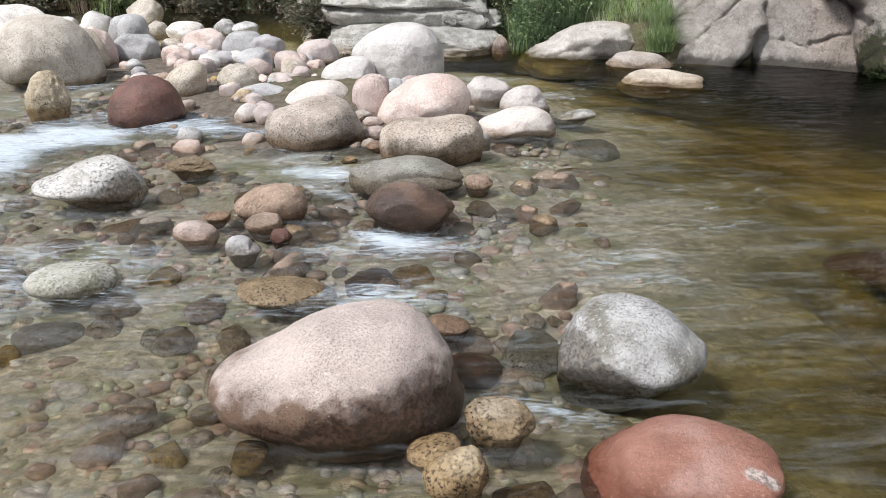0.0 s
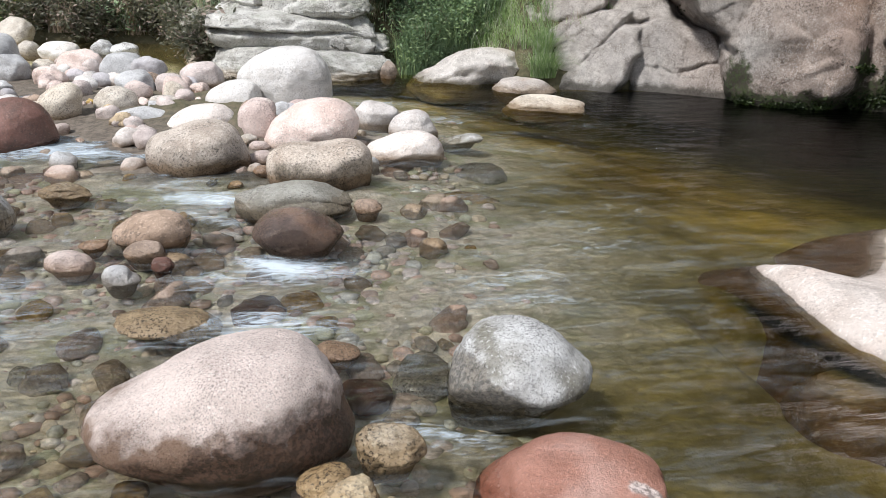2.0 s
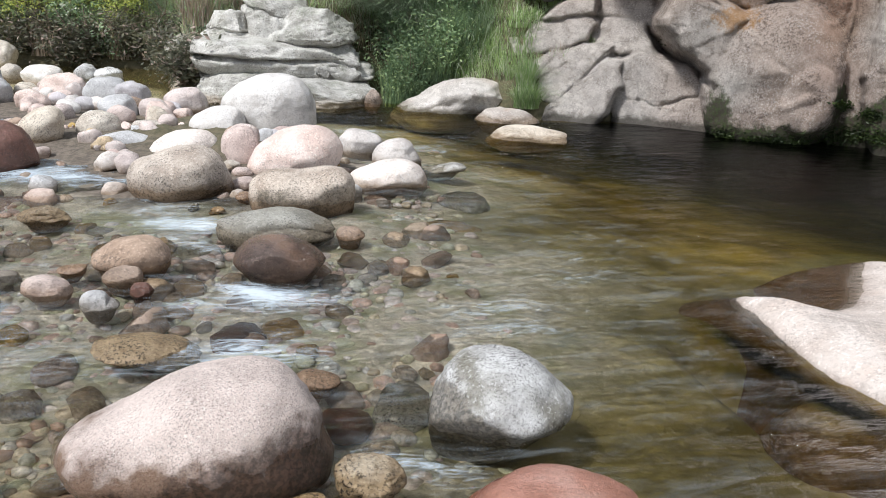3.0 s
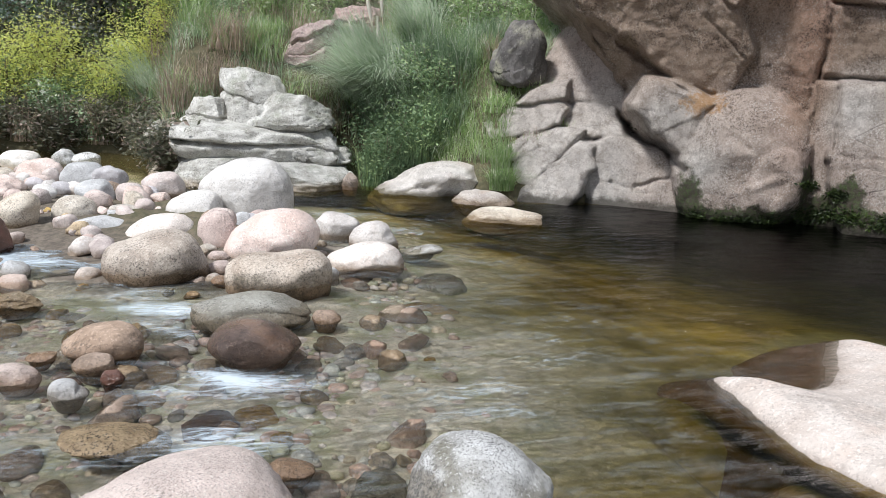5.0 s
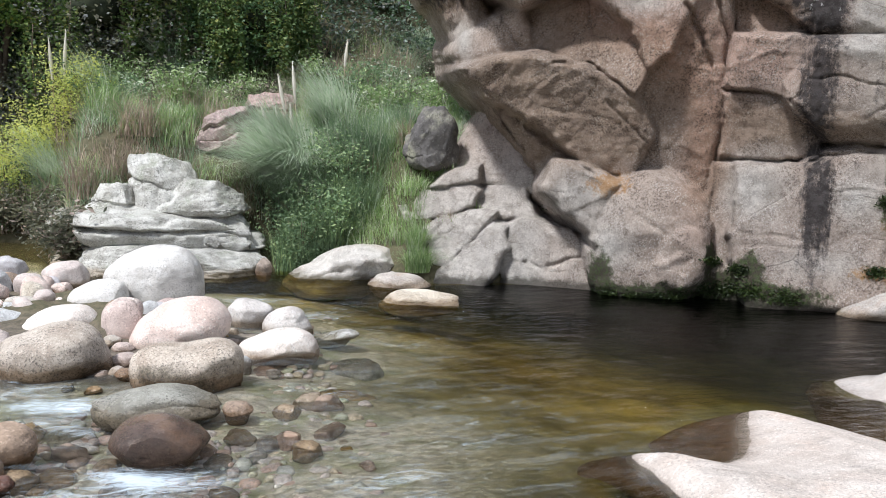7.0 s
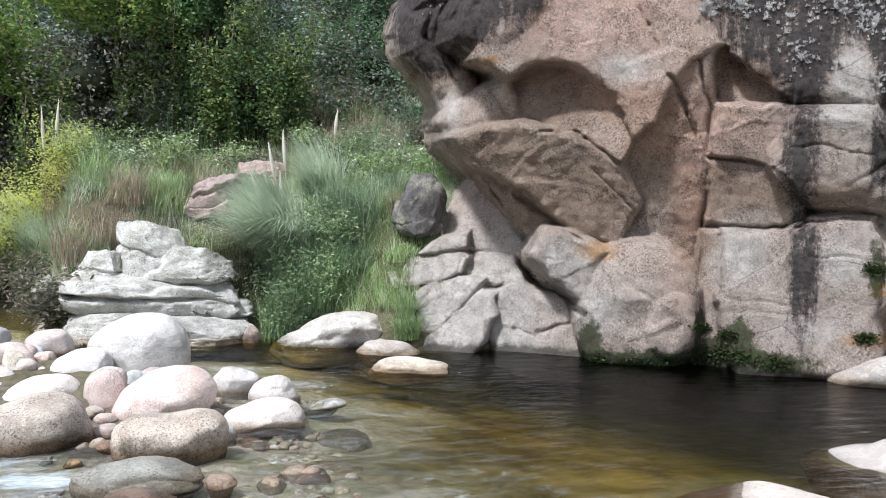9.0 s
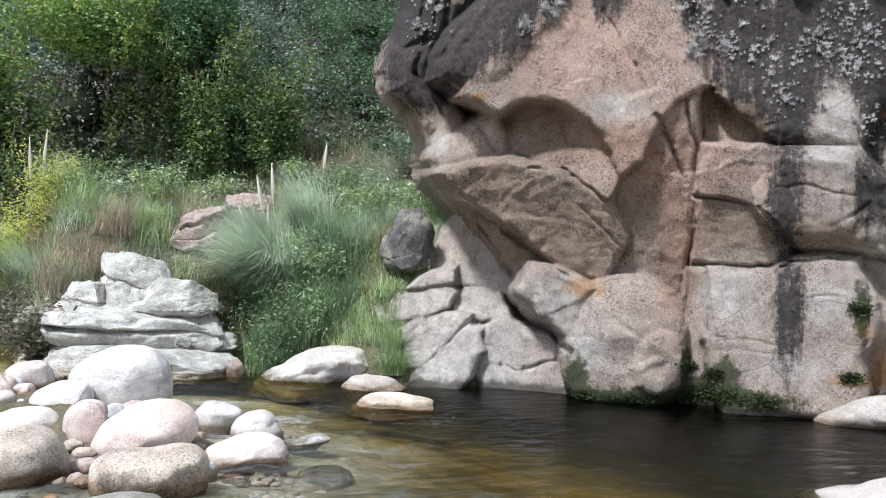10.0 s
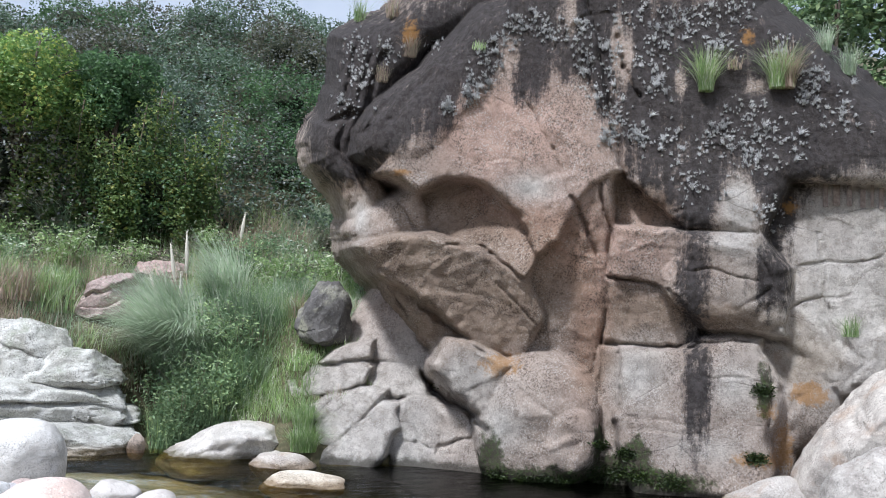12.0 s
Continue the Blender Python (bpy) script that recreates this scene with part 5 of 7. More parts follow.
FACE_N, FACE_U = Vector((math.sin(radians(32)), math.cos(radians(32)), 0)), Vector((math.cos(radians(32)), -math.sin(radians(32)), 0))
FACE_D = 10.0


class Block:
    """A joint-bounded piece of a rock face: its outline on the face (u, z), how far it stands proud, its slopes, and how round its edges are."""

    def __init__(self, proud, outline, tip=(0.0, 0.0), round_by=0.25, bulge=0.3):
        pts = np.array(outline, float).reshape(-1, 2)
        self.pts, self.proud, self.tip, self.round_by, self.bulge = pts, proud, tip, round_by, bulge
        self.mid = pts.mean(0)

    def inside(self, u, z):
        return edge_distance(self.pts, u, z)

    def surface(self, u, z):
        d = self.inside(u, z)
        k = np.clip(d / self.round_by, 0, 1)
        top = self.proud + self.tip[0] * (u - self.mid[0]) + self.tip[1] * (z - self.mid[1])
        return np.where(d >= 0, top - self.bulge * (1 - np.sqrt(1 - (1 - k) ** 2)), top - self.bulge + 8.0 * d)


class Dome:
    """A rounded swelling of a rock face, centre and radii on the face."""

    def __init__(self, proud, swell, u, z, ru, rz):
        self.proud, self.swell, self.at = proud, swell, (u, z, ru, rz)

    def surface(self, u, z):
        cu_, cz_, ru, rz = self.at
        r = np.hypot((u - cu_) / ru, (z - cz_) / rz)
        return np.where(r < 1, self.proud + self.swell * np.sqrt(np.clip(1 - r ** 3.2, 0, 1)), self.proud - 4.0 * (r - 1) * ru)


def rock_face(name, blocks, u0, u1, z0, z1, step, mat, rough=0.035, back=-2.2, grooves=(), facet=0.17, facet_seed=3):
    """A rock face out of blocks; it runs back into the hill round its rim."""
    us, zs = np.arange(u0, u1, step), np.arange(z0, z1, step)
    u, z = np.meshgrid(us, zs)
    wob = np.array([(fbm((a, b, 1.7), 0.9, 4), fbm((a, b, 9.1), 0.9, 4), fbm((a, b, 4.0), 1.4, 6), fbm((a * 0.5, b * 3.2, 7.0), 2.2, 5), fbm((a, b, 14.0), 7.0, 4))
                    for a, b in zip(u.ravel(), z.ravel())]).reshape(*u.shape, 5)
    uu, zz = u + 0.07 * wob[..., 0] + 0.02 * wob[..., 4], z + 0.07 * wob[..., 1] + 0.02 * wob[..., 4]
    n = np.full(u.shape, -9.0)
    for bl in blocks:
        m = bl.surface(uu, zz)
        k = np.clip(0.5 + 0.5 * (m - n) / 0.03, 0, 1)
        n = n * (1 - k) + m * k + 0.03 * k * (1 - k)
    keep = n > back
    n = n + rough * (wob[..., 2] * 0.7 + wob[..., 3] * 0.06 + wob[..., 4] * 0.22)
    for (au, az, bu, bz), width, deep in grooves:
        gu, gz_ = uu + 0.05 * wob[..., 2], zz + 0.05 * wob[..., 1]
        k = np.clip(((gu - au) * (bu - au) + (gz_ - az) * (bz - az)) / ((bu - au) ** 2 + (bz - az) ** 2), 0, 1)
        worn = np.clip(0.8 + 0.4 * wob[..., 3], 0.5, 1.1)
        n = n - deep * worn * np.exp(-(np.hypot(gu - au - k * (bu - au), gz_ - az - k * (bz - az)) / width) ** 2)
    rng = np.random.default_rng(facet_seed)
    for count, tilt, amount in ((int((u1 - u0) * (z1 - z0) * 2.2), 0.30, 0.05), (int((u1 - u0) * (z1 - z0) * 9), 0.22, 0.018)):
        seeds = np.stack([rng.uniform(u0, u1, count), rng.uniform(z0, z1, count)], -1)
        lean = rng.uniform(-tilt, tilt, (count, 2))
        lift = rng.uniform(-amount, amount, count)
        first, second, which = np.full(u.shape, 9.0), np.full(u.shape, 9.0), np.zeros(u.shape, int)
        fu, fz = u + 0.12 * wob[..., 0] + 0.03 * wob[..., 4], 1.25 * (z + 0.12 * wob[..., 1])
        for i, (a, b) in enumerate(seeds):
            d = np.hypot(fu - a, fz - 1.25 * b)
            closer = d < first
            second = np.where(closer, first, np.minimum(second, d))
            which, first = np.where(closer, i, which), np.where(closer, d, first)
        edge = smooth_step(0.0, 0.09, second - first)
        plane = lean[which, 0] * (fu - seeds[which, 0]) + lean[which, 1] * (z - seeds[which, 1]) + lift[which]
        n = n + facet * plane * edge
    hub, nn, uv = np.array(HUB), np.array(FACE_N), np.array(FACE_U)
    base = nn * FACE_D + u[..., None] * uv + np.array((0, 0, 1.0)) * (z[..., None] - hub[2])
    pts = hub + base * (1 - np.clip(n, -2.6, 9) / FACE_D)[..., None]
    idx = np.arange(u.size).reshape(u.shape)
    quad = np.stack([idx[:-1, :-1], idx[:-1, 1:], idx[1:, 1:], idx[1:, :-1]], -1).reshape(-1, 4)
    quad = quad[keep.ravel()[quad].any(1)]
    used, inv = np.unique(quad, return_inverse=True)
    me = mesh_from(name, pts.reshape(-1, 3)[used].tolist(), inv.reshape(-1, 4).tolist(), mat)
    return me, u.ravel()[used], z.ravel()[used], pts.reshape(-1, 3)[used]


def blob(u, z, cu, cz, ru, rz):
    return np.exp(-((u - cu) / ru) ** 2 - ((z - cz) / rz) ** 2)


CLIFF_BLOCKS, SLAB_BLOCKS, GROOVES, SLAB_GROOVES = [], [], [], []
# left brow
CLIFF_BLOCKS += [Block(-0.4, (-3.21, 4.02, -3.13, 4.29, -2.73, 4.45, -2.51, 4.49, -2.60, 3.95, -2.13, 3.35, -2.17, 2.95, -2.55, 2.89, -2.79, 3.36, -3.16, 3.72), (0.1, 0.05), 0.35, 0.50)]
# upper back
CLIFF_BLOCKS += [Block(-0.55, (-2.94, 5.40, -2.34, 5.73, -1.65, 6.42, -0.79, 6.57, -0.88, 5.65, -1.75, 5.34, -2.42, 4.31, -3.09, 4.23, -2.92, 4.79), (0, -0.1), 0.35, 0.50)]
# main face
CLIFF_BLOCKS += [Block(0.36, (-2.25, 3.78, -2.1, 4.2, -1.65, 4.7, -1.15, 5.35, -0.8, 5.8, -0.6, 6.65, 0.01, 6.65, 0.44, 5.08, 0.75, 3.78, 0.38, 3.5, 0.16, 3.2, 0.05, 2.85, -0.22, 2.66, -0.42, 3.06, -0.64, 3.33, -1.0, 3.58, -1.41, 3.63, -1.75, 3.49, -2.07, 3.65, -2.31, 3.68), (0.02, -0.02), 0.09, 0.10)]
# rounded lobe of the brow
CLIFF_BLOCKS += [Block(0.4, (-2.66, 3.84, -2.63, 4.2, -2.46, 4.5, -2.08, 4.84, -1.62, 5.34, -1.12, 5.84, -0.6, 5.95, -0.7, 4.6, -1.5, 3.75, -1.9, 3.55, -2.3, 3.68), (0.04, -0.04), 0.5, 0.6)]
# alcove
CLIFF_BLOCKS += [Block(-0.12, (-1.8, 3.5, -1.54, 3.64, -1.10, 3.66, -0.96, 3.58, -0.60, 3.34, -0.40, 3.06, -0.20, 2.70, -0.35, 2.42, -0.83, 2.58, -1.28, 2.72, -1.47, 2.9, -1.66, 2.97, -1.76, 3.2), (0.30, -0.5), 0.2, 0.08)]
# cheek
CLIFF_BLOCKS += [Block(-0.20, (-2.62, 2.89, -2.48, 3.14, -2.13, 3.35, -1.73, 3.51, -1.51, 2.87, -2.01, 2.77, -2.44, 2.66), (0.15, 0.1), 0.17, 0.17)]
# lower left band
CLIFF_BLOCKS += [Block(0.18, (-2.47, 2.70, -2.01, 2.82, -1.51, 2.89, -0.84, 2.64, -0.28, 2.41, -0.10, 1.92, -0.33, 1.41, -0.77, 1.52, -1.49, 2.04, -2.05, 2.29), (0.05, 0.42), 0.07, 0.09)]
# under band
CLIFF_BLOCKS += [Block(-0.35, (-2.05, 2.30, -1.49, 2.01, -0.75, 1.52, -0.99, 1.42, -1.49, 1.54, -1.92, 2.06), (0, 0.4), 0.14, 0.10)]
# centre band
CLIFF_BLOCKS += [Block(-0.06, (-0.38, 2.38, -0.16, 3.02, 0.16, 3.41, 0.68, 3.73, 0.71, 2.45, 0.62, 1.56, 0.56, 0.85, -0.05, 1.34, -0.40, 1.44, -0.10, 1.92), (-0.05, 0.3), 0.14, 0.12)]
# niche
CLIFF_BLOCKS += [Block(-0.30, (0.13, 3.33, 0.44, 3.28, 0.66, 3.71, 0.69, 2.52, 0.43, 2.58), (0, 0), 0.07, 0.05)]
# right niche
CLIFF_BLOCKS += [Block(-0.15, (0.69, 3.74, 1.38, 3.58, 1.56, 3.08, 0.75, 3.04), (0, -0.3), 0.08, 0.05)]
# right block
CLIFF_BLOCKS += [Block(0.20, (0.71, 3.06, 1.49, 3.07, 1.79, 1.93, 1.41, 2.39, 0.68, 2.46), (0, 0.25), 0.04, 0.06)]
# dark crown
CLIFF_BLOCKS += [Block(0.10, (-0.03, 6.65, 2.17, 6.64, 2.32, 5.87, 3.61, 4.75, 4.27, 4.32, 4.27, 3.71, 2.76, 3.70, 2.41, 3.03, 1.56, 3.09, 0.76, 3.77, 0.42, 5.08), (-0.05, -0.12), 0.24, 0.20)]
# shoulder block
CLIFF_BLOCKS += [Block(0.35, (1.51, 3.06, 2.40, 3.07, 2.74, 2.69, 2.77, 1.88, 1.74, 1.91, 1.46, 2.35), (0, 0.2), 0.22, 0.2)]
# lintel
CLIFF_BLOCKS += [Block(-0.02, (0.65, 2.41, 1.41, 2.39, 1.74, 1.97, 1.76, 1.74, 0.66, 1.65), (0, 0.3), 0.04, 0.06)]
# buttress
CLIFF_BLOCKS += [Block(0.25, (0.87, 1.64, 1.53, 1.67, 1.82, 1.82, 2.44, 1.82, 2.56, 1.22, 2.60, 0.00, 1.11, -0.13, 0.80, 0.75), (0, -0.12), 0.14, 0.12)]
# tooth
CLIFF_BLOCKS += [Block(0.26, (-1.40, 1.29, -1.23, 1.62, -0.86, 1.60, -0.42, 1.35, -0.56, 1.12, -0.72, 0.60, -1.17, 0.96, -1.38, 1.18), (0.0, 0.1), 0.15, 0.15)]
# column
CLIFF_BLOCKS += [Block(-0.08, (0.53, 0.84, 0.60, 1.61, 0.87, 1.63, 0.82, 0.75, 1.14, -0.12, 0.59, -0.17), (0, 0), 0.08, 0.06)]
# right wall
CLIFF_BLOCKS += [Block(-0.12, (2.35, 3.08, 2.69, 3.65, 4.27, 3.91, 4.27, 1.16, 3.36, 1.22, 2.72, 1.83), (0.05, -0.05), 0.21, 0.15)]
# wall rib
CLIFF_BLOCKS += [Block(0.05, (3.41, 1.94, 4.27, 2.18, 4.27, 1.16, 3.49, 1.36), (0, 0), 0.14, 0.15)]
# low right
CLIFF_BLOCKS += [Block(-0.2, (2.44, 1.84, 3.29, 1.86, 3.51, 1.32, 2.87, 0.54, 2.81, 0.02, 2.50, -0.00), (0, 0), 0.17, 0.15)]
# wet foot
CLIFF_BLOCKS += [Block(-0.32, (-0.75, 0.24, 1.15, 0.40, 2.81, 0.40, 2.82, -0.29, -0.73, -0.62), (0, 0), 0.07, 0.05)]
# swellings
CLIFF_BLOCKS += [
    Dome(0.02, 0.3, -0.12, 0.61, 0.75, 0.89),
    Dome(0.24, 0.16, 0.29, 0.45, 0.32, 0.39),
    Dome(0.2, 0.18, 2.02, 2.5, 0.7, 0.5),
    Dome(0.2, 0.12, 2.1, 1.13, 0.56, 0.66),
    Dome(-0.35, 0.35, 3.78, 1.63, 0.60, 0.49),
    Dome(-0.5, 0.4, 2.98, 1.25, 0.53, 0.63)]
# body
SLAB_BLOCKS += [Block(-1.25, (-3.23, 0.74, -2.64, 1.44, -2.05, 2.26, -1.47, 1.21, -0.80, 0.51, -0.74, -0.42, -3.12, -0.64, -3.12, 0.19), (0.0, -0.45), 0.15, 0.12)]
# leaning slab
SLAB_BLOCKS += [Block(-0.90, (-2.60, 1.40, -2.39, 1.93, -2.05, 2.28, -1.69, 1.83, -1.43, 1.48, -1.43, 1.18, -1.90, 1.24, -2.33, 1.21), (0.1, -0.5), 0.12, 0.12)]
# upper shelf
SLAB_BLOCKS += [Block(-0.35, (-3.30, 0.96, -2.91, 1.15, -2.33, 1.27, -2.12, 1.17, -2.20, 0.98, -2.88, 0.76, -3.08, 0.60, -3.23, 0.77), (0.05, -0.55), 0.10, 0.10)]
# bench
SLAB_BLOCKS += [Block(-0.45, (-2.84, 1.19, -2.64, 1.40, -2.17, 1.51, -2.19, 1.26, -2.62, 1.20), (0, -0.4), 0.06, 0.08)]
# shelf
SLAB_BLOCKS += [Block(-0.10, (-3.15, 0.53, -2.66, 0.84, -2.27, 0.93, -1.91, 0.90, -1.94, 0.80, -2.47, 0.24, -2.82, 0.14, -3.06, 0.33), (0.05, -0.55), 0.10, 0.10)]
# toe
SLAB_BLOCKS += [Block(0.10, (-2.88, 0.07, -2.55, 0.30, -1.94, 0.78, -1.78, 0.74, -1.76, 0.43, -1.96, 0.06, -2.22, -0.22, -2.86, -0.27), (0, -0.5), 0.12, 0.12)]
# grey panel
SLAB_BLOCKS += [Block(-0.15, (-1.83, 0.74, -1.62, 0.86, -0.81, 0.68, -0.65, -0.28, -1.54, -0.36, -1.87, -0.19, -1.90, 0.22), (0.05, -0.2), 0.10, 0.10)]
# mid block
SLAB_BLOCKS += [Block(-0.60, (-2.22, 1.17, -1.90, 1.25, -1.58, 1.27, -1.45, 0.87, -1.83, 0.81, -2.12, 0.89), (0, -0.5), 0.07, 0.08)]
# gap stone
SLAB_BLOCKS += [Block(-1.10, (-1.65, 1.27, -1.19, 1.23, -0.69, 0.52, -0.78, 0.24, -1.58, 0.72), (0, 0), 0.10, 0.08)]
# joints
GROOVES += [((0.51, 3.56, 0.71, 2.45), 0.02, 0.09), ((0.70, 1.66, 1.73, 1.72), 0.02, 0.1), ((1.76, 1.75, 2.44, 1.81), 0.022, 0.1), ((0.72, 3.05, 1.49, 3.06), 0.02, 0.07), ((-2.44, 2.64, -1.98, 2.31), 0.02, 0.07), ((1.51, 2.60, 2.39, 2.51), 0.014, 0.035), ((0.94, 0.74, 1.72, 0.78), 0.016, 0.03), ((1.84, 1.37, 2.51, 1.36), 0.016, 0.03), ((-2.06, 3.46, -1.73, 2.97), 0.02, 0.05)]
GROOVES += [((-0.69, 2.31, -0.19, 1.92), 0.016, 0.04), ((2.84, 2.70, 3.78, 2.85), 0.016, 0.04), ((2.78, 2.23, 3.41, 2.40), 0.016, 0.04), ((-2.66, 5.48, -2.80, 4.56), 0.045, 0.12), ((-2.30, 5.26, -2.49, 4.42), 0.045, 0.12), ((-2.14, 4.73, -2.52, 4.15), 0.04, 0.12), ((-2.70, 4.49, -2.83, 3.94), 0.04, 0.12), ((-1.69, 5.08, -2.20, 4.39), 0.04, 0.08), ((-2.47, 5.18, -2.59, 4.64), 0.03, 0.08)]
GROOVES += [((-2.84, 3.92, -2.50, 3.45), 0.03, 0.1), ((-1.41, 1.18, -1.17, 0.93), 0.035, 0.3), ((-1.17, 0.93, -0.72, 0.53), 0.035, 0.3), ((-0.67, 5.13, -0.44, 4.73), 0.02, 0.04), ((-0.44, 4.73, -0.23, 4.37), 0.02, 0.045), ((-0.23, 4.37, -0.05, 4.03), 0.02, 0.045), ((-0.05, 4.03, 0.10, 3.44), 0.02, 0.04), ((0.21, 5.22, 0.38, 4.71), 0.02, 0.06), ((0.63, 5.45, 0.79, 5.12), 0.03, 0.08)]
GROOVES += [((0.79, 5.12, 0.96, 4.72), 0.03, 0.08), ((1.56, 3.05, 1.48, 2.42), 0.02, 0.05), ((0.68, 2.45, 0.64, 1.69), 0.02, 0.1), ((0.64, 1.69, 0.58, 0.88), 0.02, 0.1), ((0.85, 1.57, 0.86, 0.77), 0.018, 0.1), ((2.50, 1.68, 2.56, 0.51), 0.03, 0.1), ((-1.29, 2.77, -0.78, 2.62), 0.02, 0.1), ((-0.78, 2.62, -0.28, 2.40), 0.02, 0.1), ((-2.56, 4.23, -2.63, 3.95), 0.025, 0.1)]
GROOVES += [((0.12, 3.37, 0.38, 2.92), 0.025, 0.1), ((0.38, 2.92, 0.55, 2.58), 0.025, 0.1), ((2.78, 2.09, 2.15, 1.72), 0.016, 0.04), ((3.02, 3.05, 3.29, 1.86), 0.02, 0.05), ((-0.97, 3.51, -0.79, 2.72), 0.014, 0.04), ((-2.05, 2.27, -1.42, 1.56), 0.02, 0.08), ((-1.52, 2.01, -0.79, 1.52), 0.02, 0.1), ((1.41, 2.39, 1.76, 1.93), 0.02, 0.08)]
SLAB_GROOVES += [((-1.41, 1.18, -1.17, 0.93), 0.04, 0.35), ((-1.17, 0.93, -0.72, 0.53), 0.04, 0.35), ((-2.59, 0.85, -2.31, 0.92), 0.014, 0.035), ((-2.85, 0.45, -2.44, 0.71), 0.014, 0.035), ((-1.95, 0.90, -1.63, 0.92), 0.014, 0.035), ((-2.33, 1.22, -1.96, 1.14), 0.014, 0.035), ((-1.34, 0.26, -0.80, 0.51), 0.02, 0.08), ((-2.26, 1.23, -2.30, 0.88), 0.014, 0.035), ((-2.30, 0.88, -2.16, 0.82), 0.014, 0.035)]
SLAB_GROOVES += [((-1.90, 1.25, -1.73, 0.85), 0.014, 0.035), ((-1.73, 0.85, -1.59, 0.38), 0.014, 0.035), ((-1.59, 0.38, -1.53, 0.04), 0.014, 0.035), ((-1.99, 1.53, -2.19, 1.23), 0.014, 0.035), ((-2.59, 0.79, -2.85, 0.49), 0.014, 0.035), ((-1.90, 0.22, -1.12, 0.21), 0.014, 0.035), ((-1.29, 0.61, -1.33, 0.19), 0.014, 0.035), ((-1.80, 1.93, -1.99, 1.53), 0.014, 0.035), ((-2.41, 0.38, -2.67, 0.09), 0.014, 0.035)]
SLAB_GROOVES += [((-1.94, 0.83, -2.40, 0.31), 0.014, 0.035)]


def spots(u, z, where):
    return np.clip(sum(blob(u, z, *w) for w in where), 0, 1)


def stain_cliff(me, u, z):
    varnish = spots(u, z, ((-2.92, 4.94, 0.68, 0.84), (-2.16, 4.88, 0.83, 0.70), (-2.41, 4.19, 0.38, 0.42), (-1.69, 4.51, 0.45, 0.42), (-1.11, 5.73, 1.28, 0.52), (-1.22, 5.12, 0.53, 0.35), (-0.50, 4.62, 0.12, 0.35), (-0.33, 4.84, 0.11, 0.42), (0.34, 5.52, 0.68, 0.77), (0.37, 4.86, 0.23, 0.42), (1.39, 5.17, 1.35, 1.05), (1.23, 3.94, 0.60, 0.42), (1.68, 3.61, 0.38, 0.63), (2.61, 4.69, 1.05, 0.98), (2.60, 3.51, 0.23, 0.70)))
    varnish = np.clip(varnish + spots(u, z, ((3.39, 4.92, 1.13, 0.77), (3.58, 4.37, 0.90, 0.35), (2.99, 5.84, 0.90, 0.70), (1.76, 4.31, 0.90, 0.49), (1.66, 2.43, 0.20, 0.56), (1.75, 1.17, 0.20, 0.77), (2.58, 2.48, 0.23, 0.35), (-2.85, 4.10, 0.38, 0.28), (-2.75, 3.73, 0.38, 0.28))), 0, 1)
    bare = spots(u, z, ((-0.29, 4.04, 0.90, 0.49), (0.05, 4.26, 0.45, 0.42), (-0.71, 5.24, 0.11, 0.28), (0.76, 5.19, 0.10, 0.38), (0.66, 5.45, 0.08, 0.28), (0.19, 4.56, 0.17, 0.35), (2.16, 3.49, 0.20, 0.42), (2.36, 4.90, 0.12, 0.11), (1.44, 4.91, 0.08, 0.21), (0.05, 5.81, 0.09, 0.28), (0.56, 3.71, 0.23, 0.28)))
    pale = spots(u, z, ((-0.55, 0.55, 0.3, 0.3), (1.05, 1.32, 0.38, 0.42), (2.10, 1.26, 0.30, 0.28), (3.09, 2.65, 0.75, 1.1), (3.72, 2.75, 0.9, 1.4), (3.28, 2.12, 0.68, 0.84), (3.66, 1.76, 0.60, 0.56), (-2.45, 3.05, 0.12, 0.3), (-0.97, 1.14, 0.45, 0.35), (2.14, 3.42, 0.26, 0.42), (-0.34, 3.53, 0.38, 0.21), (2.12, 2.94, 0.45, 0.13), (1.80, 0.51, 0.45, 0.21)))
    moss = spots(u, z, ((-0.02, 0.0, 0.90, 0.17), (0.87, 0.14, 0.30, 0.26), (0.64, 0.52, 0.06, 0.21), (2.51, 1.22, 0.09, 0.35), (1.49, 0.10, 0.53, 0.13), (-0.64, 0.25, 0.15, 0.28), (1.09, 0.39, 0.15, 0.21)))
    orange = spots(u, z, ((-0.57, 1.33, 0.30, 0.18), (-1.98, 5.49, 0.14, 0.24), (2.76, 3.41, 0.11, 0.11), (2.74, 0.62, 0.13, 0.3), (2.40, 0.42, 0.3, 0.1), (3.05, 1.2, 0.2, 0.14), (2.98, 1.25, 0.17, 0.11), (2.53, 1.01, 0.12, 0.13), (2.23, 5.51, 0.09, 0.13), (-1.99, 3.66, 0.20, 0.06)))
    brown = spots(u, z, ((-1.25, 2.13, 0.98, 0.49), (-0.67, 1.82, 0.53, 0.35), (0.12, 2.70, 0.53, 0.56), (1.09, 2.10, 0.60, 0.28), (-0.95, 3.04, 0.75, 0.35), (-2.00, 2.67, 0.45, 0.21), (-1.74, 1.97, 0.45, 0.42), (1.11, 3.37, 0.45, 0.28), (2.14, 2.06, 0.60, 0.17), (0.52, 1.41, 0.30, 0.56), (-2.67, 3.66, 0.53, 0.42), (-2.54, 3.96, 0.30, 0.42), (2.92, 1.58, 0.45, 0.42)))
    rose = spots(u, z, ((-0.37, 4.18, 1.05, 0.84), (1.00, 2.81, 0.53, 0.35), (0.49, 1.96, 0.26, 1.05), (0.11, 2.98, 0.53, 0.49), (-0.95, 4.24, 0.53, 0.42), (-0.61, 3.38, 0.45, 0.28)))
    varnish = np.clip(varnish - bare, 0, 1)
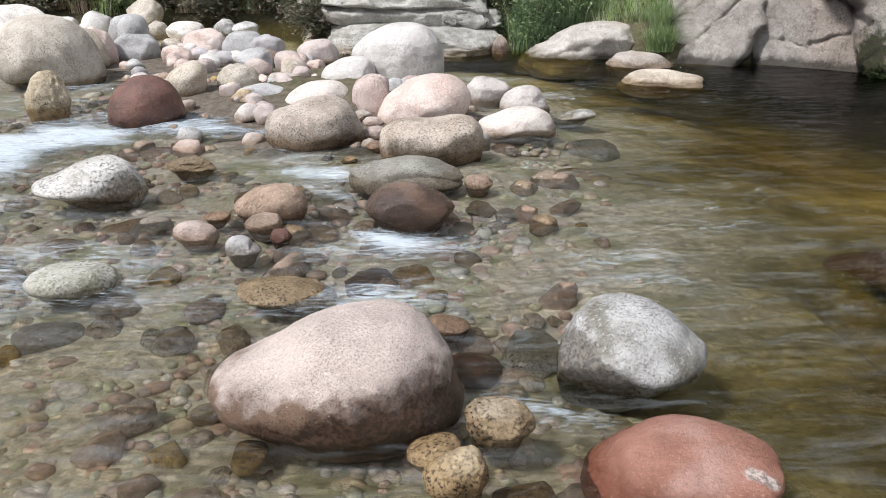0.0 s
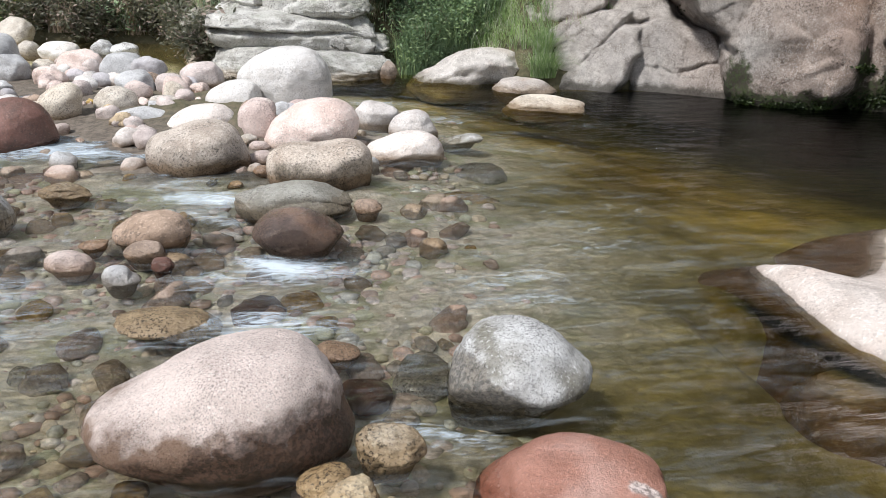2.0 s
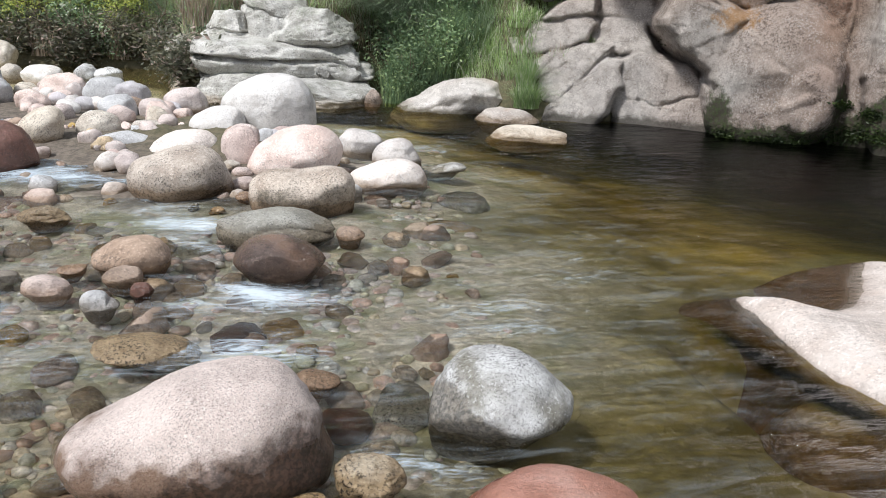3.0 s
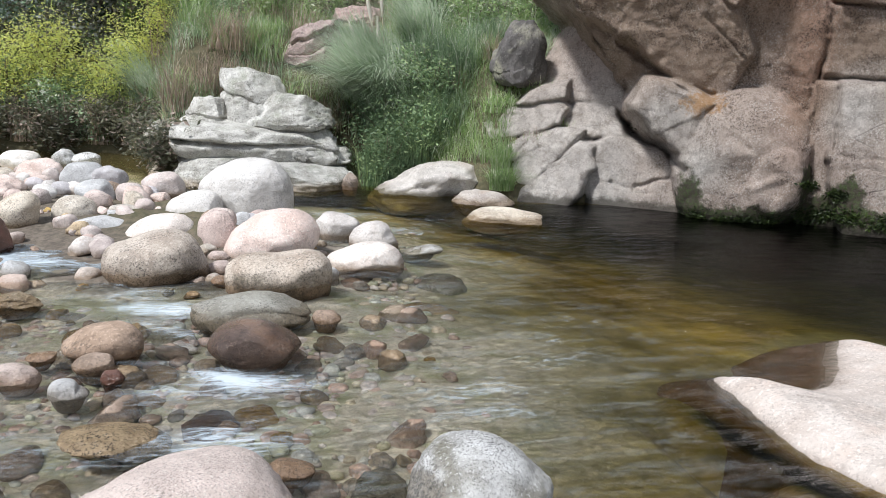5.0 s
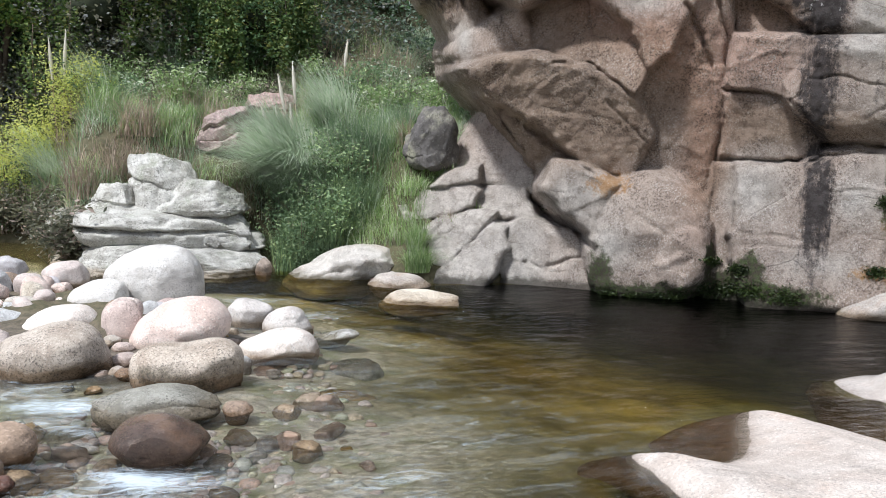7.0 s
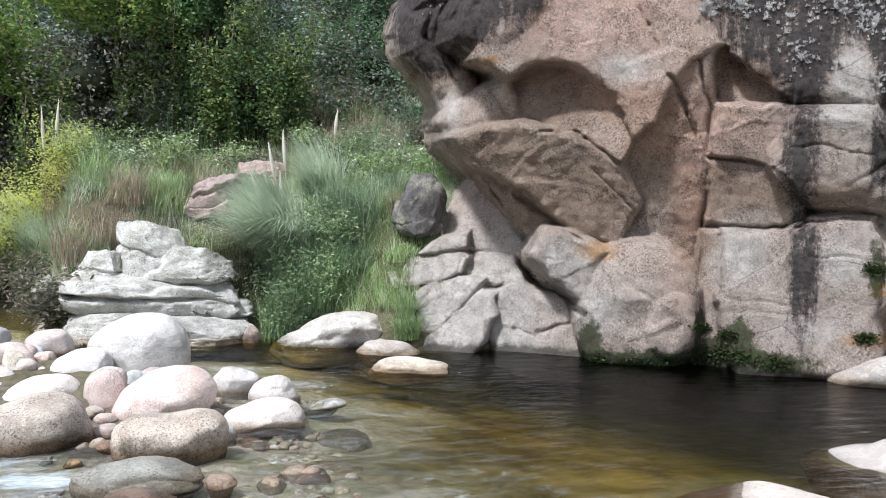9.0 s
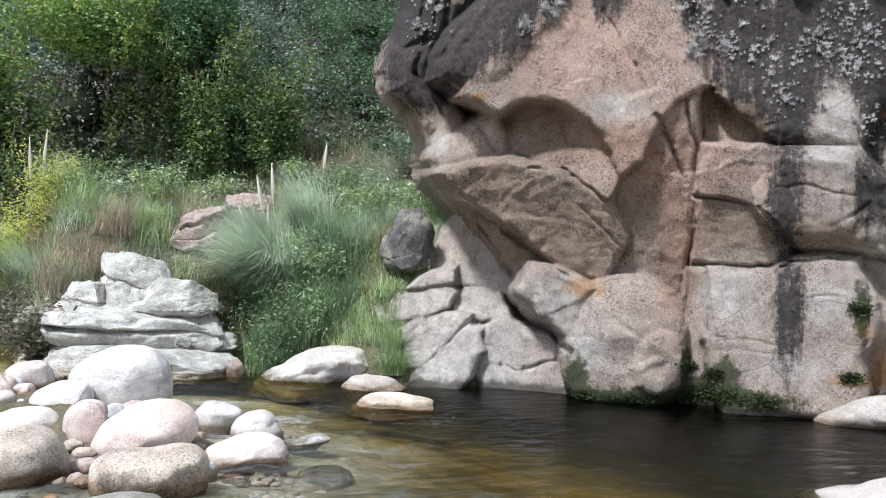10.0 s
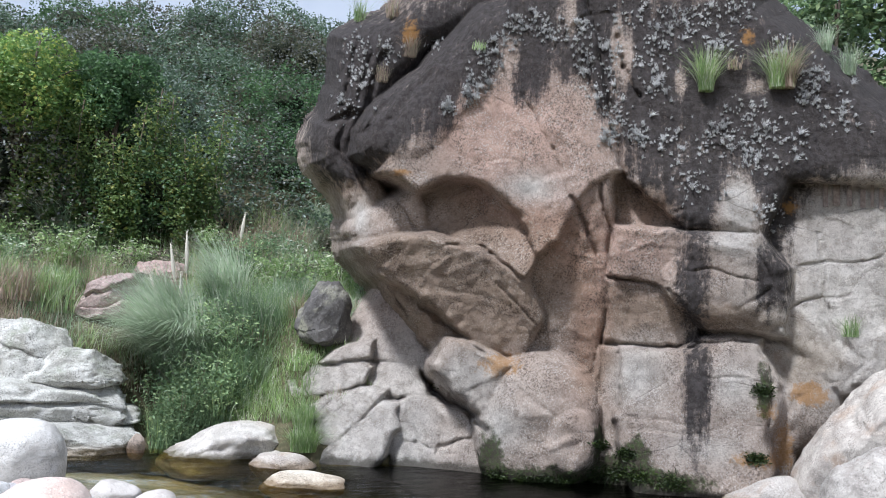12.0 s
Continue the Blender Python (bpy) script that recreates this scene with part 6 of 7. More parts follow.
    colours(me, "cover", np.stack([varnish, pale * (1 - varnish), moss], -1))
    colours(me, "lichen", np.stack([orange, rose, brown], -1))
    return varnish


me, cu, cz, cpts = rock_face("cliff", CLIFF_BLOCKS, -4.3, 4.6, -0.6, 7.0, 0.019, CLIFF, grooves=GROOVES)
cliff_cover = stain_cliff(me, cu, cz)
cliff = tagged(new("cliff", me), "tall overhanging granite cliff, rose and tan below dark lichen", "cliff")
core = rock_mesh("core", 5.6, 3.4, 6.2, "rosy", 4, level=4, lumps=0.1)
core.transform(pose(8.2, 11.2, -0.4, 0, 0, -32))
part("core", core, cliff)
me, su, sz, spts = rock_face("shore_slabs", SLAB_BLOCKS, -4.6, -0.3, -0.6, 3.2, 0.02, CLIFF, 0.05, -1.6, SLAB_GROOVES)
colours(me, "cover", np.stack([su * 0, np.clip(1.2 - 0.35 * sz, 0, 1) * (1 - 0.65 * smooth_step(-1.6, -1.1, su)), spots(su, sz, ((-0.9, 1.5, 0.2, 0.3),)) * 0.8], -1))
colours(me, "lichen", np.stack([su * 0, np.clip(sz - 1.0, 0, 0.8), su * 0], -1))
tagged(new("shore_slabs", me), "pale fractured granite slabs sloping into the pool", "rock outcrop")



# ---- plants ----
def blades(rng, roots, count, length, spread, droop, width, lean=(0, 0)):
    """Arching grass blades as tapered strips of four steps."""
    verts, faces = [], []
    for _ in range(count):
        rx, ry, rz = roots(rng)
        a, ln = rng.uniform(0, 2 * math.pi), length * rng.uniform(0.55, 1.1)
        out = spread * rng.uniform(0.15, 1.0)
        dx, dy = math.cos(a) * out + lean[0], math.sin(a) * out + lean[1]
        sx, sy = -math.sin(a), math.cos(a)
        base = len(verts)
        for i in range(5):
            k = i / 4
            hw = width * (1 - k) ** 0.7 * 0.5 + 0.0006
            px, py = rx + dx * ln * k ** 1.5, ry + dy * ln * k ** 1.5
            pz = rz + ln * (k - droop * out * k ** 2.6)
            verts += [(px - sx * hw, py - sy * hw, pz), (px + sx * hw, py + sy * hw, pz)]
        faces += [(base + 2 * i, base + 2 * i + 1, base + 2 * i + 3, base + 2 * i + 2) for i in range(4)]
    return verts, faces


def disc(cx, cy, cz, r):
    def root(rng):
        a, q = rng.uniform(0, 2 * math.pi), r * math.sqrt(rng.random())
        return cx + q * math.cos(a), cy + q * math.sin(a), cz
    return root


def leaf_quads(rng, spots, size, long=1.6):
    """Small bent leaves (two faces each) at the given spots."""
    gen = np.random.default_rng(rng.randrange(1 << 30))
    c = np.array(spots, float)
    n = len(c)
    u = gen.normal(size=(n, 3)) * (1, 1, 0.6)
    u /= np.linalg.norm(u, axis=1)[:, None]
    v = np.cross(u, gen.normal(size=(n, 3)))
    v /= np.linalg.norm(v, axis=1)[:, None]
    s = (size * gen.uniform(0.55, 1.3, n))[:, None]
    a, b, up = u * s * long * 0.5, v * s * 0.5, np.cross(u, v) * s * 0.14
    verts = np.stack([c - a, c + b + up, c + a, c - b + up], 1).reshape(-1, 3)
    k = 4 * np.arange(n)[:, None]
    faces = np.concatenate([k + (0, 1, 2), k + (0, 2, 3)], 1).reshape(-1, 3)
    return verts.tolist(), faces.tolist()


def tube(path, radii, sides=6):
    """Rings along a path, closed at the tip."""
    verts, faces = [], []
    for i, (p, r) in enumerate(zip(path, radii)):
        for s in range(sides):
            a = 2 * math.pi * s / sides
            verts.append((p[0] + r * math.cos(a), p[1] + r * math.sin(a), p[2]))
        if i:
            o = (i - 1) * sides
            faces += [(o + s, o + (s + 1) % sides, o + sides + (s + 1) % sides, o + sides + s) for s in range(sides)]
    faces.append(tuple(range(len(verts) - sides, len(verts))))
    return verts, faces


def join(pieces):
    verts, faces = [], []
    for v, f in pieces:
        k = len(verts)
        verts += v
        faces += [tuple(i + k for i in q) for q in f]
    return verts, faces


def tuft(x, y, z, count, length, spread, droop, width, mat, label, name="grass_tuft", seed=1, r=0.15, lean=(0, 0), group="grass tufts"):
    if abs(x - 0.45) < 0.5 and 12.0 < y < 13.3:
        return None
    v, f = blades(random.Random(seed), disc(0, 0, 0, r), count, length, spread, droop, width, lean)
    ob = new(name, mesh_from(name, v, f, LEAF[mat]))
    ob.location = (x, y, z)
    return tagged(ob, label, "grass", group)


def pampas(x, y, z, count, length, plumes, label, seed):
    """A clump of arching blades with upright plumes on stems."""
    rng = random.Random(seed)
    base = tagged(new("pampas_grass"), label, "pampas grass", "pampas grass clumps")
    base.location = (x, y, z - 0.05)
    v, f = blades(rng, disc(0, 0, 0, 0.28), count, length, 0.75, 0.85, 0.011, (-0.32, -0.1))
    part("leaves", mesh_from("leaves", v, f, LEAF["pampas"]), base)
    v, f = blades(rng, disc(0.1, -0.15, 0, 0.45), count // 2, 0.55 * length, 1.0, 0.7, 0.009)
    part("lower_leaves", mesh_from("lower_leaves", v, f, LEAF["sedge"]), base, "shorter dark green blades")
    for px, py, ph in plumes:
        lean = rng.uniform(-0.06, 0.06)
        path = [(px * k + lean * k * k, py * k, ph * k) for k in (0, 0.3, 0.6, 0.8)]
        st = part("stem", mesh_from("stem", *tube(path, (0.007, 0.006, 0.005, 0.004), 5), LEAF["dry"]), base)
        tip = [(px * k + lean * k * k, py * k, ph * k) for k in (0.72, 0.78, 0.85, 0.92, 1.0)]
        body = tube(tip, (0.006, 0.022, 0.03, 0.02, 0.003), 7)
        hv, hf = [], []
        for _ in range(160):
            k = rng.random()
            i = min(3, int(k * 4))
            a = rng.uniform(0, 6.283)
            c = Vector(tip[i]).lerp(Vector(tip[i + 1]), k * 4 - i)
            o = Vector((math.cos(a), math.sin(a), 0.9)) * 0.06 * (1 - 0.5 * k)
            s = Vector((-math.sin(a), math.cos(a), 0)) * 0.004
            b = len(hv)
            hv += [tuple(c - s), tuple(c + s), tuple(c + o)]
            hf.append((b, b + 1, b + 2))
        part("plume", mesh_from("plume", *join([body, (hv, hf)]), LEAF["plume"]), st, "feathery cream plume")
    return base


def crown_spots(rng, lobes, count):
    """Leaf places in uneven shells round the lobes (x, y, z, rx, ry, rz)."""
    out = []
    total = sum(l[3] * l[5] for l in lobes)
    for x, y, z, rx, ry, rz in lobes:
        off = Vector((rng.uniform(-30, 30), 0, rng.uniform(-30, 30)))
        for _ in range(int(count * rx * rz / total)):
            d = Vector((rng.gauss(0, 1), rng.gauss(0, 1), rng.gauss(0, 1))).normalized()
            bumpy = 1 + 0.32 * noise.noise(d * 2.2 + off) + 0.22 * noise.noise(d * 5.5 + off)
            k = bumpy * (1 - 0.35 * rng.random() ** 2.0)
            out.append((x + d.x * rx * k, y + d.y * ry * k, z + d.z * rz * k))
    return out


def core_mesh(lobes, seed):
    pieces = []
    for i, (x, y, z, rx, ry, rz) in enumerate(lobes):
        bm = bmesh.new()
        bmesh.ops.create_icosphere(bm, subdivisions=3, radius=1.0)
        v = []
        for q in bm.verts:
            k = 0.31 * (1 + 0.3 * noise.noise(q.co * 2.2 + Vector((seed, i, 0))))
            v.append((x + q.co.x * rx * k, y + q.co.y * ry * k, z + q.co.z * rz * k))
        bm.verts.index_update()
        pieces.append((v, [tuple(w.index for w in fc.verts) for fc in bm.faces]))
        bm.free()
    return mesh_from("shade_core", *join(pieces), SHADE)


def mound(x, y, z, rx, ry, rz, count, size, mat, label, seed, name="creeper_thicket", category="shrub", group="hillside thicket"):
    """A shrub or tree smothered in creeper: leaves over dark lobes standing in for inner shade."""
    rng = random.Random(seed)
    base = tagged(new(name), label, category, group)
    base.location = (x, y, z)
    lobes = [(rng.uniform(-0.5, 0.5) * rx, rng.uniform(-0.4, 0.4) * ry, rng.uniform(0.1, 0.75) * rz, rx * rng.uniform(0.5, 0.75), ry * rng.uniform(0.5, 0.75), rz * rng.uniform(0.45, 0.7)) for _ in range(4)]
    # Dark lobes added behind the leaves so gaps between them look shaded.
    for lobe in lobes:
        part("shade_core", core_mesh([lobe], seed), base)
    v, f = leaf_quads(rng, crown_spots(rng, lobes, count), size)
    part("leaves", mesh_from("leaves", v, f, LEAF[mat], False), base)
    return base


def tree(x, y, z, h, rx, rz, count, size, mat, label, seed, trunks=3):
    rng = random.Random(seed)
    base = tagged(new("tree"), label, "tree", "trees")
    base.location = (x, y, z)
    limbs = []
    for i in range(trunks):
        a, b = rng.uniform(-0.35, 0.35) * rx, rng.uniform(-0.3, 0.3) * rx
        path = [(a * k * k * 1.4 + 0.06 * math.sin(5 * k + i), b * k * k, h * 0.85 * k) for k in (0, 0.2, 0.4, 0.6, 0.8, 1.0)]
        limbs.append(tube(path, [0.09 * (1 - 0.8 * k) for k in (0, 0.2, 0.4, 0.6, 0.8, 1.0)], 7))
        for j in range(4):
            s = path[2 + j % 3]
            ang = rng.uniform(0, 6.28)
            limbs.append(tube([s, (s[0] + 0.3 * rx * math.cos(ang), s[1] + 0.3 * rx * math.sin(ang), s[2] + 0.35), (s[0] + 0.65 * rx * math.cos(ang), s[1] + 0.65 * rx * math.sin(ang), s[2] + 0.55)], (0.035, 0.022, 0.006), 5))
    part("trunk", mesh_from("trunk", *join(limbs), BARK), base)
    lobes = [(rng.uniform(-0.55, 0.55) * rx, rng.uniform(-0.5, 0.5) * rx, h - rz * rng.uniform(0.4, 1.4), rx * rng.uniform(0.35, 0.55), rx * rng.uniform(0.35, 0.55), rz * rng.uniform(0.3, 0.5)) for _ in range(9)]
    v, f = leaf_quads(rng, crown_spots(rng, lobes, count), size)
    part("crown", mesh_from("crown", v, f, LEAF[mat], False), base)
    return base


def shrub(x, y, z, h, r, count, size, mat, label, seed, stems=9):
    """An open shrub: thin upright stems with leaves along their upper two thirds."""
    rng = random.Random(seed)
    base = tagged(new("shrub"), label, "shrub", "riverside shrubs")
    base.location = (x, y, z)
    wood, spots_ = [], []
    for i in range(stems):
        a, out, hh = rng.uniform(0, 6.28), r * rng.uniform(0.2, 1), h * rng.uniform(0.6, 1.05)
        path = [(math.cos(a) * out * k ** 1.4, math.sin(a) * out * k ** 1.4, hh * k) for k in (0, 0.25, 0.5, 0.75, 1.0)]
        wood.append(tube(path, (0.014, 0.011, 0.008, 0.005, 0.002), 5))
        for _ in range(count // stems):
            k = rng.uniform(0.28, 1.0)
            s = 0.16 * r + 0.10 * h * (1.1 - k)
            spots_.append((math.cos(a) * out * k ** 1.4 + rng.gauss(0, s), math.sin(a) * out * k ** 1.4 + rng.gauss(0, s), hh * k + rng.gauss(0, 0.08)))
    part("stem", mesh_from("stem", *join(wood), TWIG), base)
    v, f = leaf_quads(rng, spots_, size, 2.6)
    part("leaves", mesh_from("leaves", v, f, LEAF[mat], False), base)
    return base


# pampas on the bank
pampas(1.5, 11.7, gz(1.5, 11.7), 7000, 1.75, ((-0.3, 0, 1.95), (-0.1, 0.05, 2.15), (-0.6, 0, 1.5), (-0.2, -0.05, 1.55), (-0.42, 0.0, 1.5)), "arching green pampas grass with tall cream plumes on the bank", 3)
pampas(2.15, 12.4, gz(2.15, 12.4), 800, 1.35, ((0.1, 0, 1.5),), "blue-green pampas grass clump behind the first", 4)
pampas(-2.15, 14.75, gz(-2.15, 14.75), 700, 1.3, ((0.12, 0, 2.75), (-0.1, 0.05, 2.6)), "pampas grass with pale plumes among shrubs", 5)
pampas(-1.6, 15.2, gz(-1.6, 15.2), 700, 1.2, (), "grey-green pampas grass below the hillside", 6)
pampas(-0.4, 15.8, gz(-0.4, 15.8), 500, 1.1, (), "pampas grass below the trees", 7)
shrub(1.55, 11.0, gz(1.55, 11.0), 0.85, 0.6, 6000, 0.022, "pine", "dark green feathery shrub beside the pampas grass", 11, 26)
shrub(1.4, 10.78, gz(1.4, 10.78), 0.75, 0.55, 7000, 0.02, "pine", "dark fine-leaved shrub in front of the pampas grass", 13, 26)
shrub(1.85, 10.8, gz(1.85, 10.8), 0.7, 0.5, 6000, 0.02, "pine", "dark fine-leaved shrub by the water", 14, 24)
shrub(2.1, 11.2, gz(2.1, 11.2), 0.95, 0.7, 6000, 0.022, "pine", "green leafy shrub on the bank", 12, 24)
for i, (sx, sy, sl) in enumerate(((1.35, 10.85, 0.75), (1.75, 10.85, 0.8), (2.1, 10.95, 0.8), (1.6, 11.3, 0.95), (2.45, 11.3, 0.8), (2.2, 11.7, 0.9), (2.9, 11.6, 0.7))):
    tuft(sx, sy, gz(sx, sy) - 0.05, 900, sl, 0.75, 0.45, 0.007, "pine" if i < 3 else "sedge", "dense dark green sedge clump on the bank", name="sedge_clump", seed=150 + i, r=0.34, group="sedge clumps")

# yellow-green shrubs of the upper bank
for i, (sx, sy, sh) in enumerate(((-4.6, 14.9, 2.3), (-4.0, 15.2, 2.6), (-3.0, 15.0, 2.0), (-2.4, 15.2, 2.3), (-1.9, 14.9, 1.8), (-5.4, 15.2, 2.4), (-6.4, 15.4, 2.5))):
    shrub(sx, sy, gz(sx, sy) - 0.1, 0.74 * sh, 0.7, 5200, 0.022, "willow", "yellow-green willow shrub on the upper bank", 30 + i, 14)

# bank grass
rng = random.Random(5)
for i in range(70):
    gx_, gy_ = rng.uniform(1.4, 4.6), 0
    gy_ = shore(gx_) + rng.uniform(0.5, 3.6)
    tuft(gx_, gy_, gz(gx_, gy_) - 0.05, 170, rng.uniform(0.3, 0.6) * (0.55 if gx_ > 2.4 and gy_ < 10.9 else 1), 0.8, 0.5, 0.009, rng.choice(("grass", "grass", "dry")), "green and straw-coloured grass tuft on the bank", seed=200 + i, r=0.22)
for i in range(60):
    gx_ = rng.uniform(-6.5, -0.4)
    gy_ = rng.uniform(14.5, 15.8) if gx_ < -1.6 else rng.uniform(11.8, 15.5)
    tuft(gx_, gy_, gz(gx_, gy_) - 0.05, 170, rng.uniform(0.5, 0.95), 0.8, 0.6, 0.011, rng.choice(("dry", "grass", "dry")), "straw-coloured grass tuft on the bank", seed=300 + i, r=0.28)
for i in range(50):
    gx_, gy_ = rng.uniform(-0.5, 5.0), rng.uniform(12.5, 16.0)
    tuft(gx_, gy_, gz(gx_, gy_) - 0.05, 170, rng.uniform(0.5, 0.9), 0.8, 0.6, 0.011, rng.choice(("dry", "grass", "grass", "grass")), "tall grass tuft below the hillside", seed=400 + i, r=0.3)
tuft(2.72, 9.62, 0.12, 620, 0.5, 1.0, 0.7, 0.006, "grass", "bright grass tuft between shore rocks", seed=7, r=0.16)
tuft(2.75, 9.8, 0.38, 520, 0.45, 1.0, 0.7, 0.006, "grass", "bright grass tuft between shore rocks", seed=8, r=0.12)

def cover(name, label, category, count, area, mat, length, width, seed, spread=0.8, droop=0.5, gap=-0.25, edge=(2.5, 10.9), bare=(0.45, 12.9, 0.45)):
    """A continuous growth of blades over a stretch of the bank."""
    def root(r):
        while True:
            x, y = r.uniform(area[0], area[1]), r.uniform(area[2], area[3])
            if y > shore(x) + 0.35 and not (x > edge[0] and y < edge[1]) and noise.noise(Vector((x * 0.9, y * 0.9, seed))) > gap and math.hypot(x - bare[0], y - bare[1]) > bare[2]:
                return x, y, gz(x, y) - 0.04
    v, f = blades(random.Random(seed), root, count, length, spread, droop, width)
    tagged(new(name, mesh_from(name, v, f, LEAF[mat])), label, category, kind="stuff")


cover("bank_grass", "green grass covering the far bank", "grass", 12000, (1.2, 5.2, 9.8, 16.5), "grass", 0.42, 0.008, 41, 1.1, 0.6)
cover("tall_bank_grass", "tall green sedge covering the bank", "grass", 8000, (1.5, 6.0, 10.6, 16.5), "pampas", 0.6, 0.010, 42, 1.1, 0.6, 0.1)
cover("short_bank_grass", "short green grass between bank and slabs", "grass", 9000, (1.5, 3.4, 9.6, 11.8), "grass", 0.34, 0.007, 45, 0.9, 0.8, -0.6, (2.95, 10.25))
cover("dry_bank_grass", "straw-coloured grass along the far bank", "grass", 7000, (-9.0, 1.2, 11.5, 17.0), "dry", 0.42, 0.009, 43, 1.2, 0.6, 0.05)
cover("upper_bank_grass", "green grass along the far bank", "grass", 12000, (-9.0, 1.2, 12.0, 17.0), "grass", 0.5, 0.009, 44, 1.1, 0.6, -0.1)
cover("dark_bank_sedge", "dark green sedge along the far bank", "sedge", 11000, (-9.0, 1.2, 11.5, 17.0), "sedge", 0.5, 0.009, 46, 1.1, 0.6, -0.2)

# dark tangled brush along the water's edge and among the bank grass
rng = random.Random(19)
for i in range(22):
    bx = -8.5 + 0.33 * i + rng.uniform(-0.1, 0.1)
    by = float(shore(bx)) + rng.uniform(0.0, 0.35)
    shrub(bx, by, gz(bx, by) - 0.05, rng.uniform(0.55, 0.85), 0.5, 1500, 0.035, "brush", "dark tangled brush overhanging the water's edge", 600 + i, 16)
for i in range(54):
    bx, by = (rng.uniform(-6.0, 1.0), rng.uniform(14.5, 16.0)) if i < 24 else (rng.uniform(-0.6, 5.0), rng.uniform(12.0, 15.6))
    if -0.5 < bx < 2.2 and by < 14.0:
        continue
    shrub(bx, by, gz(bx, by) - 0.05, rng.uniform(0.4, 0.9), 0.6, 1800, 0.03, rng.choice(("pine", "brush", "sedge", "grass")), "low dark shrub among the bank grass", 640 + i, 16)


def hillside_leaves():
    for seed, mat, n, name, label in ((51, "creeper", 80000, "hillside_creeper", "dense dark creeper leaves covering the hillside"), (52, "creeper_brown", 50000, "hillside_bramble", "brownish bramble leaves and stems on the hillside")):
        rng = random.Random(seed)
        spots_ = []
        while len(spots_) < n:
            x, y = rng.uniform(-10, 13), rng.uniform(15.6, 23.5)
            if x > 4 and y < 12 + 0.6 * x or noise.noise(Vector((x * 0.5, y * 0.5, seed))) < -0.2:
                continue
            lift = 0.8 + 0.6 * noise.noise(Vector((x * 0.8, y * 0.8, 3))) + 0.4 * noise.noise(Vector((x * 2.5, y * 2.5, 5)))
            spots_.append((x, y, gz(x, y) + lift * rng.uniform(0.5, 1.0)))
        v, f = leaf_quads(rng, spots_, 0.055)
        tagged(new(name, mesh_from(name, v, f, LEAF[mat], False)), label, "creeper", kind="stuff")


hillside_leaves()

# thicket on the hillside
rng = random.Random(9)
k = 0
for row, (yy, n_) in enumerate(((16.2, 9), (17.6, 9), (19.2, 9), (21.0, 9), (22.8, 8))):
    for i in range(n_):
        mx = -8 + 21.0 * (i + 0.5 * (row % 2)) / n_ + rng.uniform(-0.5, 0.5)
        if mx > 3.2 and row == 0:
            continue
        k += 1
        r_ = rng.uniform(1.2, 1.8)
        mound(mx, yy, gz(mx, yy) - 0.5, r_ * 1.15, r_, rng.uniform(1.4, 2.0) * (1 - 0.08 * row), 7000, 0.052, rng.choice(("creeper", "creeper", "creeper_pale", "creeper_brown", "broom")), "dark green creeper-smothered thicket on the hillside", 500 + k)
tree(-1.2, 15.9, gz(-1.2, 15.9) - 0.1, 4.1, 1.5, 1.25, 21000, 0.05, "tree", "leafy green tree with yellowing tips at the hill's foot", 21)
tree(0.2, 16.3, gz(0.2, 16.3) - 0.1, 3.6, 1.0, 1.2, 12000, 0.05, "broom", "small leafy tree hung with creeper", 22)
tree(-3.4, 16.4, gz(-3.4, 16.4) - 0.1, 4.0, 1.5, 1.7, 17000, 0.05, "tree", "leafy green tree at the hill's foot", 23)


def hanging_vine(x, y, top, bottom, seed):
    """A rope of stem with small leaves crowding down it."""
    rng = random.Random(seed)
    base = tagged(new("hanging_vine"), "bright green vine hanging from the hillside trees", "vine", "hanging vines")
    base.location = (x, y, top)
    drop = top - bottom
    path = [(0.05 * math.sin(4 * k + seed), -0.15 * math.sin(2 * k), -drop * k) for k in (0, 0.2, 0.4, 0.6, 0.8, 1.0)]
    part("stem", mesh_from("stem", *tube(path, (0.012, 0.011, 0.01, 0.009, 0.007, 0.004), 5), TWIG), base)
    spots_ = []
    for _ in range(900):
        k = rng.random() ** 0.8
        w_ = 0.13 * (1.15 - k) + 0.03
        spots_.append((0.05 * math.sin(4 * k + seed) + rng.gauss(0, w_), -0.15 * math.sin(2 * k) + rng.gauss(0, w_), -drop * k + rng.gauss(0, 0.05)))
    v, f = leaf_quads(rng, spots_, 0.05)
    part("leaves", mesh_from("leaves", v, f, LEAF["vine"], False), base)


rng = random.Random(88)
for i in range(16):
    vx = (-1.0, -0.6, -0.2, 0.1, 0.35, 0.5, 0.65, 0.8, 1.1, 1.35, 1.6, 1.75, 1.95, 2.2, -2.0, -2.6)[i]
    vy = 15.45 + rng.uniform(-0.1, 0.3)
    low_ = gz(vx, vy)
    hanging_vine(vx, vy, low_ + rng.uniform(1.7, 3.0), low_ + rng.uniform(0.2, 0.6), 900 + i)

# silver air plants on the dark crown of the cliff
AIR_HOSTS = []
AIR_HOSTS += [(-0.93, 5.2, 0.1), (-0.72, 5.43, 0.1), (-1.05, 4.83, 0.1), (-1.15, 4.67, 0.06), (-0.3, 5.59, 0.1), (-0.08, 5.51, 0.1), (0.25, 5.22, 0.1), (0.43, 5.0, 0.12), (0.56, 5.3, 0.1), (0.59, 4.64, 0.12), (0.82, 5.75, 0.12), (1.05, 5.31, 0.12), (1.25, 5.53, 0.14), (1.38, 5.75, 0.14)]
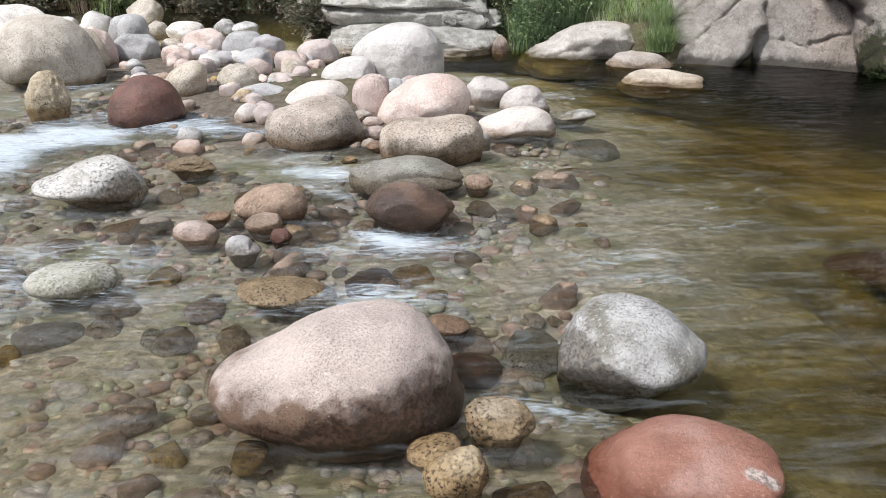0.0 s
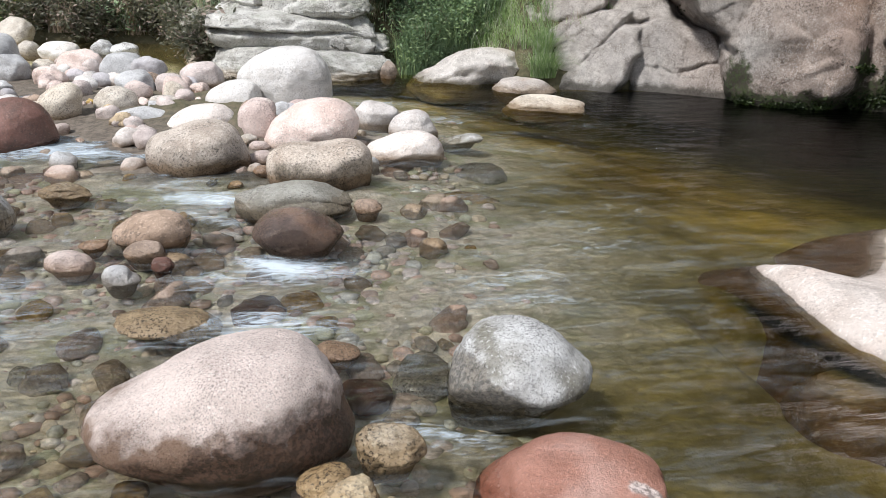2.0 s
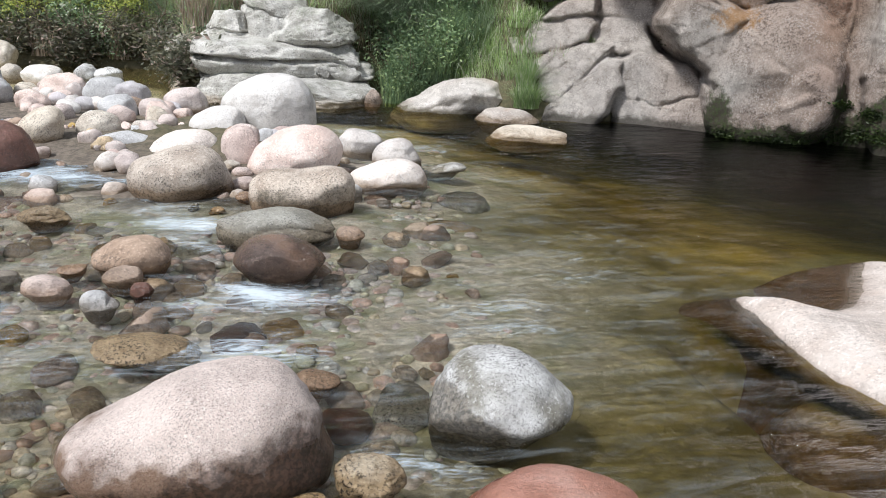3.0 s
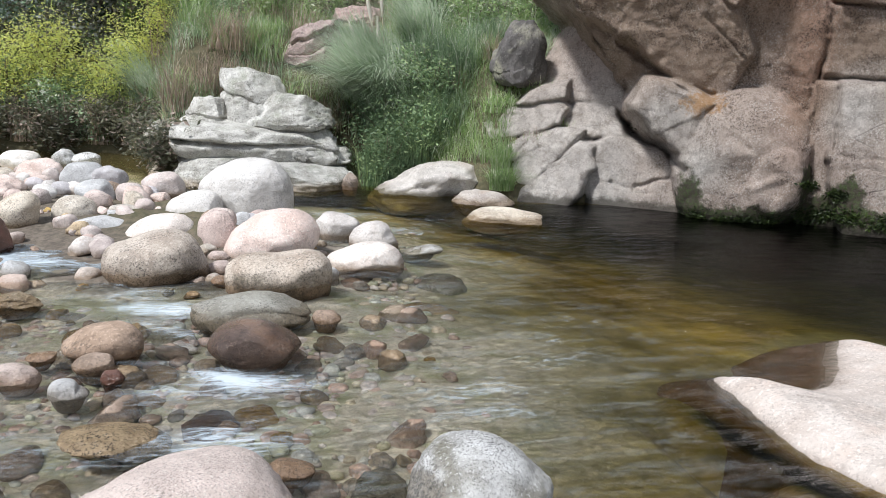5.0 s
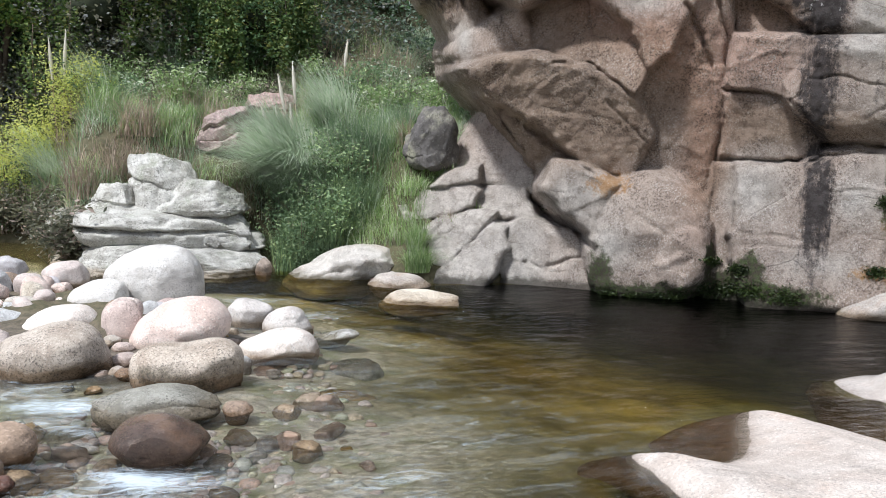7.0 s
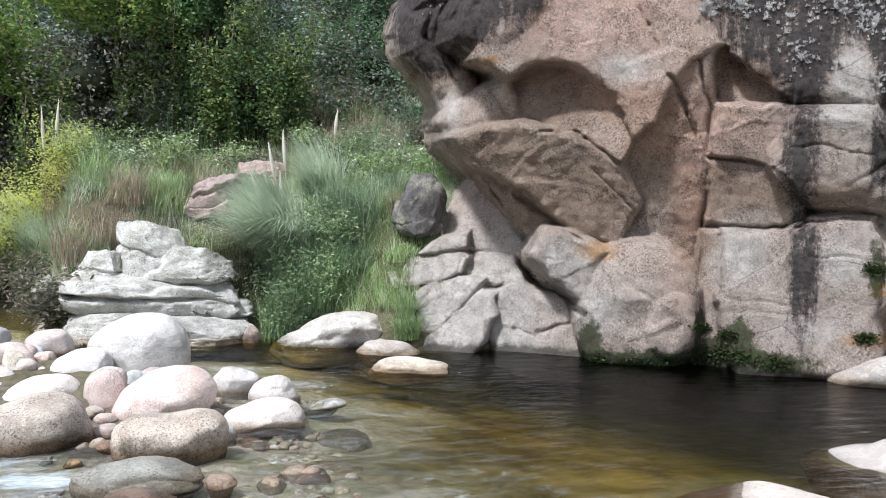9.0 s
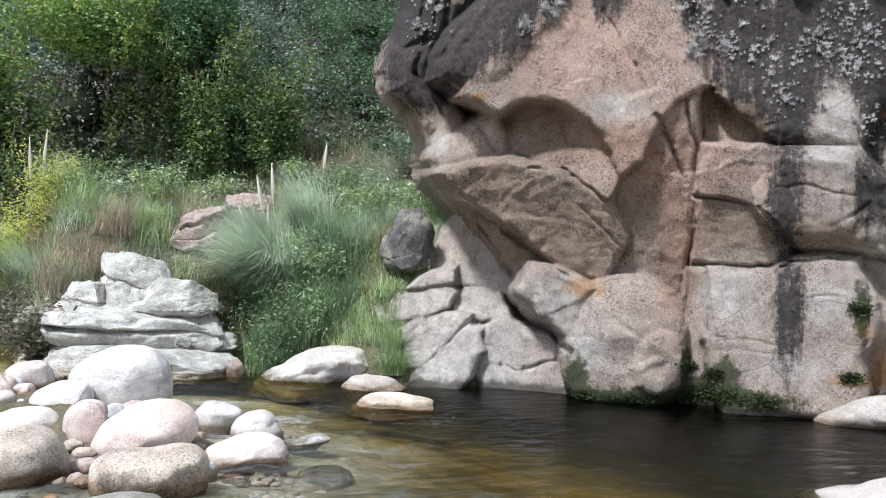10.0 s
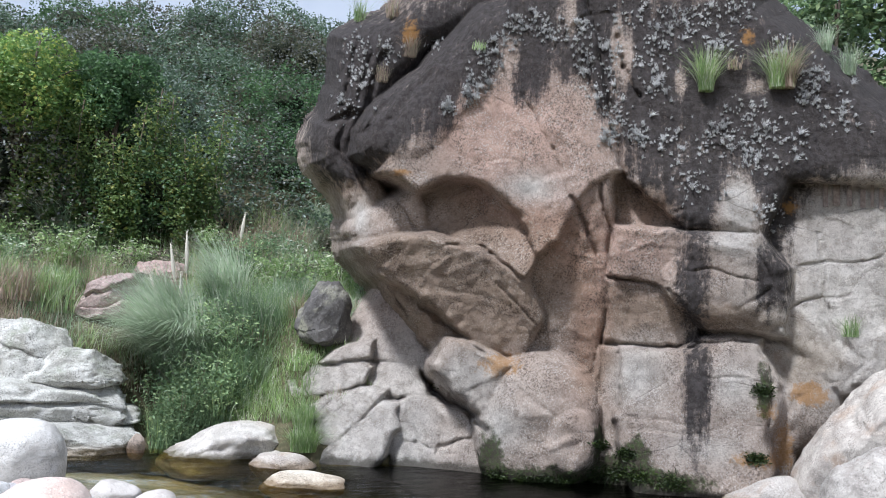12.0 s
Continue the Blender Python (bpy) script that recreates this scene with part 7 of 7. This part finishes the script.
AIR_HOSTS += [(1.65, 5.75, 0.12), (1.16, 4.87, 0.1), (0.74, 4.36, 0.1), (2.12, 5.83, 0.12), (3.0, 5.05, 0.1), (2.94, 4.77, 0.08), (2.28, 4.54, 0.12), (2.02, 4.32, 0.12), (2.42, 4.26, 0.12), (1.83, 4.17, 0.14), (1.36, 4.16, 0.15), (2.36, 3.98, 0.14), (0.61, 4.21, 0.06), (0.95, 4.22, 0.08)]
AIR_HOSTS += [(-1.67, 5.34, 0.04), (-1.4, 4.52, 0.05), (-2.62, 4.94, 0.1), (-2.26, 5.26, 0.1), (-2.73, 4.49, 0.1), (2.75, 4.2, 0.15), (3.26, 4.57, 0.15), (2.5, 3.3, 0.1), (1.64, 3.61, 0.12), (2.6, 5.33, 0.08), (1.93, 5.39, 0.1), (-0.59, 5.66, 0.08), (-2.65, 5.33, 0.1), (0.2, 5.59, 0.1)]
rng = random.Random(31)
stars = []
for i in range(6):
    v, f = blades(random.Random(60 + i), disc(0, 0, 0, 0.015), 34, 0.11, 0.95, 0.25, 0.009)
    stars.append(mesh_from("air_plant", v, f, LEAF["air"]))
joined = []
for i in range(1900):
    hu, hz, hr = AIR_HOSTS[rng.randrange(len(AIR_HOSTS))]
    au, az = hu + rng.gauss(0, hr), hz + rng.gauss(0, hr)
    p = cpts[int(np.argmin((cu - au) ** 2 + (cz - az) ** 2))]
    s_ = rng.choice((0.4, 0.5, 0.6, 0.7, 0.9)) if i < 290 else rng.uniform(0.18, 0.5)
    m = Matrix.Translation(p) @ Euler((radians(55), 0, radians(-32 + rng.uniform(-50, 50)))).to_matrix().to_4x4() @ Matrix.Diagonal((s_, s_, s_, 1))
    if i < 290:
        ob = new("air_plant", stars[i % 6])
        ob.matrix_world = m
        tagged(ob, "silver-grey air plant rooted on the dark cliff", "air plant", "air plants on the cliff")
    else:
        me = stars[i % 6]
        joined.append(([tuple(m @ v.co) for v in me.vertices], [tuple(q.vertices) for q in me.polygons]))
tagged(new("small_air_plants", mesh_from("small_air_plants", *join(joined), LEAF["air"])), "small silver-grey air plants scattered over the dark cliff", "air plants", kind="stuff")

# growth behind the right shoulder of the cliff
for i, (tx, ty, th) in enumerate(((12.2, 12.4, 5.6), (13.6, 11.2, 5.8), (14.6, 10.0, 5.4), (11.4, 13.8, 6.0), (15.5, 8.6, 5.0))):
    tree(tx, ty, gz(tx, ty) - 0.2, th, 1.7, 2.4, 6500, 0.1, "pine", "dark green tree behind the cliff's shoulder", 80 + i)


def on_cliff(u, z):
    """The place on the cliff's face at (u, z)."""
    i = int(np.argmin((cu - u) ** 2 + (cz - z) ** 2))
    return cpts[i]


for i, (tu, tz, n_, ln, mt, lab) in enumerate((
    (1.74, 4.83, 260, 0.62, "grass", "bright green grass tuft on the dark cliff"),
    (2.57, 4.89, 260, 0.62, "grass", "grass tuft with reddish tips on the cliff"),
    (2.69, 4.89, 160, 0.66, "dry", "dry reddish grass tuft on the cliff"),
    (-1.07, 5.33, 60, 0.12, "grass", "small green cushion plant on the cliff"),
    (-1.96, 5.22, 90, 0.34, "dry", "dry orange grass tuft on the cliff"),
    (3.44, 1.94, 90, 0.3, "grass", "green tuft in a crack of the cliff"),
    (2.07, 5.11, 60, 0.2, "dry", "dry tuft on the dark cliff"),
    (-2.31, 4.87, 60, 0.3, "dry", "dry orange grass tuft on the cliff"),
    (-2.22, 5.72, 80, 0.4, "dry", "dry grass tuft on the cliff top"),
    (-2.67, 5.67, 90, 0.45, "grass", "green grass tuft on the cliff top"),
    (3.12, 5.34, 120, 0.5, "pampas", "pale green grass tuft on the cliff shoulder"),
    (3.39, 5.06, 120, 0.5, "pampas", "pale green grass tuft on the cliff shoulder"))):
    p = on_cliff(tu, tz)
    tuft(p[0] - 0.03, p[1] - 0.05, p[2] - 0.04, int(1.6 * n_), ln, 0.75, 0.5, 0.005, mt, lab, seed=700 + i, r=0.09, group="tufts growing on the cliff")

# dead branches on the left bank
rng = random.Random(12)
for i, (bx, by, bz, ex, ey, ez) in enumerate(((-2.6, 14.4, 0.75, -0.9, 13.6, 1.05), (-3.4, 14.3, 0.5, -1.6, 13.9, 0.8), (-2.2, 14.0, 0.35, -1.0, 12.6, 0.6), (-4.4, 14.4, 0.4, -2.9, 14.0, 0.65))):
    path = [(bx + (ex - bx) * k, by + (ey - by) * k, bz + (ez - bz) * k + 0.12 * math.sin(3.1 * k)) for k in (0, 0.2, 0.4, 0.6, 0.8, 1.0)]
    pieces = [tube(path, (0.028, 0.025, 0.02, 0.016, 0.011, 0.004), 6)]
    for j in range(5):
        q = path[1 + j % 4]
        pieces.append(tube([q, (q[0] + rng.uniform(-0.2, 0.3), q[1] + rng.uniform(-0.2, 0.2), q[2] + rng.uniform(0.05, 0.3)), (q[0] + rng.uniform(-0.3, 0.6), q[1] + rng.uniform(-0.3, 0.3), q[2] + rng.uniform(0.1, 0.5))], (0.01, 0.007, 0.002), 5))
    tagged(new("dead_branch", mesh_from("dead_branch", *join(pieces), TWIG)), "bare grey dead branch lying over the bank", "branch", "dead branches")

# faded paint marks on the pale right wall: plain bars
mark = plain("faded_dark_paint", (0.16, 0.12, 0.10), (0.26, 0.21, 0.19), 30.0, 0.9, 0.002)
marks = tagged(new("painted_marks"), "faded dark painted marks on the cliff wall", "painted marks")
for i, (mu, mz, mw, mh) in enumerate(((3.16, 3.56, 0.1, 0.26), (3.28, 3.57, 0.12, 0.24), (3.42, 3.57, 0.13, 0.25), (3.57, 3.54, 0.11, 0.24), (3.68, 3.58, 0.1, 0.25), (3.79, 3.55, 0.12, 0.24))):
    v = [on_cliff(mu + 0.5 * mw * (k % 4 / 3 - 0.5), mz + mh * (k // 4 / 5 - 0.5)) - np.array(FACE_N) * 0.02 for k in range(24)]
    f = [(r * 4 + c, r * 4 + c + 1, r * 4 + c + 5, r * 4 + c + 4) for r in range(5) for c in range(3)]
    part("mark", mesh_from("mark", [tuple(w) for w in v], f, mark, False), marks)

# wet moss and ferns hanging at the cliff's foot
rng = random.Random(44)
frond_spots = []
for mu, mz, mr in ((-0.56, -0.02, 0.08), (-0.22, -0.05, 0.08), (0.05, -0.02, 0.08), (0.31, -0.0, 0.08), (0.64, 0.08, 0.1), (0.87, 0.16, 0.1), (0.66, 0.46, 0.04), (0.96, 0.38, 0.05), (1.1, 0.13, 0.08), (1.49, 0.1, 0.1), (2.51, 1.22, 0.06), (-1.56, 0.93, 0.1), (2.43, 0.44, 0.06)):
    for _ in range(300):
        q = on_cliff(mu + rng.gauss(0, mr), mz + rng.gauss(0, 0.5 * mr))
        frond_spots.append((q[0] - 0.01 + rng.gauss(0, 0.01), q[1] - 0.015 + rng.gauss(0, 0.01), q[2] + rng.gauss(0, 0.01)))
v, f = leaf_quads(rng, frond_spots, 0.02, 2.2)
tagged(new("foot_moss", mesh_from("foot_moss", v, f, LEAF["moss"], False)), "wet dark moss and small ferns along the cliff foot", "moss", kind="stuff")
